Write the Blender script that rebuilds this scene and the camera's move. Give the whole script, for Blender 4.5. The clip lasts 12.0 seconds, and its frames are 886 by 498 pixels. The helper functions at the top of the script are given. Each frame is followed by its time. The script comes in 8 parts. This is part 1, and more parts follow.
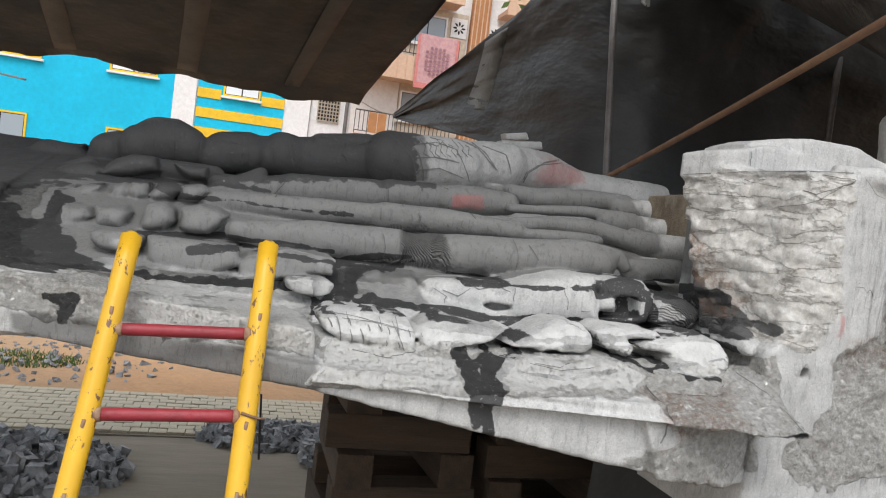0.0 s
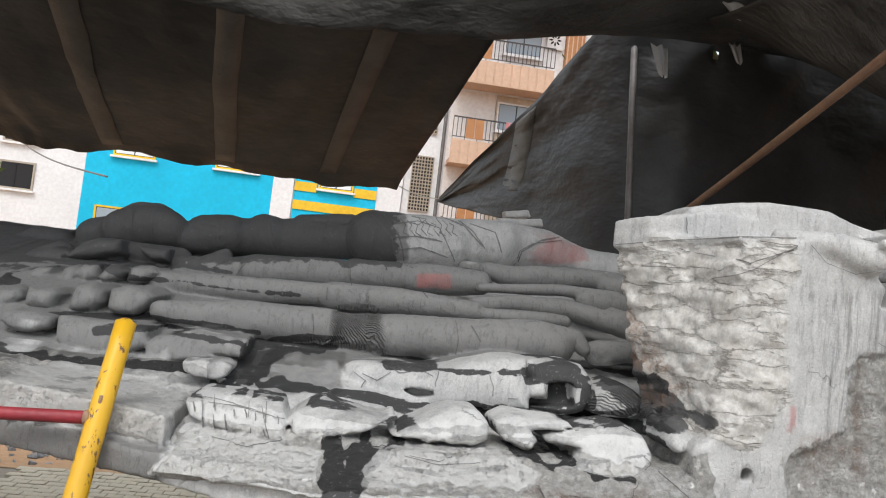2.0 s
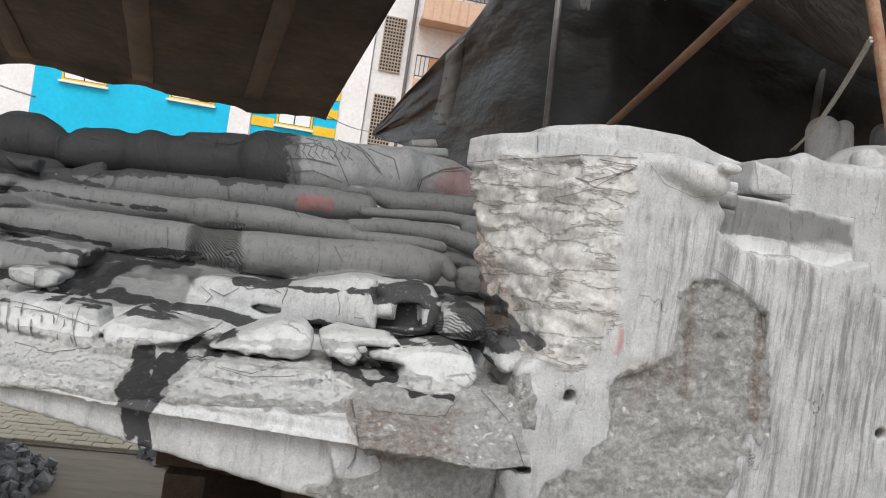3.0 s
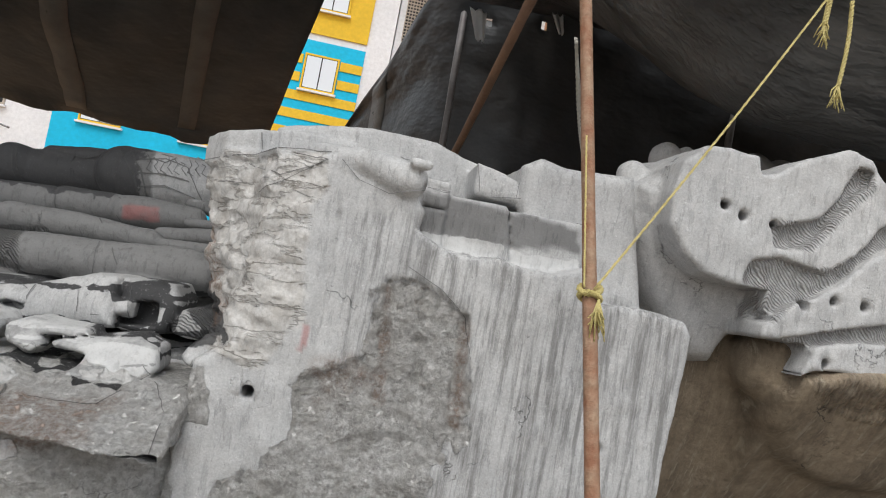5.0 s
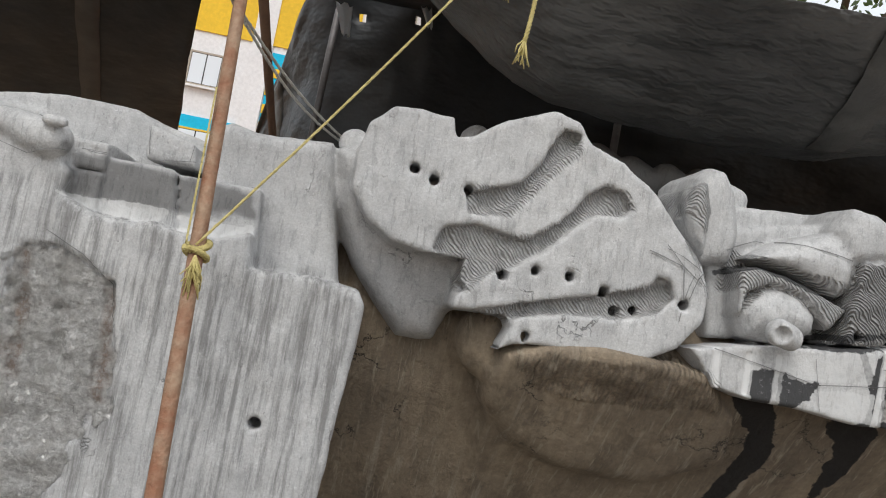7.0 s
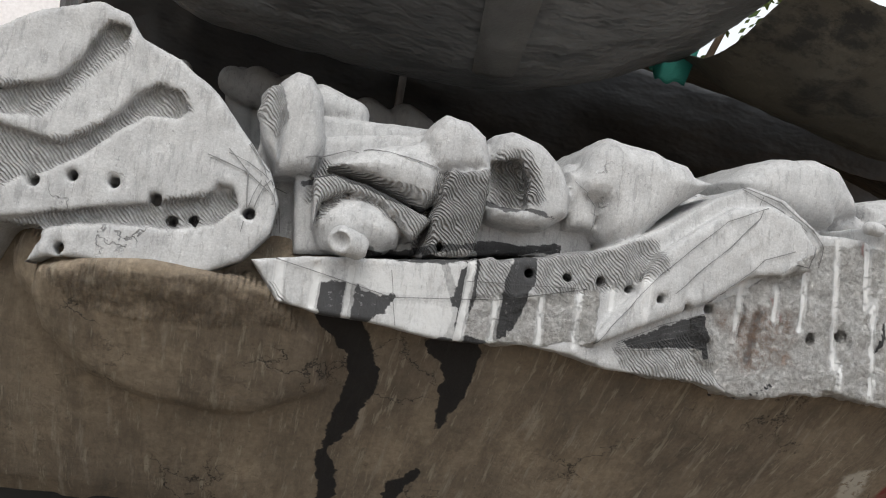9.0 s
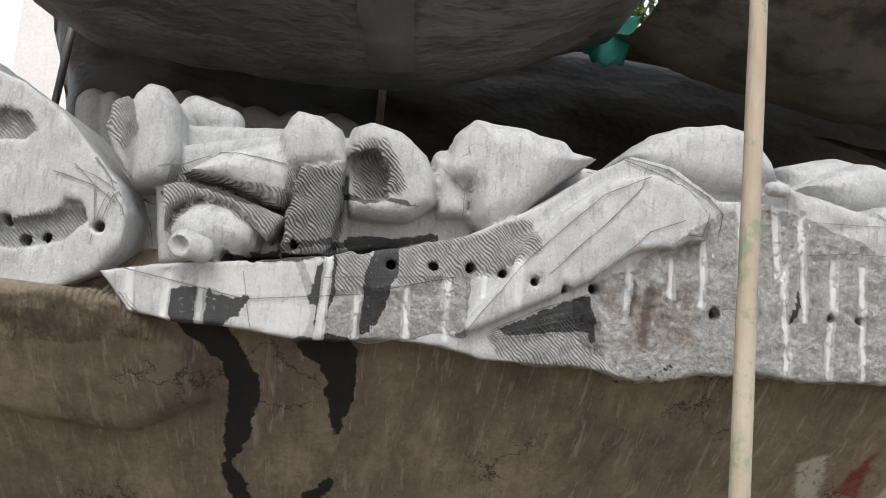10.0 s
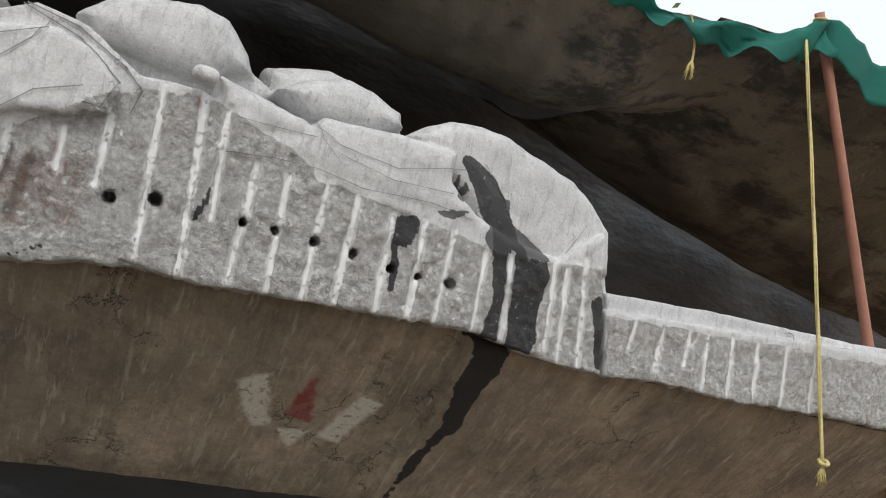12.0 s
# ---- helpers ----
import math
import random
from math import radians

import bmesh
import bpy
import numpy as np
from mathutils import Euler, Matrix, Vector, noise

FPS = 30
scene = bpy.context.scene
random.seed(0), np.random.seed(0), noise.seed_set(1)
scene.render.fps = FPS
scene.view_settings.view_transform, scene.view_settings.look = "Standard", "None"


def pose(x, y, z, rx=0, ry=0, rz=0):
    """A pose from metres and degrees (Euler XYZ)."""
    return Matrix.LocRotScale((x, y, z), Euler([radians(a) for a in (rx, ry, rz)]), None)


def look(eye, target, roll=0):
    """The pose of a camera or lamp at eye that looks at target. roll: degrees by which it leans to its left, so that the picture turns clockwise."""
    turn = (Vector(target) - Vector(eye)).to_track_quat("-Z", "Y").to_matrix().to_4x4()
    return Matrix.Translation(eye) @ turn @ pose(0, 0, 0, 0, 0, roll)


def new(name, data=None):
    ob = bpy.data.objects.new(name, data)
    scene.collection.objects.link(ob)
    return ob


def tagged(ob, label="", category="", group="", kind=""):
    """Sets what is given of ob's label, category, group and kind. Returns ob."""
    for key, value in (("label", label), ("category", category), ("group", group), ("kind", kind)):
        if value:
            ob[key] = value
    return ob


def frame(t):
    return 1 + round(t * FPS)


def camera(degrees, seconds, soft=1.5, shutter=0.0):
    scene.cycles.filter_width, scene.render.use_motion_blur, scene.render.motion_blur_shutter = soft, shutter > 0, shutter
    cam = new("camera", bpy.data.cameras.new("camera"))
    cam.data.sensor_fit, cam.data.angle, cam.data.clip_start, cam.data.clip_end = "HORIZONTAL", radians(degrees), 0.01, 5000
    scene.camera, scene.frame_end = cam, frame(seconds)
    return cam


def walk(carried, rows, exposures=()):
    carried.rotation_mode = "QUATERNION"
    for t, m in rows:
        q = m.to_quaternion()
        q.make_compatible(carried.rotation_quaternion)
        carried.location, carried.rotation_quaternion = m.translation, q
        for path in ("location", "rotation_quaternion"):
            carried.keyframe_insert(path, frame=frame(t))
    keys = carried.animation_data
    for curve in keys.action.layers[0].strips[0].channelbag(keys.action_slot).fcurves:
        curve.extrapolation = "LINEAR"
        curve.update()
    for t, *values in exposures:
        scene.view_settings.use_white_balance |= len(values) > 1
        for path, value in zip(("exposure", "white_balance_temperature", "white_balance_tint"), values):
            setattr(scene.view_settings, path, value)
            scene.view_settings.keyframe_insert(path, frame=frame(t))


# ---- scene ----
cam = camera(60.7, 12.0, 1.1)
EXPOSURE = 0.6
METRES, EYE, TILT, LEAN, TURN = 7.5, 1.6, -2.0, -7.0, -15.5
ROWS = [
    (0.0, 0.0, 0.0, 0.0, 0.0, 0.0, 0.0),
    (0.5, 0.0355, -0.005, 0.0001, -0.48, 0.89, -0.1),
    (1.0, 0.0601, 0.0059, -0.0055, 0.63, 3.08, -0.94),
    (1.5, 0.0802, 0.0251, -0.0017, 5.54, 6.18, -1.0),
    (2.0, 0.111, 0.0405, -0.005, 8.07, 6.67, 0.07),
    (2.5, 0.142, 0.0492, -0.0139, 6.79, 4.2, -0.26),
    (3.0, 0.1732, 0.0647, -0.0185, 5.4, 2.55, -1.81),
    (3.5, 0.21, 0.0706, -0.022, 5.0, 2.95, -4.48),
    (5.5, 0.3646, 0.0998, -0.042, 8.12, 6.96, -3.5),
    (6.0, 0.4021, 0.1102, -0.0442, 9.04, 5.2, -3.86),
    (6.5, 0.441, 0.1255, -0.0449, 7.67, 6.77, -4.43),
    (7.0, 0.4852, 0.1339, -0.0507, 8.06, 7.9, -3.58),
    (9.0, 0.6564, 0.1841, -0.0776, 2.64, 7.54, -2.13),
    (9.5, 0.7096, 0.2012, -0.0869, 3.52, 7.04, -1.68),
    (10.0, 0.7595, 0.2087, -0.0911, 9.2, 9.42, 1.52),
    (10.5, 0.8102, 0.2171, -0.096, 9.08, 9.69, 1.3),
    (11.0, 0.8517, 0.2356, -0.1012, 3.28, 9.33, -2.12),
    (11.5, 0.8977, 0.243, -0.1048, -1.88, 8.64, -4.46),
    (12.0, 0.9436, 0.2526, -0.1116, -6.99, 6.37, -5.21),
]
walk(cam, [(t, pose(0, 0, EYE, TILT, LEAN, TURN) @ pose(METRES * x, METRES * y, METRES * z, 90 + pitch, roll, yaw)) for t, x, y, z, yaw, pitch, roll in ROWS],
     exposures=[(t, EXPOSURE + e, 6520, 8) for t, e in ((0.0, 0.04), (3.5, 0.0), (5.5, -0.24), (6.5, -0.20), (7.0, -0.28), (9.0, -0.17), (9.5, -0.02), (10.5, -0.08), (11.5, -0.3), (12.0, -0.2))])

# ---- light: a bright overcast sky ----
world = bpy.data.worlds.new("overcast_sky")
scene.world = world
world.use_nodes = True
wn = world.node_tree
sky = wn.nodes.new("ShaderNodeTexSky")
sky.sky_type = "NISHITA"
sky.sun_disc = False
sky.sun_elevation = radians(52)
sky.sun_rotation = radians(200)
sky.dust_density = 4.0
sky.air_density = 1.0
grey = wn.nodes.new("ShaderNodeMixRGB")
grey.inputs["Fac"].default_value = 0.75
grey.inputs["Color2"].default_value = (7.0, 7.2, 7.5, 1)
wn.links.new(sky.outputs[0], grey.inputs["Color1"])
wn.links.new(grey.outputs[0], wn.nodes["Background"].inputs["Color"])
wn.nodes["Background"].inputs["Strength"].default_value = 0.13
sun = new("sun", bpy.data.lights.new("sun", "SUN"))
sun.data.energy = 1.0
sun.data.angle = radians(25)
sun.data.color = (1.0, 0.985, 0.965)
sun.matrix_world = look((0, 0, 0), (2.0, 6.0, -8.0))


# ---- materials ----
def material(name, colour, rough=0.7, metal=0.0):
    m = bpy.data.materials.new(name)
    m.use_nodes = True
    b = m.node_tree.nodes["Principled BSDF"]
    b.inputs["Base Color"].default_value = (*colour, 1)
    b.inputs["Roughness"].default_value = rough
    b.inputs["Metallic"].default_value = metal
    return m


def node(m, kind, **values):
    n = m.node_tree.nodes.new(kind)
    for key, value in values.items():
        if key in n.inputs:
            n.inputs[key].default_value = value
        else:
            setattr(n, key, value)
    return n


def link(m, a, b):
    m.node_tree.links.new(a, b)


def bsdf(m):
    return m.node_tree.nodes["Principled BSDF"]


def mixed(m, fac, a, b, mode="MIX"):
    """A colour mix; fac, a and b are sockets or values."""
    n = node(m, "ShaderNodeMixRGB", blend_type=mode)
    for key, value in (("Fac", fac), ("Color1", a), ("Color2", b)):
        if isinstance(value, (int, float)):
            n.inputs[key].default_value = value
        elif isinstance(value, tuple):
            n.inputs[key].default_value = (*value, 1)
        else:
            link(m, value, n.inputs[key])
    return n.outputs[0]


def maths(m, op, a, b=0.0):
    n = node(m, "ShaderNodeMath", operation=op)
    for k, value in enumerate((a, b)):
        if isinstance(value, (int, float)):
            n.inputs[k].default_value = value
        else:
            link(m, value, n.inputs[k])
    return n.outputs[0]


def speckle(m, scale, detail=4.0, lo=0.35, hi=0.65, stretch=(1, 1, 1), rough=0.6):
    """Noise in metres, spread over 0 to 1."""
    co = node(m, "ShaderNodeTexCoord")
    mp = node(m, "ShaderNodeMapping")
    mp.inputs["Scale"].default_value = stretch
    link(m, co.outputs["Object"], mp.inputs["Vector"])
    n = node(m, "ShaderNodeTexNoise", Scale=scale, Detail=detail, Roughness=rough)
    link(m, mp.outputs[0], n.inputs["Vector"])
    r = node(m, "ShaderNodeMapRange")
    r.inputs["From Min"].default_value, r.inputs["From Max"].default_value = lo, hi
    link(m, n.outputs["Fac"], r.inputs["Value"])
    return r.outputs[0]


def bumped(m, height, distance=0.01, strength=1.0):
    n = node(m, "ShaderNodeBump", Strength=strength, Distance=distance)
    link(m, height, n.inputs["Height"])
    link(m, n.outputs[0], bsdf(m).inputs["Normal"])


def surface(name, colour, second, scale=3.0, rough=0.7, metal=0.0, bump=0.004, grain=60.0, stretch=(1, 1, 1)):
    """A worn surface: two colours in patches, with a fine grain on top."""
    m = material(name, colour, rough, metal)
    patch_ = speckle(m, scale, 5.0, stretch=stretch)
    fine = speckle(m, grain, 3.0, 0.3, 0.7, stretch=stretch)
    c = mixed(m, patch_, colour, second)
    c = mixed(m, maths(m, "MULTIPLY", fine, 0.35), c, tuple(v * 0.55 for v in colour))
    link(m, c, bsdf(m).inputs["Base Color"])
    bumped(m, maths(m, "ADD", patch_, maths(m, "MULTIPLY", fine, 0.5)), bump)
    return m


def attribute(m, name):
    return node(m, "ShaderNodeAttribute", attribute_name=name).outputs["Fac"]


def cracks(m, scale, width, warp=0.12, stretch=(1, 1, 1)):
    """Thin crooked lines: 1 on the line, 0 away from it."""
    co = node(m, "ShaderNodeTexCoord")
    mp = node(m, "ShaderNodeMapping")
    mp.inputs["Scale"].default_value = stretch
    link(m, co.outputs["Object"], mp.inputs["Vector"])
    n = node(m, "ShaderNodeTexNoise", Scale=scale * 1.7, Detail=5.0, Roughness=0.65)
    link(m, mp.outputs[0], n.inputs["Vector"])
    shift = node(m, "ShaderNodeVectorMath", operation="MULTIPLY_ADD")
    link(m, n.outputs["Color"], shift.inputs[0])
    shift.inputs[1].default_value = (warp, warp, warp)
    link(m, mp.outputs[0], shift.inputs[2])
    v = node(m, "ShaderNodeTexVoronoi", feature="DISTANCE_TO_EDGE", Scale=scale)
    link(m, shift.outputs[0], v.inputs["Vector"])
    r = node(m, "ShaderNodeMapRange")
    r.inputs["From Min"].default_value, r.inputs["From Max"].default_value = width, width * 0.3
    link(m, v.outputs["Distance"], r.inputs["Value"])
    return r.outputs[0]


def granite_material():
    """Grey granite: dusty where it was just cut, darkened in places, wet, tooled, drilled and stained; some shade is in
    the colour.
    """
    m = material("granite", (0.4, 0.4, 0.4), 0.75)
    times = lambda a, b: maths(m, "MULTIPLY", a, b)
    rag = maths(m, "MULTIPLY", maths(m, "SUBTRACT", speckle(m, 26.0, 8.0, 0.3, 0.7, rough=0.75), 0.5), 0.7)

    def ragged(kind):
        """A mask of wear and tone with a crisp, crumbled edge."""
        r = node(m, "ShaderNodeMapRange")
        r.inputs["From Min"].default_value, r.inputs["From Max"].default_value = 0.38, 0.62
        link(m, maths(m, "ADD", attribute(m, kind), rag), r.inputs["Value"])
        return r.outputs[0]

    rough, hatch, wave, dust, strata = ragged("rough"), attribute(m, "hatch"), attribute(m, "wave"), ragged("dust"), attribute(m, "strata")
    broad = speckle(m, 1.6, 5.0)
    blotch = speckle(m, 7.0, 6.0, 0.4, 0.62, rough=0.7)
    streak = speckle(m, 18.0, 7.0, 0.45, 0.62, (1.0, 1.0, 0.08), 0.7)
    fine = speckle(m, 75.0, 4.0, 0.3, 0.7)
    grit = speckle(m, 150.0, 3.0, 0.42, 0.60, rough=0.7)
    c = mixed(m, broad, (0.63, 0.628, 0.622), (0.53, 0.53, 0.53))
    c = mixed(m, times(streak, 0.22), c, (0.27, 0.272, 0.278))
    c = mixed(m, times(fine, 0.22), c, (0.24, 0.24, 0.245))
    c = mixed(m, times(blotch, 0.25), c, (0.26, 0.26, 0.265))
    # short chisel scratches, pale bruises and dark flecks
    scratch = speckle(m, 48.0, 5.0, 0.54, 0.62, (1.0, 1.0, 0.22), 0.7)
    nicks = speckle(m, 55.0, 6.0, 0.60, 0.65, (0.7, 1.0, 0.9), 0.75)
    flecks = speckle(m, 30.0, 9.0, 0.62, 0.66, rough=0.8)
    c = mixed(m, times(scratch, 0.26), c, (0.17, 0.17, 0.175))
    c = mixed(m, times(nicks, 0.45), c, (0.74, 0.74, 0.74))
    c = mixed(m, times(flecks, 0.6), c, (0.12, 0.12, 0.12))
    c = mixed(m, times(grit, 0.16), c, (0.16, 0.16, 0.165))
    runs = speckle(m, 26.0, 8.0, 0.46, 0.60, (1.0, 1.0, 0.06), 0.75)
    c = mixed(m, times(attribute(m, "streak"), times(runs, 0.75)), c, (0.15, 0.148, 0.145))
    # broken faces: coarse pale grains with dark pits between
    pits = speckle(m, 34.0, 8.0, 0.38, 0.62, rough=0.72)
    holes = speckle(m, 46.0, 7.0, 0.56, 0.64, rough=0.75)
    broken = mixed(m, speckle(m, 42.0, 8.0, 0.40, 0.60, rough=0.7), (0.77, 0.755, 0.735), (0.47, 0.455, 0.435))
    broken = mixed(m, times(speckle(m, 9.0, 6.0, 0.48, 0.62, rough=0.7), 0.35), broken, (0.44, 0.415, 0.375))
    broken = mixed(m, times(holes, 0.45), broken, (0.22, 0.205, 0.19))
    c = mixed(m, times(maths(m, "MAXIMUM", rough, times(strata, 0.7)), 0.85), c, broken)
    co = node(m, "ShaderNodeTexCoord")
    wav = node(m, "ShaderNodeTexWave", Scale=40.0, Distortion=3.5, Detail=4.0)
    wav.bands_direction = "DIAGONAL"
    link(m, co.outputs["Object"], wav.inputs["Vector"])
    tooled = times(maths(m, "ADD", times(hatch, 0.7), wave), wav.outputs["Fac"])
    c = mixed(m, times(tooled, 0.52), c, (0.13, 0.125, 0.12))
    c = mixed(m, times(hatch, maths(m, "ADD", times(pits, 0.35), 0.10)), c, (0.18, 0.175, 0.17))
    c = mixed(m, times(strata, times(blotch, 0.3)), c, (0.36, 0.31, 0.25))
    edges = cracks(m, 7.0, 0.05, 0.2, (0.45, 0.45, 1.6))
    c = mixed(m, times(strata, times(edges, times(blotch, 0.7))), c, (0.20, 0.18, 0.155))
    # the mid grey also holds shade put into the colour
    c = mixed(m, times(attribute(m, "mid_and_shade"), 0.80), c, mixed(m, times(maths(m, "ADD", scratch, flecks), 0.4), (0.13, 0.129, 0.128), (0.06, 0.06, 0.06)))
    c = mixed(m, times(ragged("dark"), 0.9), c, mixed(m, times(nicks, 0.6), (0.05, 0.05, 0.053), (0.13, 0.13, 0.13)))
    c = mixed(m, times(attribute(m, "rust"), times(pits, 0.7)), c, (0.22, 0.12, 0.07))
    c = mixed(m, times(attribute(m, "red"), times(maths(m, "SUBTRACT", 1.0, times(blotch, 0.5)), 0.6)), c, (0.42, 0.13, 0.12))
    # near-black wet stains, and crevice shade put into the same colour
    c = mixed(m, times(ragged("wet_and_shade"), maths(m, "SUBTRACT", 0.96, times(maths(m, "ADD", nicks, times(flecks, 0.5)), 0.4))), c, (0.03, 0.03, 0.032))
    c = mixed(m, times(dust, maths(m, "SUBTRACT", 0.85, times(blotch, 0.45))), c, mixed(m, times(maths(m, "ADD", scratch, holes), 0.22), (0.60, 0.60, 0.595), (0.32, 0.32, 0.32)))
    c = mixed(m, times(ragged("groove"), maths(m, "SUBTRACT", 0.82, times(blotch, 0.4))), c, (0.70, 0.70, 0.695))
    # hairline cracks that come and go
    hair = times(cracks(m, 2.4, 0.008, 0.35), speckle(m, 2.3, 3.0, 0.58, 0.66))
    c = mixed(m, times(hair, 0.5), c, (0.07, 0.07, 0.07))
    c = mixed(m, times(attribute(m, "line"), 0.65), c, (0.08, 0.08, 0.08))
    link(m, c, bsdf(m).inputs["Base Color"])
    h = maths(m, "ADD", times(fine, 0.08), times(times(pits, rough), maths(m, "SUBTRACT", 1.0, maths(m, "MAXIMUM", times(dust, 0.6), ragged("groove")))))
    h = maths(m, "SUBTRACT", h, times(scratch, 0.08))
    h = maths(m, "SUBTRACT", h, times(holes, times(rough, 0.4)))
    h = maths(m, "SUBTRACT", h, maths(m, "ADD", times(hair, 0.5), times(strata, times(edges, 0.4))))
    h = maths(m, "ADD", h, times(tooled, -0.6))
    bumped(m, h, 0.013)
    return m


GRANITE = granite_material()


def rock_material():
    """Brown weathered rock with rain streaks, black damp stains, tool marks and smears of paste and red paint."""
    m = material("weathered_rock", (0.2, 0.16, 0.12), 0.85)
    times = lambda a, b: maths(m, "MULTIPLY", a, b)
    broad = speckle(m, 1.3, 6.0, 0.35, 0.65)
    streak = speckle(m, 6.0, 8.0, 0.46, 0.62, (2.0, 0.6, 0.5), 0.75)
    fine = speckle(m, 40.0, 7.0, 0.36, 0.64, rough=0.75)
    pale = speckle(m, 9.0, 5.0, 0.58, 0.68, (2.5, 0.35, 0.22), 0.65)
    gouge = speckle(m, 16.0, 6.0, 0.58, 0.64, (2.2, 0.3, 0.25), 0.7)
    mottle = speckle(m, 14.0, 7.0, 0.46, 0.60, rough=0.75)
    damp = speckle(m, 2.2, 7.0, 0.52, 0.66, (1.2, 0.7, 0.5), 0.7)
    c = mixed(m, broad, (0.54, 0.43, 0.305), (0.30, 0.24, 0.175))
    c = mixed(m, times(streak, 0.5), c, (0.125, 0.10, 0.075))
    c = mixed(m, times(mottle, 0.35), c, (0.17, 0.135, 0.10))
    c = mixed(m, times(fine, 0.32), c, (0.14, 0.115, 0.09))
    c = mixed(m, times(damp, 0.45), c, (0.085, 0.068, 0.052))
    c = mixed(m, times(pale, 0.6), c, (0.50, 0.43, 0.34))
    c = mixed(m, times(gouge, 0.55), c, (0.58, 0.50, 0.38))
    c = mixed(m, times(speckle(m, 30.0, 9.0, 0.63, 0.67, rough=0.8), 0.7), c, (0.05, 0.042, 0.035))
    hair = times(cracks(m, 2.6, 0.012, 0.4), speckle(m, 1.7, 3.0, 0.50, 0.58))
    c = mixed(m, times(hair, 0.8), c, (0.03, 0.026, 0.022))
    c = mixed(m, times(attribute(m, "hatch"), times(fine, 0.5)), c, (0.10, 0.075, 0.05))
    flakes = speckle(m, 22.0, 7.0, 0.40, 0.46, rough=0.7)
    c = mixed(m, times(attribute(m, "paste"), times(flakes, 0.95)), c, (0.70, 0.66, 0.57))
    c = mixed(m, times(attribute(m, "red"), maths(m, "SUBTRACT", 0.95, times(mottle, 0.35))), c, (0.26, 0.035, 0.03))
    crumbled = node(m, "ShaderNodeMapRange")
    crumbled.inputs["From Min"].default_value, crumbled.inputs["From Max"].default_value = 0.40, 0.60
    link(m, maths(m, "ADD", attribute(m, "wet_and_shade"), times(maths(m, "SUBTRACT", speckle(m, 20.0, 8.0, 0.3, 0.7, rough=0.75), 0.5), 0.75)), crumbled.inputs["Value"])
    c = mixed(m, times(crumbled.outputs[0], 0.97), c, (0.012, 0.011, 0.012))
    link(m, c, bsdf(m).inputs["Base Color"])
    co = node(m, "ShaderNodeTexCoord")
    wav = node(m, "ShaderNodeTexWave", Scale=14.0, Distortion=5.0, Detail=3.0)
    link(m, co.outputs["Object"], wav.inputs["Vector"])
    h = maths(m, "ADD", times(broad, 0.8), times(fine, 0.4))
    h = maths(m, "ADD", h, times(wav.outputs["Fac"], attribute(m, "hatch")))
    h = maths(m, "SUBTRACT", h, maths(m, "ADD", times(gouge, 0.25), times(hair, 0.6)))
    bumped(m, h, 0.018)
    return m


ROCK = rock_material()



# ---- carving: distance fields on a grid, meshed by surface nets ----
class Field:
    def __init__(self, lo, hi, h):
        self.lo, self.h = np.array(lo, np.float32), h
        self.n = np.ceil((np.array(hi) - self.lo) / h).astype(int) + 1
        self.d = np.full(self.n, 0.3, np.float32)

    def window(self, lo, hi):
        a = np.clip(np.floor((np.array(lo) - self.lo) / self.h).astype(int), 0, self.n)
        b = np.clip(np.ceil((np.array(hi) - self.lo) / self.h).astype(int) + 1, 0, self.n)
        if np.any(b - a < 2):
            return None
        axes = [self.lo[k] + self.h * np.arange(a[k], b[k], dtype=np.float32) for k in range(3)]
        return tuple(slice(a[k], b[k]) for k in range(3)), axes

    def union(self, s, d, k):
        old = self.d[s]
        e = np.maximum(k - np.abs(old - d), 0) / max(k, 1e-6)
        self.d[s] = np.minimum(old, d) - e * e * k * 0.25

    def cut(self, s, d):
        self.d[s] = np.maximum(self.d[s], -d)


F = None


def tube_distance(points, X, Y, Z):
    best = None
    for (x0, y0, z0, r0), (x1, y1, z1, r1) in zip(points, points[1:]):
        v = (x1 - x0, y1 - y0, z1 - z0)
        n = max(sum(q * q for q in v), 1e-9)
        s = np.clip(((X - x0) * v[0] + (Y - y0) * v[1] + (Z - z0) * v[2]) / n, 0, 1)
        d = np.sqrt((X - x0 - s * v[0]) ** 2 + (Y - y0 - s * v[1]) ** 2 + (Z - z0 - s * v[2]) ** 2) - (r0 + (r1 - r0) * s)
        best = d if best is None else np.minimum(best, d)
    return best


def tube(points, k=0.02, cut=False):
    """A limb: a chain of round cones."""
    p = np.array(points)
    w = F.window((p[:, :3] - p[:, 3:]).min(0) - 0.06, (p[:, :3] + p[:, 3:]).max(0) + 0.06)
    if w:
        s, (x, y, z) = w
        d = tube_distance(points, x[:, None, None], y[None, :, None], z[None, None, :])
        F.cut(s, d) if cut else F.union(s, d, k)


def cut_tube(points, k=0.0):
    tube(points, k, True)


def outline_distance(outline, X, Z):
    p = np.array(outline, np.float32)
    best, inside = np.full(X.shape, 1e9, np.float32), np.zeros(X.shape, bool)
    for (x0, z0), (x1, z1) in zip(p, np.roll(p, -1, 0)):
        vx, vz = x1 - x0, z1 - z0
        s = np.clip(((X - x0) * vx + (Z - z0) * vz) / max(vx * vx + vz * vz, 1e-9), 0, 1)
        best = np.minimum(best, (X - x0 - s * vx) ** 2 + (Z - z0 - s * vz) ** 2)
        if z0 != z1:
            inside ^= ((z0 > Z) != (z1 > Z)) & (X < vx * (Z - z0) / (z1 - z0) + x0)
    return np.where(inside, -1, 1) * np.sqrt(best)


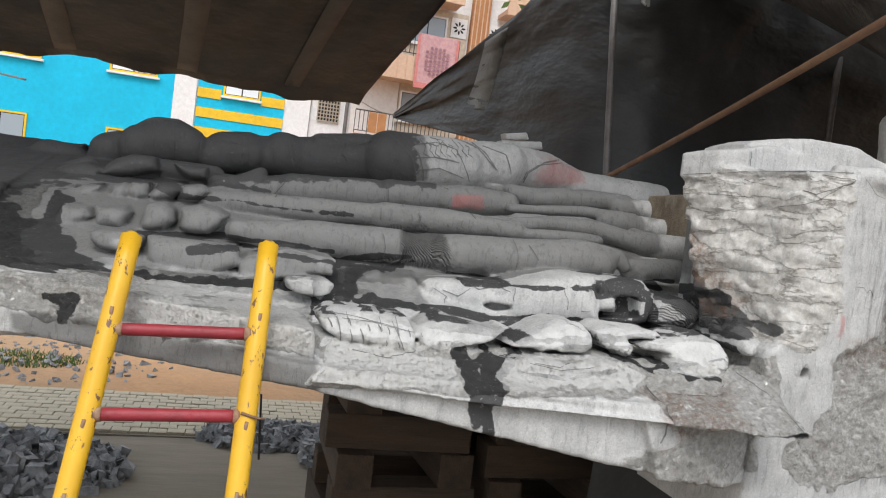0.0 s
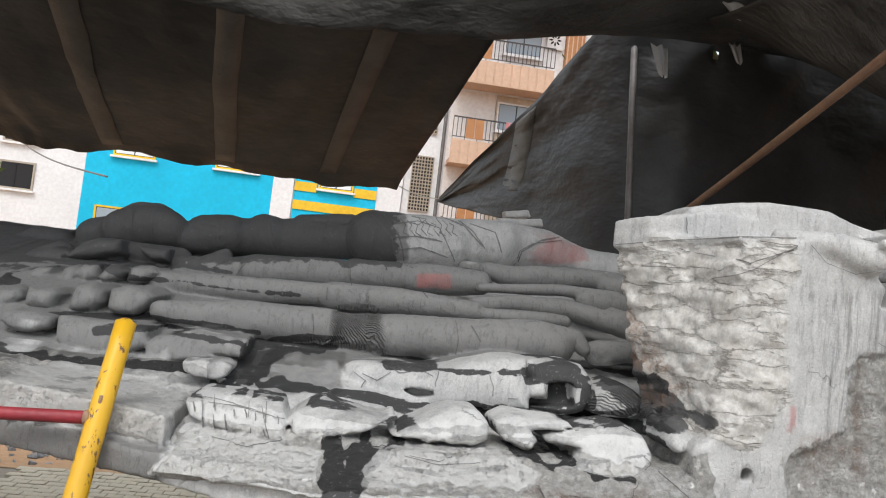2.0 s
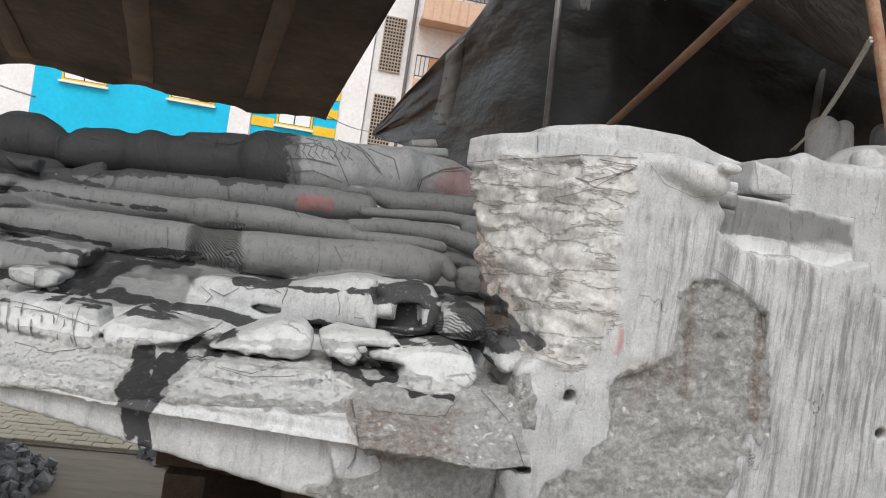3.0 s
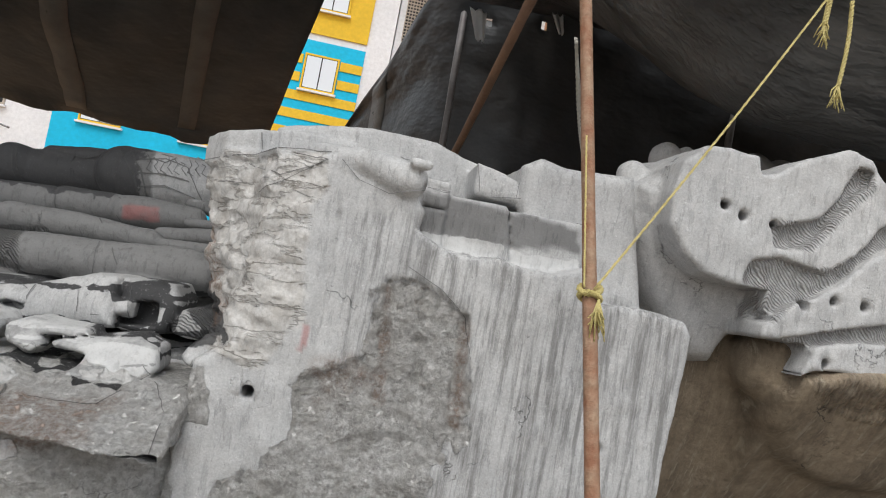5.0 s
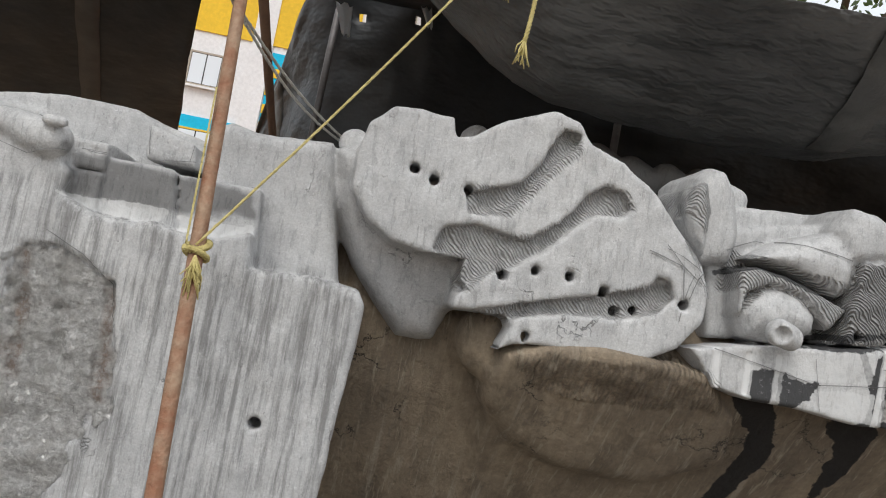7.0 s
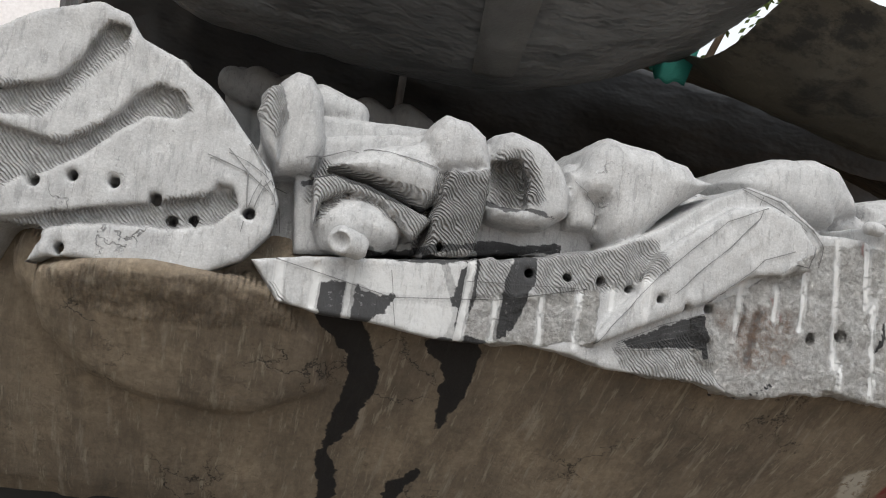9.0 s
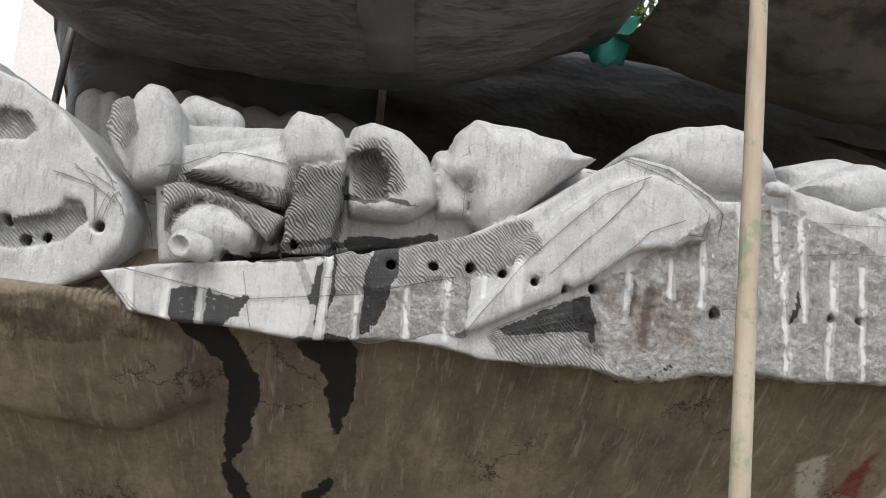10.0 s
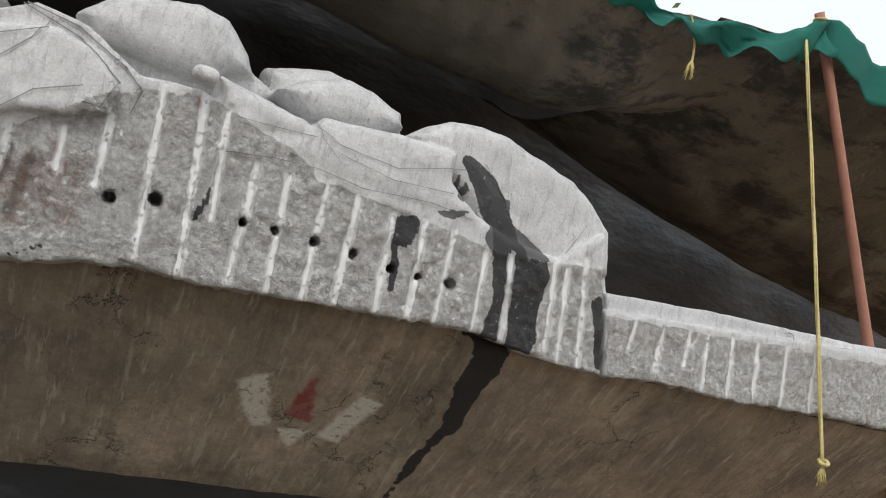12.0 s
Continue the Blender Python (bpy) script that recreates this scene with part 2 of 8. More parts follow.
def prism(outline, y0, y1, r=0.02, bulge=0.0, width=0.1, k=0.01, cut=False):
    """A block with that outline from the front (x, z), from depth y0 to y1, with rounded edges and a front that may swell."""
    p = np.array(outline)
    w = F.window((p[:, 0].min() - 0.06, y0 - bulge - 0.06, p[:, 1].min() - 0.06), (p[:, 0].max() + 0.06, y1 + 0.06, p[:, 1].max() + 0.06))
    if not w:
        return
    s, (x, y, z) = w
    d2 = outline_distance(outline, x[:, None] + 0 * z[None, :], z[None, :] + 0 * x[:, None])
    e = 1 - np.clip(-d2 / width, 0, 1)
    front = y0 - bulge * np.sqrt(1 - e * e)
    a, b = d2[:, None, :] + r, np.maximum(front[:, None, :] - y[None, :, None], y[None, :, None] - y1) + r
    d = np.minimum(np.maximum(a, b), 0) + np.sqrt(np.maximum(a, 0) ** 2 + np.maximum(b, 0) ** 2) - r
    F.cut(s, d) if cut else F.union(s, d, k)


def cut_prism(outline, y0, y1, r=0.02, bulge=0.0, width=0.1, k=0.0):
    prism(outline, y0, y1, r, 0, width, k, True)


def lean(outline, at, ax, az, thick, r=0.02, bulge=0.0, width=0.1, k=0.01, cut=False):
    """A block with that outline from the front (x, z) whose face passes through a place and leans back by ax and az a metre."""
    p = np.array(outline)
    x0, y0, z0 = at
    depth = [y0 + ax * (q[0] - x0) + az * (q[1] - z0) for q in outline]
    w = F.window((p[:, 0].min() - 0.06, min(depth) - bulge - 0.1, p[:, 1].min() - 0.06), (p[:, 0].max() + 0.06, max(depth) + thick + 0.06, p[:, 1].max() + 0.06))
    if not w:
        return
    s, (x, y, z) = w
    d2 = outline_distance(outline, x[:, None] + 0 * z[None, :], z[None, :] + 0 * x[:, None])
    e = 1 - np.clip(-d2 / width, 0, 1)
    face = y0 + ax * (x[:, None] - x0) + az * (z[None, :] - z0)
    face, back = face - (0.1 if cut else bulge * np.sqrt(1 - e * e)), face + thick
    a = d2[:, None, :] + r
    b = np.maximum(face[:, None, :] - y[None, :, None], y[None, :, None] - back[:, None, :]) / math.sqrt(1 + ax * ax + az * az) + r
    d = (np.minimum(np.maximum(a, b), 0) + np.sqrt(np.maximum(a, 0) ** 2 + np.maximum(b, 0) ** 2) - r).astype(np.float32)
    F.cut(s, d) if cut else F.union(s, d, k)


def cut_lean(outline, at, ax, az, thick, r=0.02, bulge=0.0, width=0.1, k=0.0):
    lean(outline, at, ax, az, thick, r, bulge, width, k, True)


def hole(x, y, z, r=0.017, depth=0.12):
    """A drilled hole."""
    cut_tube([(x, y - 0.1, z, r), (x, y + depth, z + 0.01, r)])


def groove(x0, z0, x1, z1, y, r=0.014, pale=True):
    """Half of a drill hole, left where the stone was split."""
    cut_tube([(x0, y - r * 0.3, z0, r), (x1, y - r * 0.3, z1, r)])
    if pale:
        stroke("groove", [(x0, z0, r * 0.68), (x1, z1, r * 0.6)], 0.008, y, 0.12)


def wobble(P, scale, seed):
    """Smooth noise between -1 and 1 at places P."""
    rng = np.random.RandomState(seed)
    table = rng.uniform(-1, 1, 4096).astype(np.float32)
    q = P * scale + 57.0
    i = np.floor(q).astype(np.int64)
    f = (q - i).astype(np.float32)
    f = f * f * (3 - 2 * f)
    total = np.zeros(len(P), np.float32)
    for a in (0, 1):
        for b in (0, 1):
            for c in (0, 1):
                key = ((i[:, 0] + a) * 73856093 ^ (i[:, 1] + b) * 19349663 ^ (i[:, 2] + c) * 83492791) % 4096
                total += table[key] * np.where(a, f[:, 0], 1 - f[:, 0]) * np.where(b, f[:, 1], 1 - f[:, 1]) * np.where(c, f[:, 2], 1 - f[:, 2])
    return total


def nets(field):
    """The surface of a field: one vertex a cell that it crosses."""
    d, n = field.d, field.n
    inside = d < 0
    code = np.zeros(n - 1, np.int8)
    corners = [(a, b, c) for a in (0, 1) for b in (0, 1) for c in (0, 1)]
    for a, b, c in corners:
        code += inside[a:n[0] - 1 + a, b:n[1] - 1 + b, c:n[2] - 1 + c]
    cells = np.argwhere((code > 0) & (code < 8))
    index = np.full(n - 1, -1, np.int32)
    index[tuple(cells.T)] = np.arange(len(cells))
    value = {k: d[cells[:, 0] + k[0], cells[:, 1] + k[1], cells[:, 2] + k[2]] for k in corners}
    total, count = np.zeros((len(cells), 3), np.float32), np.zeros(len(cells), np.float32)
    for k in corners:
        for axis in range(3):
            if k[axis] == 0:
                j = tuple(1 if q == axis else k[q] for q in range(3))
                u, v = value[k], value[j]
                cross = (u < 0) != (v < 0)
                s = np.where(cross, u / np.where(cross, u - v, 1), 0)
                place = np.tile(np.array(k, np.float32), (len(cells), 1))
                place[:, axis] = s
                total += place * cross[:, None]
                count += cross
    P = field.lo + field.h * (cells + total / count[:, None])
    faces = []
    for axis in range(3):
        b, c = (axis + 1) % 3, (axis + 2) % 3
        lo = [slice(None)] * 3
        hi = [slice(None)] * 3
        lo[axis], hi[axis] = slice(0, n[axis] - 1), slice(1, n[axis])
        change = inside[tuple(lo)] != inside[tuple(hi)]
        edge = np.argwhere(change)
        edge = edge[(edge[:, b] > 0) & (edge[:, c] > 0) & (edge[:, b] < n[b] - 1) & (edge[:, c] < n[c] - 1)]
        ring = []
        for db, dc in ((-1, -1), (0, -1), (0, 0), (-1, 0)):
            e = edge.copy()
            e[:, b] += db
            e[:, c] += dc
            ring.append(index[tuple(e.T)])
        quad = np.stack(ring, 1)
        flip = ~inside[tuple(edge.T)]
        quad[flip] = quad[flip][:, ::-1]
        faces.append(quad)
    return P, np.concatenate(faces)


PAINT = []


def stroke(kind, points, edge=0.03, depth=0.0, reach=99.0):
    """Wear, tone and painted shade along a line (x, z, half width), on stone within that reach of a depth."""
    PAINT.append((kind, "stroke", points, edge, depth, reach))


def patch(kind, outline, edge=0.03, depth=0.0, reach=99.0):
    """Wear, tone and painted shade inside an outline (x, z)."""
    PAINT.append((kind, "patch", outline, edge, depth, reach))


LINES = []


def scored(points, depth, reach):
    """A thin scored or drawn line (x, z, half width) on the stone near that depth."""
    LINES.append((points, depth, reach))


def scoring(field):
    """The lines that lie on a field's stone, as thin strips on its face."""
    verts, quads = [], []
    n, h, lo = field.n, field.h, field.lo
    for points, depth, reach in LINES:
        last = None
        for (x0, z0, w0), (x1, z1, w1) in zip(points, points[1:]):
            length = math.hypot(x1 - x0, z1 - z0)
            steps = max(int(length / 0.012), 1)
            nx, nz = -(z1 - z0) / max(length, 1e-6), (x1 - x0) / max(length, 1e-6)
            for k in range(steps + 1):
                u = k / steps
                x, z = x0 + (x1 - x0) * u, z0 + (z1 - z0) * u
                x += 0.006 * noise.noise(Vector((x * 9, z * 9, depth)))
                w = (w0 + (w1 - w0) * u) * (1 + 0.6 * noise.noise(Vector((x * 14, z * 14, 5))))
                i, k3 = int(round((x - lo[0]) / h)), int(round((z - lo[2]) / h))
                a, b = int(max((depth - reach - lo[1]) / h, 0)), int(min((depth + reach - lo[1]) / h, n[1] - 1))
                if not (0 <= i < n[0] and 0 <= k3 < n[2]) or b - a < 2:
                    last = None
                    continue
                column = field.d[i, a:b, k3]
                solid = np.flatnonzero(column < 0)
                if len(solid) == 0 or solid[0] == 0:
                    last = None
                    continue
                j = solid[0]
                y = lo[1] + h * (a + j - column[j] / min(column[j] - column[j - 1], -1e-6)) - 0.007
                if last and abs(y - last[1]) > 0.05:
                    last = None
                m = len(verts)
                verts += [(x - nx * w, y, z - nz * w), (x + nx * w, y, z + nz * w)]
                if last:
                    quads.append((last[0], last[0] + 1, m + 1, m))
                last = (m, y)
    return np.array(verts, np.float32).reshape(-1, 3), np.array(quads, np.int32).reshape(-1, 4)


def worn(P):
    """The wear, tone and painted shade of the stone at places P: name -> 0 to 1."""
    out = {}
    jag = 0.6 * wobble(P, 9.0, 3) + 0.4 * wobble(P, 27.0, 4)
    for kind, form, shape, edge, depth, reach in PAINT:
        s = np.array([q[:2] for q in shape])
        margin = 0.3
        near = np.flatnonzero((np.abs(P[:, 1] - depth) < reach) & (P[:, 0] > s[:, 0].min() - margin) & (P[:, 0] < s[:, 0].max() + margin) & (P[:, 2] > s[:, 1].min() - margin) & (P[:, 2] < s[:, 1].max() + margin))
        X, Z = P[near, 0], P[near, 2]
        if form == "patch":
            d = outline_distance(shape, X, Z)
        else:
            d = np.full(len(near), 9.0)
            for (x0, z0, w0), (x1, z1, w1) in zip(shape, shape[1:]):
                vx, vz = x1 - x0, z1 - z0
                u = np.clip(((X - x0) * vx + (Z - z0) * vz) / max(vx * vx + vz * vz, 1e-9), 0, 1)
                d = np.minimum(d, np.hypot(X - x0 - u * vx, Z - z0 - u * vz) - (w0 + (w1 - w0) * u))
        mask = np.clip(0.5 - (d + jag[near] * edge * 0.9) / max(edge * 0.6, 0.006), 0, 1)
        out.setdefault(kind, np.zeros(len(P), np.float32))
        out[kind][near] = np.maximum(out[kind][near], mask)
    return out


def linked_mesh(name, P, faces, mat):
    me = bpy.data.meshes.new(name)
    me.vertices.add(len(P))
    me.vertices.foreach_set("co", P.astype(np.float32).ravel())
    me.loops.add(faces.size)
    me.loops.foreach_set("vertex_index", faces.astype(np.int32).ravel())
    me.polygons.add(len(faces))
    me.polygons.foreach_set("loop_start", np.arange(0, faces.size, 4, dtype=np.int32))
    me.polygons.foreach_set("use_smooth", np.ones(len(faces), bool))
    me.update(calc_edges=True)
    me.materials.append(mat)
    return me


def finished(name, parts, mat, lines=()):
    """One stone mesh out of several fields, roughened, stained and toned."""
    plain = sum(len(p) for p, _ in parts)
    parts = [*parts, *lines]
    P = np.concatenate([p for p, _ in parts])
    at, faces = 0, []
    for p, f in parts:
        faces.append(f + at)
        at += len(p)
    me = linked_mesh(name, P, np.concatenate(faces), mat)
    N = np.zeros(len(P) * 3, np.float32)
    me.vertex_normals.foreach_get("vector", N)
    N = N.reshape(-1, 3)
    wear_and_tone = worn(P)
    wear_and_tone["line"] = (np.arange(len(P)) >= plain).astype(np.float32)
    N[plain:] = (0, -1, 0)
    rough = wear_and_tone.get("rough", 0) + 0.8 * wear_and_tone.get("hatch", 0) + 0.6 * wear_and_tone.get("strata", 0)
    strata = wear_and_tone.get("strata", 0)
    push = 0.005 * wobble(P, 5.0, 1) + 0.0035 * wobble(P, 12.0, 11) + 0.002 * wobble(P, 30.0, 2)
    push = push + rough * (1 - 0.8 * wear_and_tone.get("dust", 0)) * (0.011 * wobble(P, 17.0, 5) + 0.009 * wobble(P, 38.0, 6))
    layer = P[:, 2] * 11.0 + 1.1 * wobble(P, 3.0, 7) + 0.5 * wobble(P, 11.0, 9)
    push = push + strata * (0.012 * (layer - np.floor(layer) - 0.5) + 0.007 * wobble(P, 10.0, 8) + 0.006 * wobble(P, 27.0, 10))
    P = P + N * push[:, None]
    me.vertices.foreach_set("co", P.astype(np.float32).ravel())
    for kind in ("rough", "hatch", "wave", "strata", "streak", "mid_and_shade", "dark", "rust", "red", "wet_and_shade", "dust", "paste", "groove", "line"):
        a = me.attributes.new(kind, "FLOAT", "POINT")
        a.data.foreach_set("value", np.asarray(wear_and_tone.get(kind, np.zeros(len(P))), np.float32))
    me.update()
    return new(name, me)


# <paint>
stroke("dust", [(5.15, 1.69, 0.017), (5.16, 1.55, 0.017)], 0.006, 2.62, 0.3)
stroke("dust", [(5.28, 1.69, 0.017), (5.28, 1.55, 0.017)], 0.006, 2.62, 0.3)
stroke("dust", [(5.40, 1.69, 0.017), (5.40, 1.53, 0.017)], 0.006, 2.62, 0.3)
stroke("dust", [(5.82, 1.79, 0.017), (5.81, 1.49, 0.017)], 0.006, 2.62, 0.3)
stroke("dust", [(5.93, 1.68, 0.017), (5.93, 1.52, 0.017)], 0.006, 2.62, 0.3)
stroke("dust", [(6.10, 1.71, 0.017), (6.11, 1.54, 0.017)], 0.006, 2.62, 0.3)
stroke("dust", [(6.24, 1.76, 0.017), (6.25, 1.55, 0.017)], 0.006, 2.62, 0.3)
stroke("dust", [(6.37, 1.78, 0.017), (6.37, 1.71, 0.017)], 0.006, 2.62, 0.3)
stroke("dust", [(6.49, 1.83, 0.017), (6.49, 1.68, 0.017)], 0.006, 2.62, 0.3)
stroke("dust", [(6.91, 1.88, 0.017), (6.90, 1.67, 0.017)], 0.006, 2.62, 0.3)
stroke("dust", [(7.06, 1.90, 0.017), (7.07, 1.77, 0.017)], 0.006, 2.62, 0.3)
stroke("dust", [(7.19, 1.99, 0.017), (7.19, 1.75, 0.017)], 0.006, 2.62, 0.3)
stroke("dust", [(7.32, 2.13, 0.017), (7.36, 1.53, 0.017)], 0.006, 2.62, 0.3)
stroke("dust", [(7.46, 2.15, 0.017), (7.51, 1.52, 0.017)], 0.006, 2.62, 0.3)
stroke("dust", [(7.68, 1.95, 0.018), (7.67, 1.53, 0.018)], 0.006, 2.58, 0.3)
stroke("dust", [(7.79, 1.95, 0.018), (7.80, 1.51, 0.018)], 0.006, 2.58, 0.3)
stroke("dust", [(7.94, 1.97, 0.018), (7.93, 1.52, 0.018)], 0.006, 2.58, 0.3)
stroke("dust", [(8.06, 1.93, 0.018), (8.05, 1.50, 0.018)], 0.006, 2.58, 0.3)
stroke("dust", [(8.20, 1.90, 0.018), (8.21, 1.51, 0.018)], 0.006, 2.58, 0.3)
stroke("dust", [(8.33, 1.91, 0.018), (8.34, 1.51, 0.018)], 0.006, 2.58, 0.3)
stroke("dust", [(8.45, 1.91, 0.018), (8.45, 1.54, 0.018)], 0.006, 2.58, 0.3)
stroke("dust", [(8.61, 1.86, 0.018), (8.62, 1.54, 0.018)], 0.006, 2.58, 0.3)
stroke("dust", [(8.72, 1.87, 0.018), (8.75, 1.50, 0.018)], 0.006, 2.58, 0.3)
stroke("dust", [(8.92, 1.89, 0.018), (8.95, 1.53, 0.018)], 0.006, 2.58, 0.3)
stroke("dust", [(8.98, 1.88, 0.018), (9.02, 1.48, 0.018)], 0.006, 2.58, 0.3)
stroke("dust", [(9.06, 1.94, 0.018), (9.12, 1.49, 0.018)], 0.006, 2.58, 0.3)
stroke("dust", [(7.54, 2.11, 0.018), (7.57, 1.73, 0.018)], 0.006, 2.58, 0.3)
stroke("dust", [(9.39, 1.73, 0.015), (9.38, 1.61, 0.015)], 0.006, 2.62, 0.3)
stroke("dust", [(9.69, 1.76, 0.015), (9.69, 1.59, 0.015)], 0.006, 2.62, 0.3)
stroke("dust", [(9.94, 1.77, 0.015), (9.97, 1.49, 0.015)], 0.006, 2.62, 0.3)
stroke("dust", [(10.27, 1.78, 0.015), (10.29, 1.50, 0.015)], 0.006, 2.62, 0.3)
stroke("dust", [(9.54, 1.73, 0.015), (9.54, 1.54, 0.015)], 0.006, 2.62, 0.3)
stroke("dust", [(9.79, 1.75, 0.015), (9.81, 1.50, 0.015)], 0.006, 2.62, 0.3)
stroke("dust", [(10.09, 1.77, 0.015), (10.12, 1.50, 0.015)], 0.006, 2.62, 0.3)
stroke("dust", [(10.45, 1.78, 0.015), (10.48, 1.49, 0.015)], 0.006, 2.62, 0.3)
# dark tone over the upper-left limbs, up to the belt
patch("dark", [(-1.29, 1.50), (-1.27, 1.79), (-0.47, 2.12), (1.15, 2.28), (1.20, 1.80), (0.90, 1.80), (0.34, 1.73), (-0.16, 1.67), (-0.33, 1.62), (-0.62, 1.62)], 0.06, 5.20, 0.9)
# limbs farther below the tarpaulins: their shade is put into the colour
patch("mid_and_shade", [(-0.38, 1.68), (0.82, 1.88), (0.90, 1.79), (2.60, 1.99), (2.62, 1.81), (0.92, 1.62), (-0.30, 1.54)], 0.1, 4.70, 0.5)
stroke("dark", [(-0.43, 1.73, 0.047), (-0.40, 1.63, 0.041), (-0.30, 1.59, 0.027)], 0.02, 4.80, 0.5)
# strokes between the limbs: wet dirt, and crevice shade put into the colour
stroke("wet_and_shade", [(-0.12, 1.21, 0.027), (0.09, 1.21, 0.023), (0.31, 1.20, 0.014), (0.53, 1.18, 0.012)], 0.03, 3.30, 0.5)
stroke("wet_and_shade", [(0.53, 1.19, 0.014), (0.58, 1.28, 0.028), (0.63, 1.33, 0.021), (0.79, 1.34, 0.016), (0.92, 1.37, 0.014)], 0.025, 3.30, 0.5)
stroke("wet_and_shade", [(0.57, 1.20, 0.011), (0.77, 1.20, 0.016), (1.00, 1.19, 0.011), (1.23, 1.16, 0.009), (1.46, 1.18, 0.007), (1.70, 1.20, 0.009), (1.89, 1.21, 0.012), (2.19, 1.22, 0.022), (2.39, 1.27, 0.029)], 0.02, 3.20, 0.5)
stroke("wet_and_shade", [(1.11, 1.33, 0.013), (1.47, 1.35, 0.008), (1.74, 1.39, 0.008), (2.10, 1.39, 0.016), (2.41, 1.40, 0.038)], 0.02, 3.60, 0.5)
stroke("wet_and_shade", [(1.52, 1.21, 0.011), (1.53, 1.15, 0.006), (1.66, 1.12, 0.009), (1.81, 1.15, 0.004), (2.01, 1.19, 0.004)], 0.012, 2.90, 0.5)
stroke("wet_and_shade", [(1.15, 1.13, 0.012), (1.07, 1.10, 0.024), (1.00, 1.05, 0.040), (0.95, 0.97, 0.048), (0.93, 0.89, 0.024)], 0.03, 2.80, 0.5)
stroke("wet_and_shade", [(1.11, 1.07, 0.008), (1.28, 1.06, 0.006), (1.49, 1.11, 0.006)], 0.012, 2.90, 0.5)
patch("wet_and_shade", [(1.66, 1.40), (1.82, 1.40), (1.97, 1.36), (1.96, 1.24), (1.82, 1.23), (1.91, 1.29), (1.91, 1.35), (1.81, 1.33), (1.75, 1.34), (1.69, 1.33)], 0.015, 3.10, 0.5)
stroke("wet_and_shade", [(-0.16, 1.34, 0.015), (0.06, 1.37, 0.010), (0.56, 1.35, 0.008), (0.87, 1.35, 0.011)], 0.02, 3.70, 0.5)
stroke("wet_and_shade", [(-0.29, 1.57, 0.009), (-0.01, 1.58, 0.009), (0.28, 1.57, 0.006), (0.64, 1.58, 0.006)], 0.02, 4.30, 0.5)
stroke("dark", [(-0.36, 1.76, 0.051), (-0.26, 1.70, 0.045), (-0.07, 1.67, 0.016), (0.21, 1.66, 0.010)], 0.02, 4.60, 0.7)
patch("dark", [(-2.00, 1.86), (0.38, 2.09), (0.44, 1.82), (-0.29, 1.69), (-1.94, 1.41)], 0.06, 5.30, 0.8)
patch("mid_and_shade", [(-2.00, 1.86), (1.20, 2.24), (1.28, 1.88), (0.07, 1.68), (-1.93, 1.34)], 0.03, 5.30, 0.9)
stroke("wet_and_shade", [(-1.01, 1.23, 0.104), (-0.87, 1.30, 0.079), (-0.68, 1.27, 0.037), (-1.00, 1.15, 0.065)], 0.08, 3.90, 0.5)
stroke("wet_and_shade", [(0.90, 1.11, 0.037), (0.94, 0.99, 0.029), (0.98, 0.88, 0.019), (0.99, 0.84, 0.017)], 0.012, 2.60, 0.5)
patch("hatch", [(0.84, 1.55), (1.07, 1.57), (1.11, 1.35), (0.86, 1.36)], 0.02, 3.80, 0.5)
patch("hatch", [(0.54, 1.26), (0.59, 1.33), (0.79, 1.39), (0.92, 1.39), (0.93, 1.27), (0.77, 1.23), (0.56, 1.22)], 0.02, 3.30, 0.5)
patch("red", [(1.29, 1.77), (1.49, 1.80), (1.50, 1.72), (1.30, 1.70)], 0.02, 4.50, 0.5)
patch("red", [(2.10, 2.13), (2.38, 2.16), (2.56, 2.08), (2.23, 2.02)], 0.12, 5.30, 0.5)
stroke("red", [(2.49, 1.41, 0.008), (2.49, 1.36, 0.009), (2.48, 1.33, 0.006)], 0.01, 2.58, 0.5)
patch("rough", [(2.69, 1.57), (2.73, 1.62), (2.83, 1.63), (2.93, 1.60), (3.03, 1.54), (3.07, 1.33), (3.09, 1.15), (3.02, 1.01), (2.93, 0.76), (2.39, 0.68), (2.27, 0.81), (2.51, 1.04), (2.45, 1.22), (2.69, 1.34)], 0.06, 2.60, 0.5)
patch("rough", [(0.35, 0.99), (0.44, 1.13), (0.74, 1.14), (1.00, 1.16), (1.04, 1.14), (1.41, 1.18), (1.69, 1.18), (2.01, 1.15), (2.19, 1.23), (2.23, 1.04), (1.60, 1.04), (1.01, 1.01), (0.37, 0.98)], 0.03, 2.60, 0.5)
patch("rough", [(1.66, 1.05), (2.01, 1.16), (2.14, 1.05), (2.16, 0.75), (1.82, 0.69), (1.50, 0.80), (1.70, 0.89)], 0.04, 2.60, 0.5)
patch("rust", [(2.55, 1.29), (2.65, 1.33), (2.74, 1.27), (2.57, 1.16)], 0.08, 2.60, 0.5)
patch("strata", [(2.08, 1.87), (2.19, 1.87), (2.28, 1.38), (2.17, 1.35)], 0.04, 2.80, 0.5)
patch("strata", [(1.85, 1.91), (2.10, 1.99), (2.41, 1.96), (2.48, 1.42), (2.18, 1.27), (1.98, 1.67)], 0.04, 2.80, 0.5)
patch("hatch", [(4.16, 2.11), (4.31, 2.13), (4.45, 2.27), (4.51, 2.38), (4.54, 2.31), (4.42, 2.16), (4.31, 2.02), (4.19, 2.01)], 0.012, 2.70, 0.5)
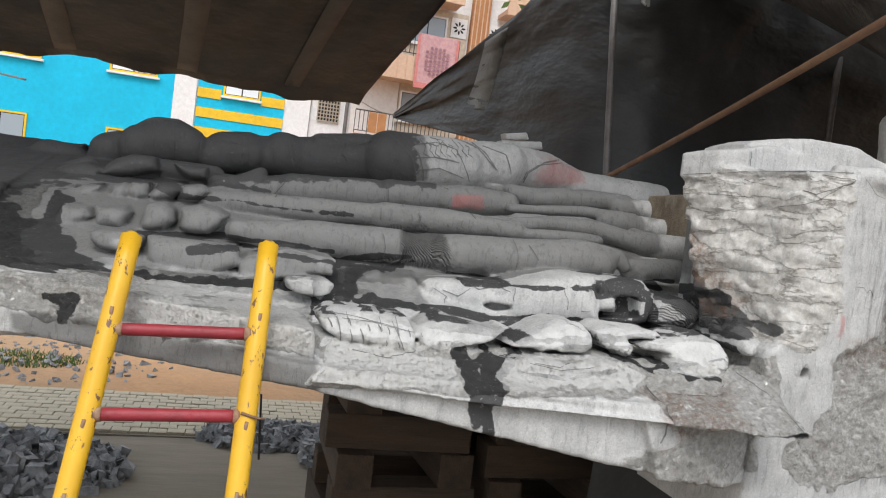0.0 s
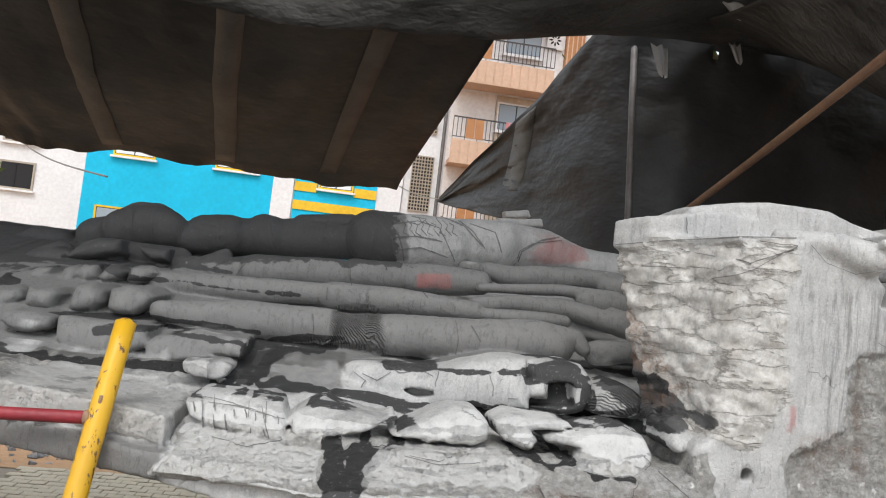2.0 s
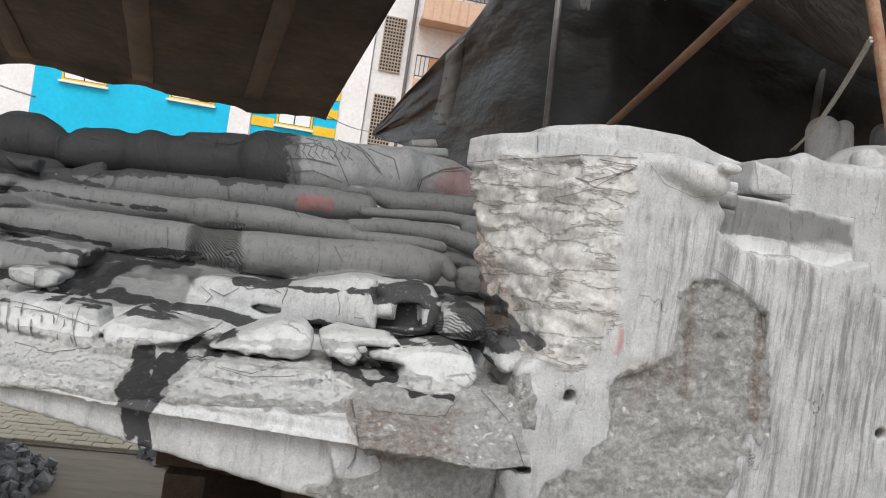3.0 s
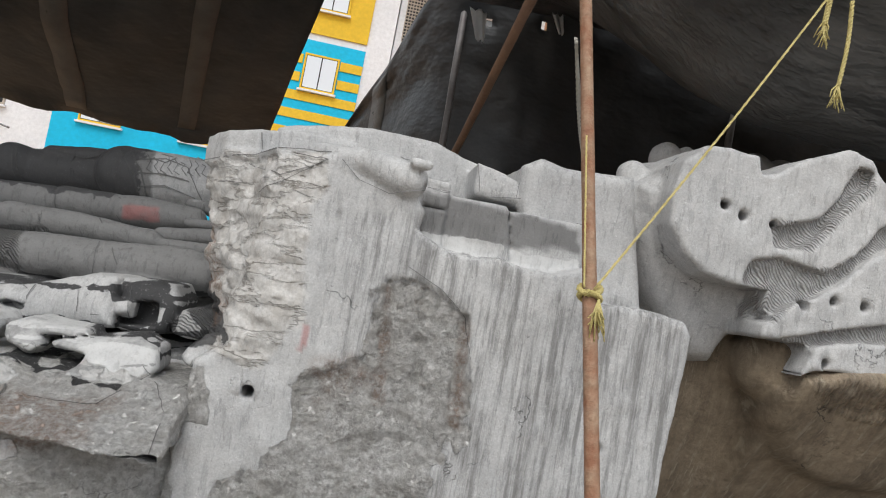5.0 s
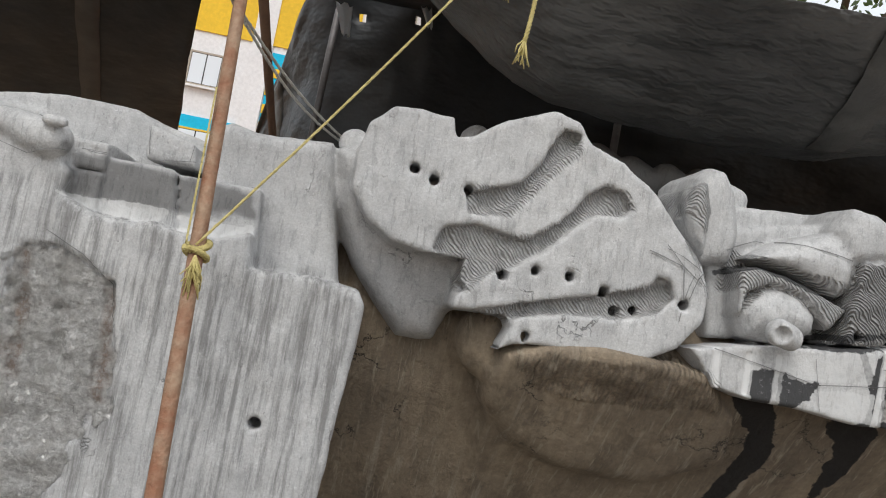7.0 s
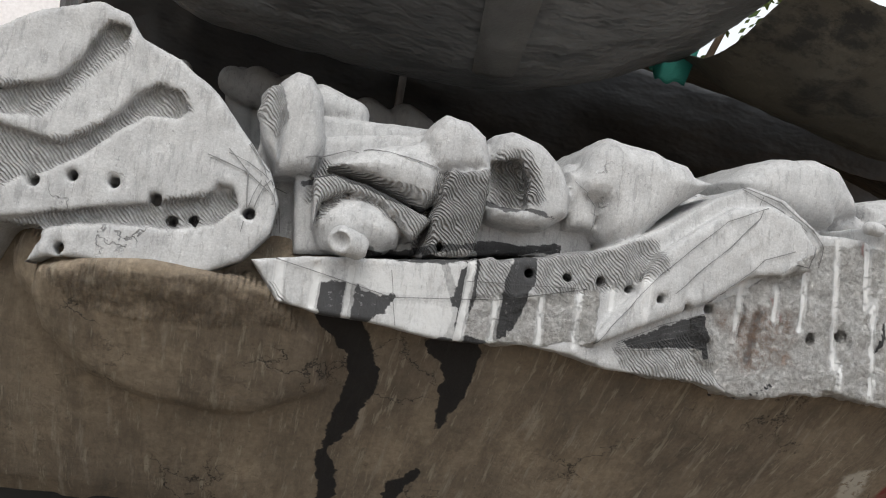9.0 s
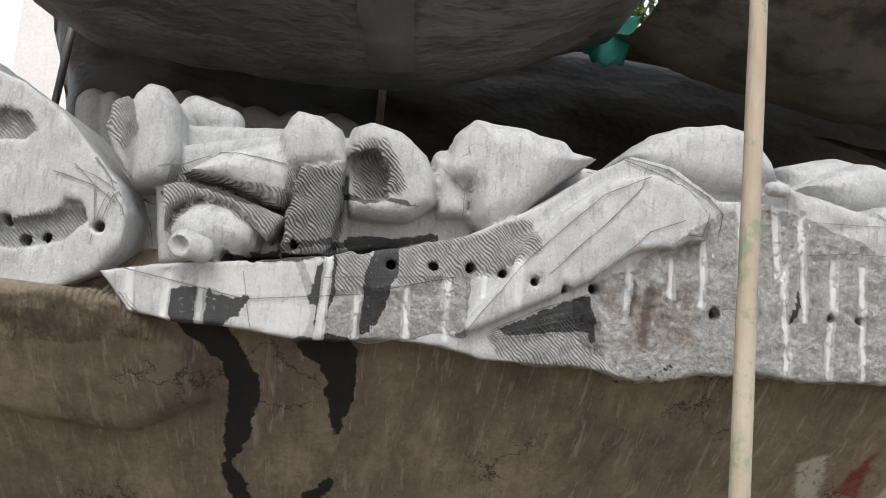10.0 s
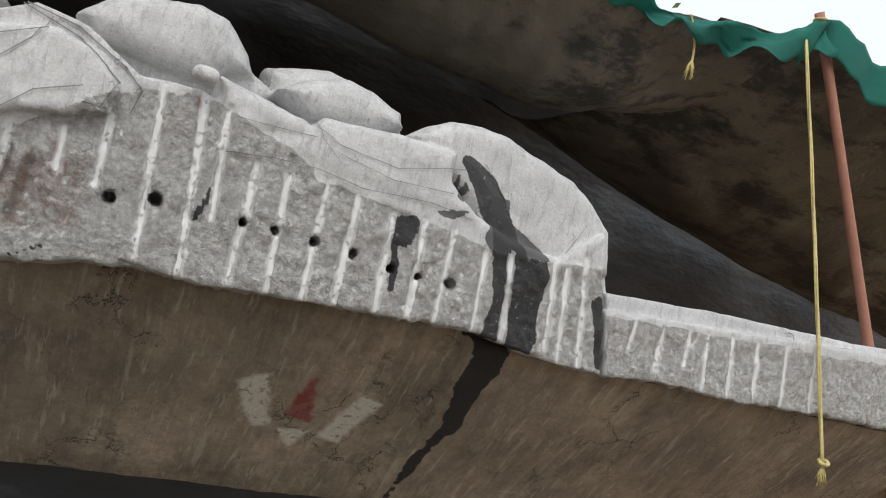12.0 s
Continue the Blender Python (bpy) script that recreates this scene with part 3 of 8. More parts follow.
patch("hatch", [(4.16, 1.97), (4.30, 1.95), (4.41, 1.97), (4.53, 2.07), (4.64, 2.20), (4.74, 2.20), (4.78, 2.13), (4.66, 2.11), (4.50, 2.00), (4.30, 1.83), (4.19, 1.70), (4.23, 1.86), (4.09, 1.88)], 0.012, 2.70, 0.5)
patch("hatch", [(5.68, 2.10), (5.84, 2.14), (5.84, 1.99), (5.81, 1.81), (5.64, 1.78)], 0.012, 2.62, 0.5)
patch("hatch", [(5.85, 2.21), (5.99, 2.25), (6.05, 2.04), (5.88, 2.03)], 0.012, 2.62, 0.5)
patch("hatch", [(6.09, 1.84), (6.52, 1.98), (6.53, 1.88), (6.43, 1.81), (6.09, 1.71)], 0.02, 2.62, 0.5)
patch("wave", [(5.20, 1.91), (5.21, 2.09), (5.28, 2.08), (5.33, 2.04), (5.52, 2.03), (5.66, 2.00), (5.55, 1.86), (5.40, 1.96)], 0.012, 2.65, 0.5)
patch("rough", [(6.79, 1.79), (6.94, 1.88), (7.25, 2.11), (7.50, 2.13), (7.88, 1.99), (7.94, 1.51), (6.94, 1.43), (6.78, 1.56)], 0.02, 2.62, 0.5)
patch("rough", [(5.83, 1.66), (6.33, 1.78), (6.32, 1.56), (5.84, 1.49)], 0.03, 2.62, 0.5)
patch("rough", [(6.70, 1.72), (7.14, 1.93), (7.28, 2.11), (7.52, 2.12), (7.59, 1.98), (8.08, 1.94), (8.71, 1.86), (9.15, 1.91), (9.25, 1.46), (8.63, 1.53), (7.85, 1.51), (7.01, 1.45), (6.74, 1.56)], 0.015, 2.58, 0.5)
patch("rough", [(9.24, 1.73), (10.68, 1.80), (11.96, 1.90), (12.03, 1.51), (10.74, 1.47), (9.30, 1.47)], 0.02, 2.62, 0.5)
stroke("wet_and_shade", [(5.37, 1.59, 0.049), (5.45, 1.54, 0.041), (5.55, 1.62, 0.019)], 0.012, 2.60, 0.5)
stroke("wet_and_shade", [(5.80, 1.74, 0.031), (5.80, 1.60, 0.023), (5.71, 1.78, 0.014)], 0.012, 2.60, 0.5)
stroke("wet_and_shade", [(6.02, 1.86, 0.040), (6.00, 1.73, 0.051), (5.99, 1.59, 0.028)], 0.012, 2.60, 0.5)
stroke("wet_and_shade", [(5.45, 1.76, 0.015), (5.64, 1.77, 0.012), (5.83, 1.80, 0.014)], 0.012, 2.60, 0.5)
stroke("wet_and_shade", [(5.88, 1.87, 0.024), (6.03, 1.88, 0.016), (6.19, 1.92, 0.012)], 0.015, 2.65, 0.5)
patch("wet_and_shade", [(6.77, 1.75), (6.60, 1.68), (6.40, 1.58), (6.53, 1.59), (6.76, 1.62)], 0.015, 2.60, 0.5)
stroke("wet_and_shade", [(8.46, 2.19, 0.027), (8.56, 2.11, 0.054), (8.65, 1.99, 0.055), (8.73, 1.82, 0.078), (8.78, 1.60, 0.077)], 0.012, 2.60, 0.5)
stroke("wet_and_shade", [(9.16, 1.76, 0.033), (9.23, 1.52, 0.024)], 0.012, 2.60, 0.5)
patch("wet_and_shade", [(8.20, 1.90), (8.29, 1.92), (8.29, 1.81), (8.23, 1.78)], 0.012, 2.58, 0.5)
patch("rust", [(6.79, 1.77), (7.16, 1.81), (7.16, 1.61), (6.93, 1.56)], 0.06, 2.60, 0.5)
stroke("red", [(7.04, 1.85, 0.009), (7.06, 1.82, 0.007), (7.09, 1.78, 0.006)], 0.01, 2.60, 0.5)
stroke("red", [(7.45, 2.13, 0.010), (7.45, 2.10, 0.008)], 0.01, 2.60, 0.5)
scored([(6.309, 1.566, 0.0017), (6.523, 1.855, 0.0017), (6.776, 2.109, 0.0018), (6.950, 2.195, 0.0018)], 2.58, 0.5)
scored([(6.847, 2.262, 0.0022), (7.043, 2.201, 0.0022), (7.189, 2.096, 0.0022), (7.155, 1.992, 0.0022), (7.095, 1.993, 0.0022)], 2.58, 0.5)
scored([(6.754, 1.788, 0.0018), (6.954, 1.990, 0.0018), (7.088, 2.046, 0.0018)], 2.58, 0.5)
scored([(5.114, 1.690, 0.0016), (5.549, 1.618, 0.0016), (5.932, 1.669, 0.0017), (6.269, 1.763, 0.0017)], 2.62, 0.5)
scored([(4.849, 1.999, 0.0021), (4.994, 1.961, 0.0028), (5.072, 1.910, 0.0018)], 2.64, 0.5)
scored([(5.007, 1.816, 0.0018), (4.994, 1.961, 0.0028), (4.912, 2.032, 0.0018)], 2.64, 0.5)
scored([(-0.700, 1.934, 0.0031), (-0.683, 1.772, 0.0031)], 5.30, 0.9)
scored([(-0.546, 2.031, 0.0031), (-0.543, 1.915, 0.0031), (-0.535, 1.780, 0.0031)], 5.30, 0.9)
scored([(-0.428, 2.024, 0.0032), (-0.410, 1.898, 0.0032), (-0.405, 1.762, 0.0032)], 5.30, 0.9)
scored([(-0.246, 1.951, 0.0032), (-0.242, 1.849, 0.0032), (-0.245, 1.768, 0.0032)], 5.30, 0.9)
scored([(0.023, 2.033, 0.0032), (0.025, 1.890, 0.0032), (0.030, 1.756, 0.0032)], 5.30, 0.9)
scored([(0.314, 2.037, 0.0033), (0.345, 1.901, 0.0033), (0.399, 1.792, 0.0033)], 5.30, 0.9)
scored([(0.337, 2.041, 0.0033), (0.371, 1.905, 0.0033), (0.421, 1.795, 0.0033)], 5.30, 0.9)
scored([(1.601, 2.202, 0.0034), (1.713, 2.133, 0.0035), (1.800, 2.026, 0.0035)], 5.30, 0.9)
scored([(2.062, 1.944, 0.0035), (2.070, 2.046, 0.0035), (2.174, 2.116, 0.0035), (2.402, 2.172, 0.0036)], 5.30, 0.9)
scored([(1.462, 2.123, 0.0034), (1.515, 2.041, 0.0034), (1.597, 1.909, 0.0034)], 5.30, 0.9)
scored([(1.168, 2.020, 0.0034), (1.328, 2.045, 0.0034), (1.453, 2.039, 0.0034)], 5.30, 0.9)
scored([(1.132, 2.104, 0.0034), (1.313, 2.153, 0.0034), (1.462, 2.123, 0.0034)], 5.30, 0.9)
scored([(1.267, 2.182, 0.0034), (1.372, 2.174, 0.0034), (1.317, 2.125, 0.0034), (1.233, 2.136, 0.0034)], 5.30, 0.9)
scored([(-0.131, 1.958, 0.0032), (-0.040, 1.957, 0.0032), (0.024, 1.948, 0.0032)], 5.30, 0.9)
scored([(0.525, 2.087, 0.0033), (0.762, 2.065, 0.0033), (0.875, 2.103, 0.0033)], 5.30, 0.9)
scored([(-0.157, 1.671, 0.0028), (-0.015, 1.730, 0.0028)], 4.70, 0.6)
scored([(0.050, 1.641, 0.0029), (0.174, 1.738, 0.0029)], 4.70, 0.6)
scored([(0.216, 1.627, 0.0029), (0.295, 1.749, 0.0029)], 4.70, 0.6)
scored([(0.887, 1.809, 0.0030), (0.915, 1.664, 0.0030)], 4.70, 0.6)
scored([(1.260, 1.712, 0.0030), (1.324, 1.645, 0.0030)], 4.70, 0.6)
scored([(1.702, 1.874, 0.0031), (1.736, 1.768, 0.0031)], 4.70, 0.6)
scored([(1.264, 1.810, 0.0030), (1.226, 1.823, 0.0030)], 4.70, 0.6)
scored([(0.790, 1.640, 0.0025), (0.794, 1.571, 0.0025)], 4.00, 0.6)
scored([(0.744, 1.504, 0.0025), (0.756, 1.440, 0.0025), (0.752, 1.365, 0.0025)], 4.00, 0.6)
scored([(1.505, 1.537, 0.0026), (1.554, 1.465, 0.0026)], 4.00, 0.6)
scored([(0.843, 1.391, 0.0025), (0.735, 1.318, 0.0025)], 4.00, 0.6)
scored([(1.433, 1.556, 0.0020), (1.450, 1.454, 0.0020), (1.447, 1.390, 0.0020)], 3.50, 0.6)
scored([(1.124, 1.318, 0.0020), (1.197, 1.351, 0.0020), (1.305, 1.311, 0.0020)], 3.50, 0.6)
scored([(1.742, 1.407, 0.0020), (1.769, 1.280, 0.0020), (1.766, 1.189, 0.0020)], 3.50, 0.6)
scored([(1.572, 1.261, 0.0020), (1.651, 1.269, 0.0020)], 3.50, 0.6)
scored([(1.001, 1.280, 0.0020), (1.067, 1.261, 0.0020), (1.125, 1.305, 0.0020)], 3.50, 0.6)
scored([(0.526, 1.278, 0.0014), (0.541, 1.225, 0.0014)], 2.60, 0.4)
scored([(0.458, 1.253, 0.0014), (0.472, 1.174, 0.0014)], 2.60, 0.4)
scored([(0.581, 1.265, 0.0014), (0.598, 1.158, 0.0014)], 2.60, 0.4)
scored([(0.644, 1.263, 0.0014), (0.662, 1.150, 0.0014)], 2.60, 0.4)
scored([(0.448, 1.189, 0.0014), (0.555, 1.187, 0.0014), (0.739, 1.162, 0.0014)], 2.60, 0.4)
scored([(0.735, 1.259, 0.0014), (0.755, 1.151, 0.0014)], 2.60, 0.4)
# left of the slab face: shade below the overhang, put into the colour
patch("mid_and_shade", [(-0.72, 1.12), (0.35, 1.05), (0.37, 0.87), (-0.71, 1.03)], 0.03, 2.85, 0.6)
patch("streak", [(2.78, 1.86), (3.09, 1.87), (3.24, 1.71), (3.36, 1.72), (3.84, 1.67), (3.81, 0.86), (2.67, 0.68), (2.52, 1.81)], 0.05, 2.60, 0.5)
patch("streak", [(3.29, 1.45), (3.43, 1.65), (3.84, 1.62), (3.81, 1.13), (3.73, 0.84), (3.41, 0.79)], 0.2, 2.60, 0.5)
stroke("wet_and_shade", [(-1.28, 1.35, 0.142), (-1.07, 1.32, 0.130), (-0.95, 1.18, 0.087), (-0.79, 1.11, 0.035)], 0.08, 4.30, 1.2)
patch("rough", [(-1.60, 1.53), (-0.94, 1.53), (-0.86, 1.29), (-0.73, 1.24), (-0.69, 1.10), (-1.55, 0.99)], 0.05, 4.20, 1.2)
patch("rough", [(-1.11, 1.20), (-0.40, 1.24), (0.35, 1.26), (0.38, 1.06), (-0.76, 1.11), (-1.11, 1.12)], 0.05, 3.00, 0.5)
stroke("wet_and_shade", [(-0.60, 1.17, 0.017), (-0.52, 1.16, 0.034), (-0.53, 1.10, 0.017)], 0.03, 3.10, 0.5)
stroke("wet_and_shade", [(5.36, 1.51, 0.052), (5.48, 1.43, 0.057), (5.54, 1.30, 0.059), (5.50, 1.10, 0.045), (5.46, 0.94, 0.026), (5.50, 0.83, 0.036), (5.55, 0.55, 0.046)], 0.03, 3.20, 1.3)
stroke("wet_and_shade", [(5.78, 1.47, 0.045), (5.88, 1.45, 0.071), (5.90, 1.31, 0.052), (5.90, 1.13, 0.018)], 0.03, 3.20, 1.3)
stroke("wet_and_shade", [(5.89, 0.89, 0.010), (5.81, 0.78, 0.040), (5.79, 0.57, 0.037)], 0.03, 3.20, 1.3)
stroke("wet_and_shade", [(6.94, 1.43, 0.003), (7.11, 1.53, 0.002)], 0.01, 3.20, 1.3)
stroke("wet_and_shade", [(8.78, 1.52, 0.085), (8.80, 1.42, 0.082), (8.80, 1.28, 0.070), (8.83, 1.10, 0.044), (8.79, 0.92, 0.024), (8.76, 0.65, 0.014)], 0.03, 3.20, 1.3)
patch("red", [(8.16, 1.24), (8.10, 1.01), (8.23, 0.99)], 0.008, 3.20, 1.3)
patch("paste", [(7.86, 1.14), (7.97, 1.18), (8.07, 0.95), (7.99, 0.92)], 0.02, 3.20, 1.3)
patch("paste", [(8.10, 0.94), (8.25, 0.95), (8.19, 0.83)], 0.02, 3.20, 1.3)
patch("paste", [(8.29, 0.93), (8.38, 1.17), (8.49, 1.14), (8.40, 0.91)], 0.02, 3.20, 1.3)
patch("hatch", [(4.63, 1.53), (5.05, 1.63), (5.26, 1.50), (5.14, 1.44), (4.62, 1.41)], 0.02, 3.20, 1.3)
patch("hatch", [(4.39, 1.54), (4.54, 1.57), (4.93, 1.55), (5.14, 1.59), (5.27, 1.46), (4.91, 1.42), (4.52, 1.42)], 0.02, 3.20, 1.3)
patch("rust", [(2.72, 1.60), (2.75, 1.60), (2.78, 1.20), (2.76, 1.20)], 0.03, 2.60, 0.5)
patch("rust", [(3.00, 1.53), (3.04, 1.52), (3.07, 1.15), (3.03, 1.15)], 0.03, 2.60, 0.5)
patch("rust", [(1.77, 1.08), (1.95, 1.09), (1.94, 0.98), (1.73, 0.88), (1.63, 0.86)], 0.06, 2.50, 0.5)
scored([(1.599, 1.072, 0.0028), (1.624, 0.986, 0.0028), (1.622, 0.921, 0.0042), (1.603, 0.888, 0.0028)], 2.50, 0.5)
# the next row of limbs, with tarpaulin shade in its colour
patch("mid_and_shade", [(-0.04, 1.61), (0.85, 1.67), (1.61, 1.65), (2.47, 1.67), (2.48, 1.52), (2.09, 1.59), (1.59, 1.53), (0.86, 1.53), (0.00, 1.50)], 0.06, 4.10, 0.4)
patch("mid_and_shade", [(-0.88, 1.59), (-0.04, 1.63), (-0.02, 1.50), (-0.85, 1.42)], 0.1, 4.20, 0.8)
scored([(4.916, 2.018, 0.0017), (4.983, 1.999, 0.0017), (5.043, 1.968, 0.0017), (5.064, 1.952, 0.0018)], 2.70, 0.4)
scored([(4.981, 2.064, 0.0017), (5.031, 2.005, 0.0018), (5.058, 1.955, 0.0018)], 2.70, 0.4)
scored([(5.042, 1.944, 0.0017), (5.021, 1.885, 0.0017), (5.003, 1.821, 0.0017), (5.001, 1.755, 0.0017)], 2.70, 0.4)
scored([(5.053, 1.946, 0.0017), (5.092, 1.898, 0.0018), (5.118, 1.824, 0.0018)], 2.70, 0.4)
scored([(5.176, 2.064, 0.0018), (5.327, 2.134, 0.0018), (5.464, 2.131, 0.0018), (5.639, 2.104, 0.0018)], 2.70, 0.4)
scored([(6.186, 2.174, 0.0013), (6.285, 2.088, 0.0013), (6.290, 1.984, 0.0013)], 2.62, 0.3)
scored([(5.804, 1.718, 0.0013), (6.269, 1.763, 0.0013)], 2.62, 0.3)
scored([(5.533, 1.713, 0.0012), (5.580, 1.487, 0.0012)], 2.62, 0.3)
scored([(5.890, 1.812, 0.0013), (6.185, 1.904, 0.0013)], 2.62, 0.3)
scored([(5.988, 1.829, 0.0013), (5.991, 1.548, 0.0013)], 2.62, 0.3)
scored([(6.755, 1.746, 0.0016), (6.571, 1.672, 0.0013), (6.411, 1.585, 0.0010)], 2.58, 0.3)
scored([(6.758, 1.721, 0.0016), (6.573, 1.654, 0.0013), (6.412, 1.579, 0.0010)], 2.58, 0.3)
scored([(6.762, 1.697, 0.0016), (6.576, 1.636, 0.0013), (6.413, 1.573, 0.0010)], 2.58, 0.3)
scored([(6.765, 1.672, 0.0016), (6.579, 1.618, 0.0013), (6.414, 1.567, 0.0010)], 2.58, 0.3)
scored([(6.769, 1.648, 0.0016), (6.581, 1.600, 0.0013), (6.415, 1.561, 0.0010)], 2.58, 0.3)
scored([(6.772, 1.623, 0.0016), (6.584, 1.582, 0.0013), (6.416, 1.555, 0.0010)], 2.58, 0.3)
scored([(7.574, 2.089, 0.0012), (7.733, 2.096, 0.0012), (7.857, 2.101, 0.0012)], 2.60, 0.5)
scored([(7.848, 2.141, 0.0012), (7.945, 2.095, 0.0012), (8.173, 2.073, 0.0012), (8.465, 2.155, 0.0013)], 2.60, 0.5)
scored([(7.565, 1.964, 0.0011), (7.719, 1.987, 0.0012), (7.884, 1.992, 0.0012), (8.063, 1.967, 0.0012), (8.335, 1.984, 0.0013), (8.511, 1.962, 0.0013)], 2.60, 0.5)
scored([(7.952, 2.065, 0.0012), (8.162, 2.026, 0.0012), (8.418, 2.040, 0.0013)], 2.60, 0.5)
scored([(7.843, 2.161, 0.0012), (7.880, 2.097, 0.0012), (7.959, 2.035, 0.0012)], 2.60, 0.5)
scored([(8.530, 2.197, 0.0013), (8.680, 2.051, 0.0013)], 2.60, 0.5)
scored([(9.042, 2.072, 0.0014), (8.963, 1.932, 0.0014)], 2.60, 0.5)
scored([(2.498, 1.992, 0.0013), (2.568, 1.935, 0.0013), (2.682, 1.907, 0.0013), (2.796, 1.940, 0.0013)], 2.70, 0.4)
scored([(2.666, 2.047, 0.0013), (2.719, 2.031, 0.0013), (2.765, 2.053, 0.0013)], 2.70, 0.4)
scored([(2.801, 1.966, 0.0013), (2.993, 1.970, 0.0013), (3.117, 1.963, 0.0013), (3.411, 1.949, 0.0013)], 2.70, 0.4)
scored([(2.832, 1.964, 0.0013), (2.873, 1.960, 0.0013), (3.171, 2.006, 0.0013)], 2.70, 0.4)
scored([(2.986, 2.113, 0.0013), (3.012, 2.000, 0.0013)], 2.70, 0.4)
scored([(3.129, 1.955, 0.0013), (3.155, 1.805, 0.0013)], 2.70, 0.4)
scored([(3.158, 2.076, 0.0013), (3.151, 2.002, 0.0013)], 2.70, 0.4)
scored([(2.787, 1.673, 0.0013), (2.918, 1.616, 0.0013), (3.024, 1.533, 0.0013), (3.060, 1.397, 0.0013)], 2.70, 0.4)
scored([(2.333, 1.988, 0.0013), (2.451, 1.982, 0.0013), (2.314, 1.883, 0.0013), (2.226, 1.841, 0.0013)], 2.70, 0.4)
scored([(1.922, 1.947, 0.0020), (2.150, 1.986, 0.0020), (2.457, 2.013, 0.0021)], 2.90, 0.5)
scored([(2.154, 1.953, 0.0020), (2.300, 1.903, 0.0020), (2.437, 1.965, 0.0020)], 2.90, 0.5)
scored([(2.176, 2.080, 0.0020), (2.201, 1.993, 0.0020)], 2.90, 0.5)
scored([(2.045, 1.873, 0.0020), (2.161, 1.876, 0.0020)], 2.90, 0.5)
scored([(0.489, 1.083, 0.0014), (0.612, 1.071, 0.0014), (0.734, 1.099, 0.0015)], 2.60, 0.4)
scored([(1.036, 1.120, 0.0015), (1.267, 1.103, 0.0015), (1.380, 1.144, 0.0015)], 2.60, 0.4)
scored([(0.638, 1.195, 0.0014), (0.682, 1.096, 0.0014)], 2.60, 0.4)
scored([(1.151, 1.107, 0.0015), (1.268, 1.093, 0.0015), (1.408, 1.113, 0.0015)], 2.60, 0.4)
scored([(1.663, 1.051, 0.0016), (1.893, 1.064, 0.0016), (2.010, 1.164, 0.0016)], 2.60, 0.4)
scored([(1.980, 1.185, 0.0016), (2.105, 1.077, 0.0017), (2.129, 0.925, 0.0017)], 2.60, 0.4)
scored([(0.395, 1.205, 0.0014), (0.475, 1.202, 0.0014), (0.661, 1.176, 0.0014)], 2.60, 0.4)
scored([(-0.093, 1.212, 0.0013), (0.054, 1.196, 0.0014), (-0.024, 1.237, 0.0013)], 2.60, 0.4)
scored([(-0.566, 1.225, 0.0013), (-0.370, 1.225, 0.0013)], 2.60, 0.4)
patch("mid_and_shade", [(4.49, 2.82), (6.08, 2.89), (6.14, 2.38), (4.57, 2.30)], 0.05, 4.30, 0.6)
# all the limb rows darkened in colour for the shade under the tarpaulins
patch("mid_and_shade", [(-1.65, 1.58), (2.52, 2.06), (2.58, 1.43), (-1.56, 1.00)], 0.12, 4.20, 0.62)
# paler strips along the lower edge of the two panels
patch("dust", [(2.79, 1.80), (3.10, 1.82), (3.13, 1.81), (3.11, 1.77), (3.04, 1.76), (2.92, 1.76)], 0.012, 2.60, 0.3)
patch("dust", [(3.16, 1.80), (3.32, 1.80), (3.42, 1.82), (3.43, 1.78), (3.32, 1.74), (3.17, 1.75)], 0.012, 2.60, 0.3)
# shading of the two panels, put into the colour
patch("mid_and_shade", [(2.80, 1.96), (3.41, 1.94), (3.43, 1.84), (3.14, 1.82), (2.82, 1.81)], 0.03, 2.70, 0.3)
patch("dust", [(5.40, 1.70), (5.79, 1.78), (5.77, 1.65), (5.55, 1.62), (5.44, 1.63)], 0.02, 2.60, 0.3)
patch("dust", [(5.56, 1.60), (5.79, 1.62), (5.78, 1.51), (5.55, 1.51)], 0.02, 2.60, 0.3)
stroke("wet_and_shade", [(6.59, 1.66, 0.006), (6.77, 1.65, 0.010), (6.78, 1.56, 0.006)], 0.02, 2.62, 0.3)
patch("wet_and_shade", [(5.29, 1.63), (5.40, 1.65), (5.51, 1.62), (5.54, 1.56), (5.40, 1.52), (5.29, 1.54)], 0.015, 2.62, 0.3)
patch("wet_and_shade", [(5.80, 1.78), (5.85, 1.80), (5.85, 1.65), (5.81, 1.51), (5.77, 1.52), (5.79, 1.66)], 0.015, 2.62, 0.3)
patch("wet_and_shade", [(5.94, 1.66), (5.98, 1.84), (6.06, 1.87), (6.07, 1.74), (5.98, 1.64), (5.99, 1.54), (5.92, 1.52)], 0.015, 2.62, 0.3)
patch("wet_and_shade", [(5.85, 1.87), (5.94, 1.90), (6.03, 1.88), (6.21, 1.93), (6.21, 1.90), (5.89, 1.83)], 0.015, 2.65, 0.3)
patch("dark", [(8.43, 2.20), (8.51, 2.17), (8.60, 2.08), (8.67, 2.09), (8.70, 2.00), (8.86, 1.92), (8.90, 1.88), (8.65, 1.83), (8.59, 1.90), (8.59, 2.00), (8.54, 2.08), (8.46, 2.15)], 0.012, 2.60, 0.3)
patch("wet_and_shade", [(8.64, 1.84), (8.89, 1.89), (8.89, 1.74), (8.89, 1.57), (8.86, 1.49), (8.65, 1.52), (8.66, 1.69)], 0.015, 2.60, 0.3)
patch("wet_and_shade", [(8.20, 1.90), (8.30, 1.92), (8.31, 1.87), (8.27, 1.79), (8.23, 1.80)], 0.012, 2.60, 0.3)
patch("dark", [(8.36, 1.96), (8.50, 1.99), (8.44, 1.95), (8.39, 1.95)], 0.01, 2.60, 0.3)
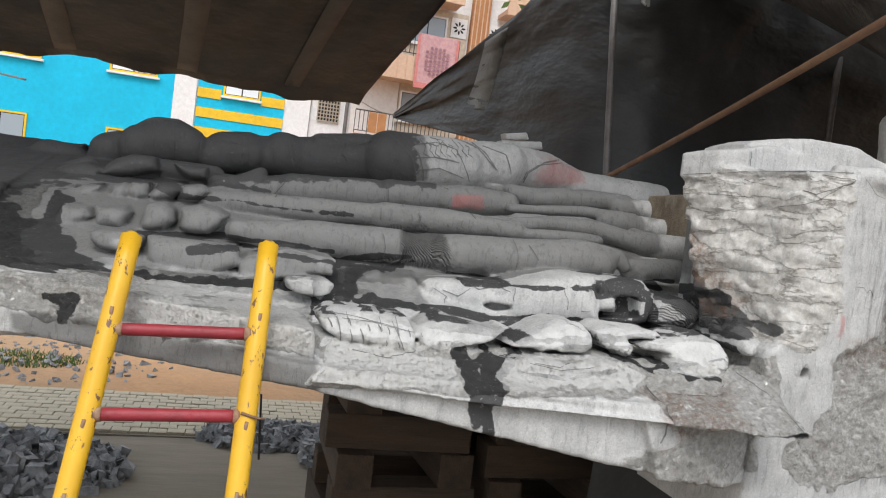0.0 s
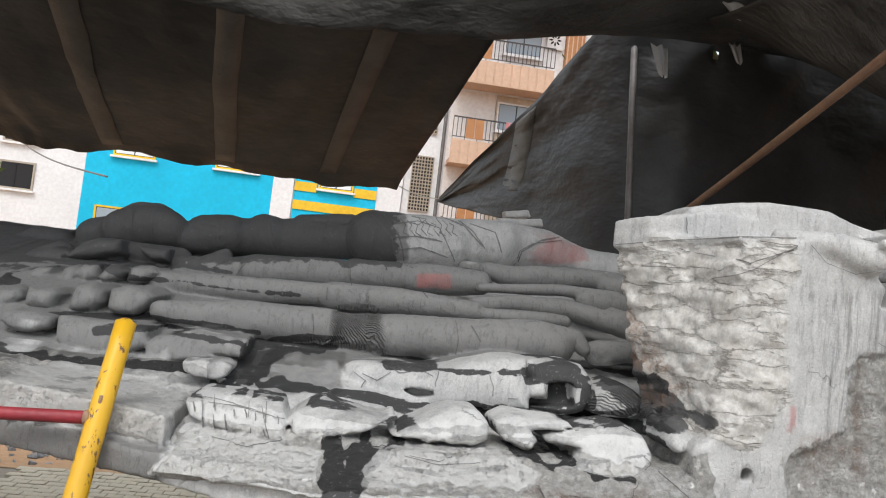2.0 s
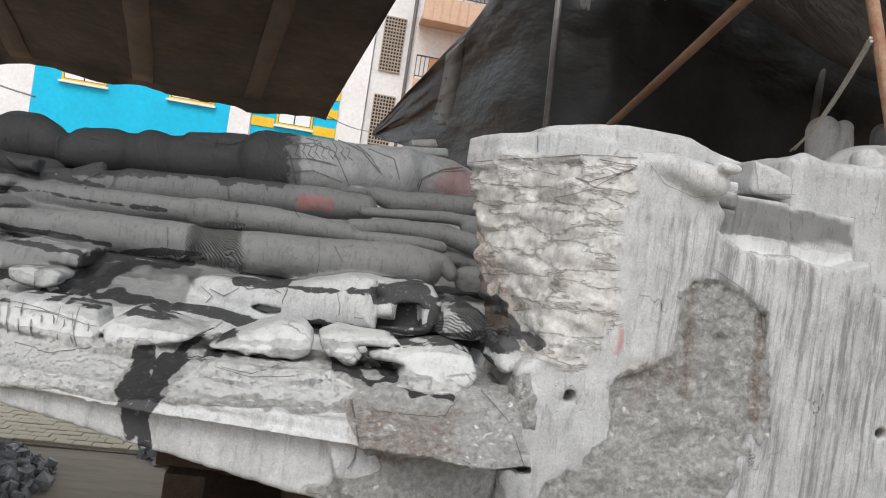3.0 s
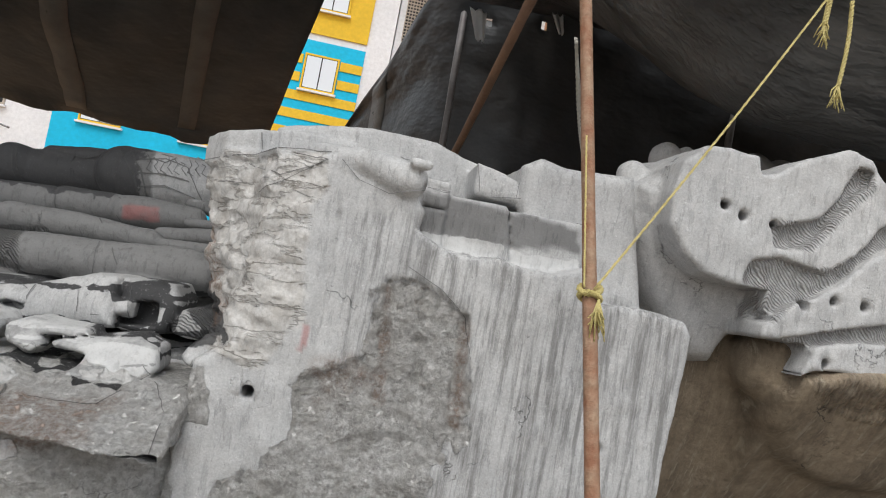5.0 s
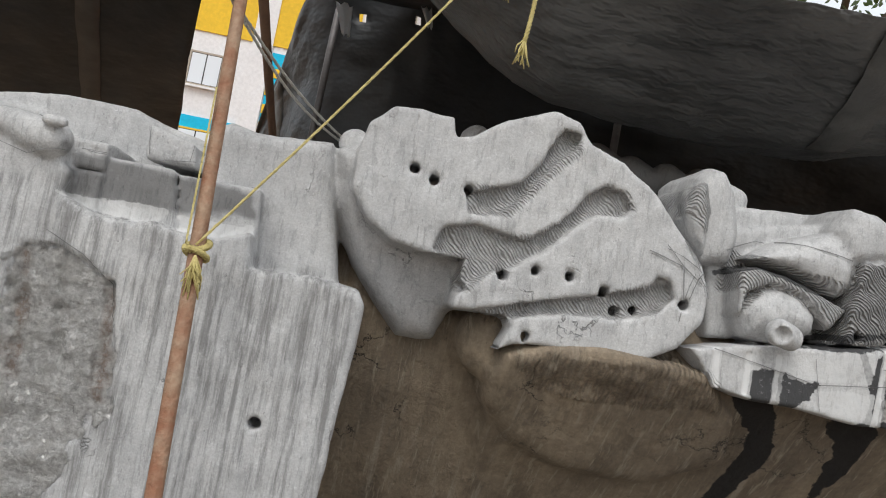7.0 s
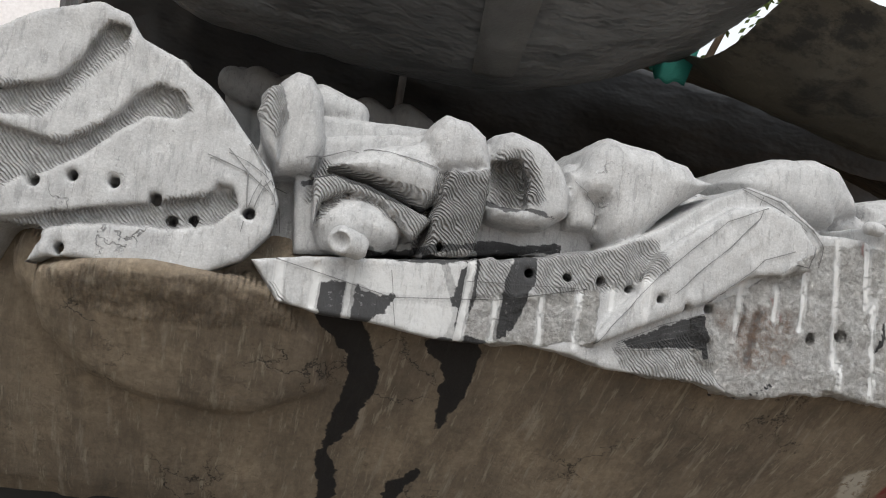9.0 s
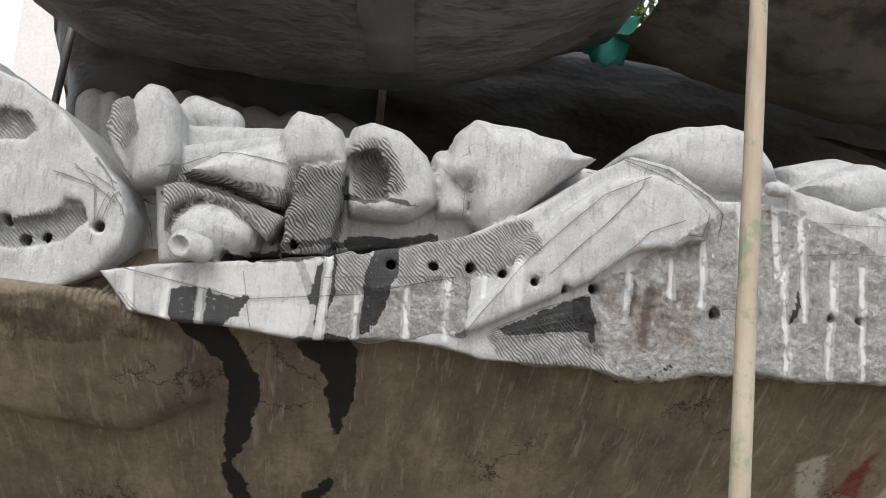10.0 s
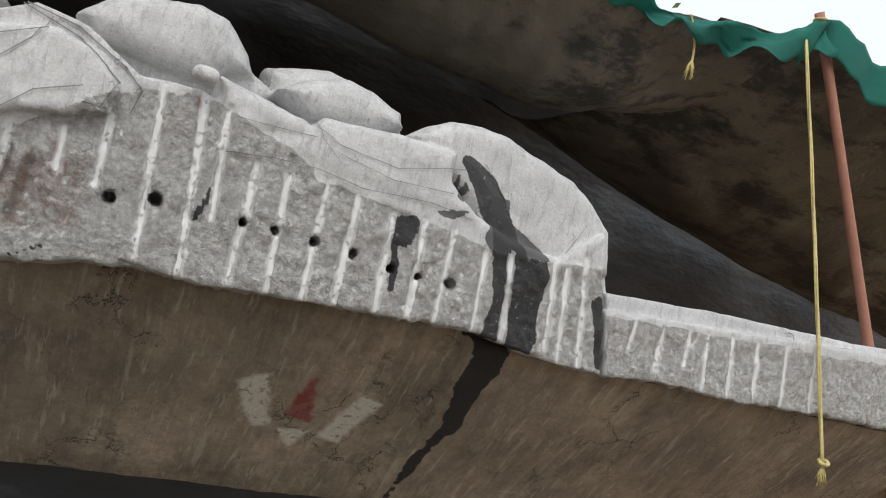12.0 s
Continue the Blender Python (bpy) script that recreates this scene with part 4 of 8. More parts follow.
patch("dark", [(8.43, 2.04), (8.44, 2.15), (8.46, 2.05), (8.47, 2.11), (8.50, 2.08), (8.46, 2.02)], 0.008, 2.60, 0.3)
stroke("wet_and_shade", [(8.20, 1.89, 0.011), (8.25, 1.72, 0.015), (8.25, 1.63, 0.009)], 0.01, 2.60, 0.3)
stroke("wet_and_shade", [(7.55, 1.97, 0.008), (7.55, 1.81, 0.008), (7.51, 1.71, 0.014)], 0.01, 2.60, 0.3)
patch("wave", [(5.65, 2.09), (5.82, 2.09), (5.84, 1.83), (5.61, 1.79)], 0.01, 2.62, 0.3)
patch("hatch", [(6.06, 1.86), (6.34, 1.93), (6.53, 2.00), (6.56, 1.89), (6.41, 1.78), (6.06, 1.70)], 0.012, 2.62, 0.3)
patch("hatch", [(5.83, 1.81), (5.96, 1.85), (5.97, 1.68), (5.85, 1.66)], 0.012, 2.62, 0.3)
patch("hatch", [(6.40, 1.56), (6.80, 1.69), (6.84, 1.48), (6.58, 1.47), (6.44, 1.49)], 0.012, 2.65, 0.3)
patch("wet_and_shade", [(6.43, 1.59), (6.77, 1.72), (6.78, 1.65), (6.67, 1.63), (6.79, 1.62), (6.48, 1.57)], 0.008, 2.62, 0.3)
patch("rough", [(6.80, 1.77), (7.27, 1.96), (7.33, 1.53), (6.96, 1.44), (6.82, 1.53)], 0.02, 2.62, 0.3)
patch("rust", [(6.84, 1.75), (7.16, 1.80), (7.16, 1.64), (6.98, 1.64), (6.88, 1.67)], 0.03, 2.62, 0.3)
stroke("mid_and_shade", [(6.92, 1.80, 0.020), (6.91, 1.69, 0.020)], 0.01, 2.60, 0.3)
stroke("mid_and_shade", [(6.99, 1.78, 0.018), (6.97, 1.60, 0.017)], 0.01, 2.60, 0.3)
scored([(4.977, 2.060, 0.0020), (5.047, 1.985, 0.0025), (5.088, 1.964, 0.0030), (5.129, 1.952, 0.0019)], 2.60, 0.4)
scored([(5.087, 1.974, 0.0025), (5.057, 1.929, 0.0019), (5.026, 1.835, 0.0019)], 2.60, 0.4)
scored([(5.072, 1.951, 0.0019), (5.111, 1.890, 0.0025), (5.133, 1.796, 0.0017)], 2.60, 0.4)
scored([(6.819, 2.275, 0.0022), (7.029, 2.235, 0.0026), (7.196, 2.151, 0.0032), (7.257, 2.092, 0.0027), (7.241, 2.009, 0.0021)], 2.62, 0.4)
scored([(6.592, 1.800, 0.0020), (6.762, 1.972, 0.0023), (6.913, 2.145, 0.0020), (6.950, 2.243, 0.0017)], 2.62, 0.4)
stroke("dark", [(5.18, 1.98, 0.006), (5.29, 2.02, 0.010), (5.50, 1.97, 0.018), (5.63, 1.95, 0.010)], 0.01, 2.60, 0.3)
stroke("dark", [(5.84, 2.04, 0.008), (5.92, 2.01, 0.012), (6.01, 2.02, 0.008), (6.12, 2.01, 0.006)], 0.01, 2.62, 0.3)
stroke("dark", [(5.54, 1.78, 0.016), (5.66, 1.81, 0.012), (5.87, 1.86, 0.010), (6.17, 1.91, 0.006)], 0.01, 2.65, 0.3)
patch("dust", [(0.36, 1.19), (0.58, 1.22), (0.71, 1.21), (1.13, 1.22), (1.03, 1.15), (0.73, 1.09), (0.42, 1.11)], 0.020, 2.86, 0.35)
patch("dust", [(1.09, 1.14), (1.16, 1.18), (1.26, 1.23), (1.33, 1.26), (1.42, 1.26), (1.46, 1.22), (1.45, 1.17), (1.40, 1.15), (1.30, 1.15), (1.20, 1.15)], 0.012, 2.78, 0.30)
patch("dust", [(1.48, 1.23), (1.54, 1.26), (1.62, 1.26), (1.74, 1.26), (1.76, 1.24), (1.70, 1.23), (1.60, 1.22), (1.62, 1.19), (1.60, 1.16), (1.52, 1.17), (1.49, 1.19)], 0.012, 2.76, 0.30)
patch("dust", [(1.65, 1.21), (1.72, 1.22), (1.83, 1.25), (1.93, 1.27), (2.01, 1.24), (2.02, 1.18), (2.00, 1.14), (1.89, 1.11), (1.82, 1.11), (1.75, 1.12), (1.78, 1.18), (1.72, 1.18), (1.66, 1.19)], 0.012, 2.70, 0.30)
patch("dust", [(0.32, 0.97), (0.42, 1.11), (0.75, 1.10), (0.88, 1.09), (0.85, 1.00), (0.73, 1.00), (0.49, 0.99)], 0.020, 2.74, 0.40)
patch("dust", [(1.01, 1.05), (1.07, 1.12), (1.53, 1.14), (1.61, 1.10), (1.56, 1.06), (1.31, 1.04), (1.01, 1.02)], 0.020, 2.65, 0.40)
patch("rough", [(0.33, 0.96), (0.42, 1.11), (0.75, 1.10), (0.88, 1.09), (0.86, 0.99), (0.73, 0.99), (0.49, 0.98)], 0.020, 2.73, 0.40)
patch("rough", [(1.01, 1.04), (1.07, 1.12), (1.53, 1.14), (1.73, 1.10), (2.15, 1.16), (2.16, 0.98), (1.66, 0.93), (1.58, 1.04), (1.31, 1.03), (1.01, 1.00)], 0.020, 2.60, 0.40)
stroke("wet_and_shade", [(1.16, 1.21, 0.008), (1.10, 1.18, 0.015), (1.01, 1.12, 0.014), (0.92, 1.07, 0.016), (0.89, 1.02, 0.016)], 0.020, 2.75, 0.50)
stroke("wet_and_shade", [(0.89, 1.04, 0.015), (0.93, 0.97, 0.012), (0.95, 0.92, 0.008), (0.98, 0.84, 0.013)], 0.012, 2.57, 0.30)
# gaps between the rows: black dirt and painted shade
stroke("wet_and_shade", [(0.61, 1.22, 0.017), (0.82, 1.21, 0.026), (1.00, 1.21, 0.021), (1.16, 1.18, 0.018), (1.31, 1.19, 0.011), (1.48, 1.21, 0.015), (1.65, 1.23, 0.011), (1.81, 1.24, 0.011), (1.98, 1.25, 0.013), (2.10, 1.28, 0.019)], 0.020, 3.00, 0.40)
stroke("wet_and_shade", [(0.23, 1.12, 0.008), (0.42, 1.17, 0.022), (0.48, 1.25, 0.027), (0.49, 1.32, 0.022), (0.69, 1.39, 0.022), (0.90, 1.40, 0.013)], 0.020, 3.63, 0.60)
stroke("wet_and_shade", [(1.98, 1.43, 0.019), (2.13, 1.43, 0.028), (2.20, 1.39, 0.027), (2.20, 1.30, 0.023)], 0.030, 3.09, 0.22)
patch("wet_and_shade", [(1.70, 1.41), (1.86, 1.45), (1.92, 1.43), (1.91, 1.37), (1.79, 1.39), (1.71, 1.35)], 0.020, 3.22, 0.40)
patch("wet_and_shade", [(1.78, 1.35), (1.87, 1.37), (1.89, 1.26), (1.72, 1.24), (1.71, 1.27), (1.78, 1.28)], 0.008, 3.21, 0.40)
stroke("wet_and_shade", [(1.45, 1.26, 0.013), (1.46, 1.21, 0.012), (1.45, 1.17, 0.010), (1.54, 1.16, 0.008)], 0.010, 2.76, 0.40)
stroke("wet_and_shade", [(1.62, 1.16, 0.008), (1.74, 1.16, 0.010), (1.80, 1.10, 0.010), (1.93, 1.11, 0.008)], 0.015, 2.66, 0.40)
patch("hatch", [(0.47, 1.21), (0.53, 1.32), (0.64, 1.33), (0.90, 1.32), (0.93, 1.20), (0.53, 1.16)], 0.010, 3.66, 0.40)
patch("dark", [(0.47, 1.20), (0.51, 1.30), (0.59, 1.33), (0.65, 1.30), (0.58, 1.25), (0.54, 1.17)], 0.030, 3.68, 0.40)
patch("hatch", [(1.94, 1.30), (2.07, 1.39), (2.16, 1.30), (2.11, 1.25), (1.93, 1.25)], 0.010, 3.11, 0.30)
patch("wave", [(0.83, 1.53), (1.06, 1.54), (1.10, 1.34), (0.84, 1.36)], 0.010, 3.80, 0.30)
patch("red", [(1.35, 1.80), (1.53, 1.79), (1.54, 1.72), (1.36, 1.70)], 0.020, 4.85, 0.30)
patch("red", [(2.12, 2.04), (2.35, 2.19), (2.57, 2.14), (2.63, 2.04), (2.29, 1.99)], 0.040, 5.40, 0.40)
# row boundaries at the left, darkened in colour for dirt and crevice shade
stroke("wet_and_shade", [(-0.78, 1.32, 0.045), (-0.65, 1.24, 0.039), (-0.45, 1.21, 0.025), (-0.25, 1.20, 0.025), (0.00, 1.21, 0.025), (0.23, 1.23, 0.022), (0.50, 1.23, 0.027)], 0.020, 3.69, 0.30)
patch("wet_and_shade", [(-0.89, 1.53), (-0.79, 1.50), (-0.76, 1.35), (-0.66, 1.33), (-0.62, 1.23), (-0.83, 1.18)], 0.030, 3.89, 0.80)
stroke("wet_and_shade", [(-0.43, 1.37, 0.012), (-0.22, 1.38, 0.015), (-0.01, 1.40, 0.015), (0.21, 1.40, 0.012), (0.50, 1.39, 0.011)], 0.012, 3.90, 0.20)
patch("dark", [(-1.27, 1.49), (-1.30, 1.80), (-1.04, 1.83), (-0.48, 2.10), (-0.18, 2.03), (0.93, 2.22), (1.05, 1.91), (-0.15, 1.76), (-0.51, 1.77), (-1.09, 1.68)], 0.030, 5.40, 0.80)
patch("strata", [(1.88, 1.89), (2.10, 1.95), (2.44, 2.01), (2.47, 1.89), (2.41, 1.79), (2.41, 1.53), (2.44, 1.45), (2.37, 1.24), (2.14, 1.29), (2.07, 1.49)], 0.020, 2.80, 0.50)
patch("rust", [(1.89, 1.89), (1.95, 1.82), (2.10, 1.58), (2.19, 1.42), (2.13, 1.35), (2.05, 1.53), (1.98, 1.69)], 0.050, 2.80, 0.50)
patch("rust", [(1.57, 1.05), (1.68, 1.08), (1.87, 1.06), (1.90, 0.99), (1.74, 0.94), (1.60, 0.98)], 0.080, 2.45, 0.30)
patch("dark", [(1.97, 1.58), (2.07, 1.52), (2.14, 1.42), (2.23, 1.32), (2.10, 1.26), (2.00, 1.36)], 0.040, 2.90, 0.40)
patch("dark", [(-3.5, 1.15), (-3.5, 2.2), (-1.0, 2.1), (-0.95, 1.62), (-1.15, 1.3)], 0.06, 5.0, 1.5)
patch("dust", [(-0.36, 1.17), (-0.22, 1.23), (-0.02, 1.25), (0.36, 1.28), (0.36, 1.05), (0.20, 1.09), (-0.21, 1.10)], 0.030, 2.90, 0.50)
patch("mid_and_shade", [(-0.75, 1.45), (0.5, 1.42), (0.52, 1.24), (-0.75, 1.2)], 0.22, 3.6, 0.35)
scored([(1.059, 2.192, 0.0050), (1.192, 2.037, 0.0050), (1.250, 1.872, 0.0050)], 5.20, 0.40)
scored([(0.977, 2.180, 0.0050), (1.149, 2.012, 0.0050), (1.198, 1.865, 0.0050)], 5.20, 0.40)
scored([(1.192, 2.160, 0.0029), (1.228, 2.112, 0.0029), (1.220, 2.057, 0.0029), (1.260, 2.039, 0.0029)], 5.20, 0.40)
scored([(1.235, 2.147, 0.0029), (1.269, 2.117, 0.0029), (1.258, 2.085, 0.0029), (1.301, 2.045, 0.0029)], 5.20, 0.40)
scored([(1.279, 2.134, 0.0029), (1.311, 2.123, 0.0029), (1.302, 2.068, 0.0029), (1.343, 2.050, 0.0029)], 5.20, 0.40)
scored([(1.316, 2.178, 0.0029), (1.352, 2.129, 0.0029), (1.341, 2.096, 0.0029), (1.385, 2.056, 0.0029)], 5.20, 0.40)
scored([(1.359, 2.164, 0.0029), (1.394, 2.134, 0.0029), (1.385, 2.079, 0.0029), (1.426, 2.062, 0.0029)], 5.20, 0.40)
scored([(1.403, 2.151, 0.0029), (1.436, 2.140, 0.0029), (1.424, 2.108, 0.0029), (1.468, 2.067, 0.0029)], 5.20, 0.40)
scored([(1.440, 2.195, 0.0029), (1.478, 2.146, 0.0029), (1.469, 2.091, 0.0029), (1.510, 2.073, 0.0029)], 5.20, 0.40)
scored([(1.485, 2.182, 0.0029), (1.519, 2.152, 0.0029), (1.508, 2.119, 0.0029), (1.552, 2.079, 0.0029)], 5.20, 0.40)
scored([(1.529, 2.169, 0.0029), (1.561, 2.158, 0.0029), (1.553, 2.102, 0.0029), (1.594, 2.084, 0.0029)], 5.20, 0.40)
scored([(1.149, 2.012, 0.0039), (1.298, 2.044, 0.0039), (1.492, 2.032, 0.0039)], 5.20, 0.40)
scored([(1.189, 1.937, 0.0039), (1.345, 1.973, 0.0039), (1.543, 1.930, 0.0039)], 5.20, 0.40)
scored([(1.468, 2.222, 0.0050), (1.651, 2.158, 0.0050), (1.783, 2.040, 0.0050)], 5.20, 0.40)
scored([(1.686, 2.190, 0.0039), (1.869, 2.149, 0.0039), (1.925, 2.012, 0.0039)], 5.20, 0.40)
scored([(2.079, 1.970, 0.0056), (2.087, 2.044, 0.0056), (2.232, 2.146, 0.0056), (2.394, 2.197, 0.0056)], 5.40, 0.50)
scored([(0.394, 1.183, 0.0024), (0.404, 1.169, 0.0024), (0.409, 1.154, 0.0024)], 2.91, 0.35)
scored([(0.427, 1.193, 0.0024), (0.435, 1.168, 0.0024), (0.439, 1.143, 0.0024)], 2.90, 0.35)
scored([(0.466, 1.197, 0.0024), (0.475, 1.181, 0.0024), (0.479, 1.165, 0.0024)], 2.91, 0.35)
scored([(0.439, 1.143, 0.0024), (0.444, 1.121, 0.0024), (0.445, 1.099, 0.0023)], 2.87, 0.35)
scored([(0.475, 1.154, 0.0024), (0.484, 1.129, 0.0024), (0.490, 1.104, 0.0023)], 2.87, 0.35)
scored([(0.514, 1.158, 0.0024), (0.526, 1.131, 0.0024), (0.534, 1.104, 0.0023)], 2.86, 0.35)
scored([(0.542, 1.176, 0.0024), (0.547, 1.166, 0.0024), (0.549, 1.155, 0.0024)], 2.89, 0.35)
scored([(0.581, 1.181, 0.0024), (0.589, 1.169, 0.0024), (0.592, 1.156, 0.0024)], 2.88, 0.35)
scored([(0.619, 1.174, 0.0024), (0.625, 1.162, 0.0024), (0.626, 1.149, 0.0023)], 2.87, 0.35)
scored([(0.655, 1.174, 0.0024), (0.661, 1.161, 0.0024), (0.663, 1.146, 0.0023)], 2.86, 0.35)
scored([(0.700, 1.172, 0.0024), (0.706, 1.159, 0.0023), (0.707, 1.146, 0.0023)], 2.85, 0.35)
scored([(0.613, 1.127, 0.0023), (0.616, 1.116, 0.0023), (0.616, 1.106, 0.0023)], 2.83, 0.35)
scored([(0.658, 1.124, 0.0023), (0.664, 1.115, 0.0023), (0.667, 1.104, 0.0023)], 2.83, 0.35)
scored([(0.964, 1.282, 0.0020), (1.019, 1.252, 0.0020), (1.003, 1.225, 0.0020)], 3.53, 0.40)
scored([(1.332, 1.347, 0.0019), (1.315, 1.283, 0.0019), (1.342, 1.215, 0.0019)], 3.39, 0.40)
scored([(1.536, 1.352, 0.0019), (1.552, 1.306, 0.0019), (1.553, 1.199, 0.0018)], 3.31, 0.40)
scored([(1.111, 1.328, 0.0020), (1.164, 1.305, 0.0019), (1.212, 1.317, 0.0019)], 3.47, 0.40)
patch("wave", [(5.24, 1.83), (5.22, 1.99), (5.28, 2.02), (5.41, 2.00), (5.58, 1.94), (5.64, 1.91), (5.60, 1.83), (5.46, 1.93), (5.34, 1.95)], 0.006, 2.66, 0.30)
patch("wave", [(5.71, 2.11), (5.84, 2.09), (5.85, 1.91), (5.79, 1.81), (5.64, 1.79), (5.68, 1.98)], 0.006, 2.64, 0.30)
patch("wave", [(5.88, 2.20), (6.02, 2.19), (6.07, 2.06), (5.93, 2.02)], 0.006, 2.70, 0.35)
patch("hatch", [(4.99, 2.17), (4.99, 2.27), (5.05, 2.31), (5.09, 2.19), (5.07, 2.10)], 0.010, 2.70, 0.30)
patch("hatch", [(4.137, 2.079), (4.227, 2.107), (4.326, 2.148), (4.397, 2.237), (4.435, 2.330), (4.459, 2.379), (4.526, 2.371), (4.524, 2.317), (4.447, 2.258), (4.388, 2.161), (4.301, 2.048), (4.225, 2.002), (4.160, 2.010)], 0.008, 2.68, 0.2)
patch("hatch", [(4.089, 1.944), (4.188, 1.974), (4.252, 1.965), (4.382, 1.948), (4.479, 2.009), (4.550, 2.097), (4.584, 2.157), (4.653, 2.199), (4.720, 2.195), (4.762, 2.139), (4.735, 2.101), (4.638, 2.093), (4.543, 2.011), (4.453, 1.910), (4.339, 1.836), (4.261, 1.801), (4.152, 1.708), (4.191, 1.839), (4.053, 1.854), (4.072, 1.920)], 0.008, 2.68, 0.2)
patch("hatch", [(4.174, 1.645), (4.362, 1.705), (4.667, 1.792), (4.957, 1.898), (4.978, 1.838), (4.911, 1.773), (4.786, 1.729), (4.573, 1.712), (4.409, 1.673), (4.335, 1.618), (4.287, 1.651)], 0.008, 2.68, 0.2)
# </paint>

# ---- the carved stone: the stepped figures ----
F = Field((-3.5, 2.3, 0.55), (3.35, 6.2, 2.6), 0.0118)
def mass(outline, x0, x1, r=0.02):
    """A body with that outline (y, z) in cross-section, from x0 to x1."""
    p = np.array(outline)
    w = F.window((x0 - 0.05, p[:, 0].min() - 0.05, p[:, 1].min() - 0.05), (x1 + 0.05, p[:, 0].max() + 0.05, p[:, 1].max() + 0.05))
    s, (x, y, z) = w
    d2 = outline_distance(outline, y[:, None] + 0 * z[None, :], z[None, :] + 0 * y[:, None])
    e = np.maximum(x0 - x, x - x1)
    F.union(s, np.maximum(d2[None, :, :], e[:, None, None]), r)


def bed(plan, bottom, top, r=0.015, k=0.02):
    """A bed of stone with that outline from above (x, y), between two lines (x, z)."""
    p, lo, hi = np.array(plan), np.array(bottom), np.array(top)
    w = F.window((p[:, 0].min() - 0.05, p[:, 1].min() - 0.05, lo[:, 1].min() - 0.05), (p[:, 0].max() + 0.05, p[:, 1].max() + 0.05, hi[:, 1].max() + 0.05))
    s, (x, y, z) = w
    d2 = outline_distance(plan, x[:, None] + 0 * y[None, :], y[None, :] + 0 * x[:, None])
    e = np.maximum(np.interp(x, lo[:, 0], lo[:, 1])[:, None] - z[None, :], z[None, :] - np.interp(x, hi[:, 0], hi[:, 1])[:, None])
    a, b = d2[:, :, None] + r, e[:, None, :] + r
    F.union(s, (np.minimum(np.maximum(a, b), 0) + np.sqrt(np.maximum(a, 0) ** 2 + np.maximum(b, 0) ** 2) - r).astype(np.float32), k)


# the sawn slab, the broken ledge on it, and the mass that rises behind in steps
BOTTOM = [(-3.4, 1.25), (-0.72, 1.03), (0.3, 0.95), (0.88, 0.86), (1.92, 0.72), (2.4, 0.64)]
bed([(-3.4, 3.42), (-0.5, 2.89), (0.3, 2.71), (1.55, 2.46), (2.0, 2.60), (2.3, 2.75), (2.3, 6.1), (-3.4, 6.1)], BOTTOM, [(-3.4, 1.40), (-0.5, 1.12), (0.3, 1.035), (2.4, 1.0)], 0.008)
bed([(-3.4, 3.47), (-0.5, 2.94), (0.34, 2.75), (0.34, 3.7), (-3.4, 4.4)], [(-3.4, 1.3), (2.4, 0.9)], [(-3.4, 1.47), (-0.5, 1.22), (0.34, 1.15)], 0.015)
bed([(0.35, 2.685), (0.9, 2.565), (1.55, 2.425), (1.95, 2.50), (2.25, 2.68), (2.3, 3.6), (0.4, 3.6)], [(0.3, 0.985), (1.2, 1.0), (1.52, 0.98), (1.62, 0.74), (2.4, 0.64)], [(0.3, 1.03), (1.55, 1.03), (2.4, 1.08)], 0.02)
lean([(0.33, 0.98), (0.36, 1.11), (0.9, 1.125), (1.5, 1.13), (2.15, 1.15), (2.15, 0.96), (1.2, 0.97)], (1.0, 2.56, 1.0), -0.2, 1.9, 0.6, 0.01, 0.0, 0.1, 0.01)
mass([(3.25, 1.0), (3.27, 1.16), (3.42, 1.22), (3.80, 1.34), (4.2, 1.48), (4.7, 1.62), (5.2, 1.72), (6.1, 1.85), (6.1, 0.95), (3.3, 0.95)], -1.1, 2.3)
mass([(3.6, 1.1), (3.8, 1.36), (4.2, 1.52), (4.7, 1.62), (5.2, 1.72), (6.1, 1.85), (6.1, 1.2)], -3.3, -1.1)
# <left>
tube([(-1.16, 5.46, 1.68, 0.155), (-1.06, 5.43, 1.70, 0.126)], 0.03)
tube([(-0.83, 5.42, 1.80, 0.119), (-0.75, 5.41, 1.83, 0.112)], 0.01)
tube([(-0.63, 5.33, 1.86, 0.132), (-0.56, 5.36, 1.88, 0.162)], 0.01)
tube([(-0.51, 5.36, 1.90, 0.162), (-0.49, 5.36, 1.90, 0.162)], 0.004)
tube([(-0.43, 5.36, 1.91, 0.159), (-0.33, 5.33, 1.89, 0.133)], 0.01)
tube([(-0.22, 5.35, 1.86, 0.105), (-0.18, 5.35, 1.86, 0.105)], 0.02)
tube([(-0.11, 5.39, 1.89, 0.143), (0.05, 5.39, 1.91, 0.140)], 0.01)
tube([(0.07, 5.43, 1.90, 0.130), (0.49, 5.44, 1.95, 0.139), (1.11, 5.46, 2.02, 0.156)], 0.02)
tube([(0.29, 5.42, 1.94, 0.149), (0.32, 5.42, 1.94, 0.149)], 0.006)
tube([(0.54, 5.38, 2.04, 0.077), (0.86, 5.37, 2.09, 0.070)], 0.02)
tube([(1.03, 5.34, 2.02, 0.189), (1.15, 5.34, 2.02, 0.190)], 0.01)
tube([(1.15, 5.30, 2.01, 0.196), (1.26, 5.30, 2.01, 0.196)], 0.003)
tube([(1.32, 5.31, 2.02, 0.190), (1.55, 5.34, 2.03, 0.188)], 0.004)
tube([(1.55, 5.38, 2.04, 0.182), (1.92, 5.42, 2.08, 0.174)], 0.015)
tube([(1.93, 5.47, 2.09, 0.167), (2.29, 5.55, 2.10, 0.147), (2.66, 5.59, 2.04, 0.092), (2.85, 5.54, 2.00, 0.042)], 0.02)
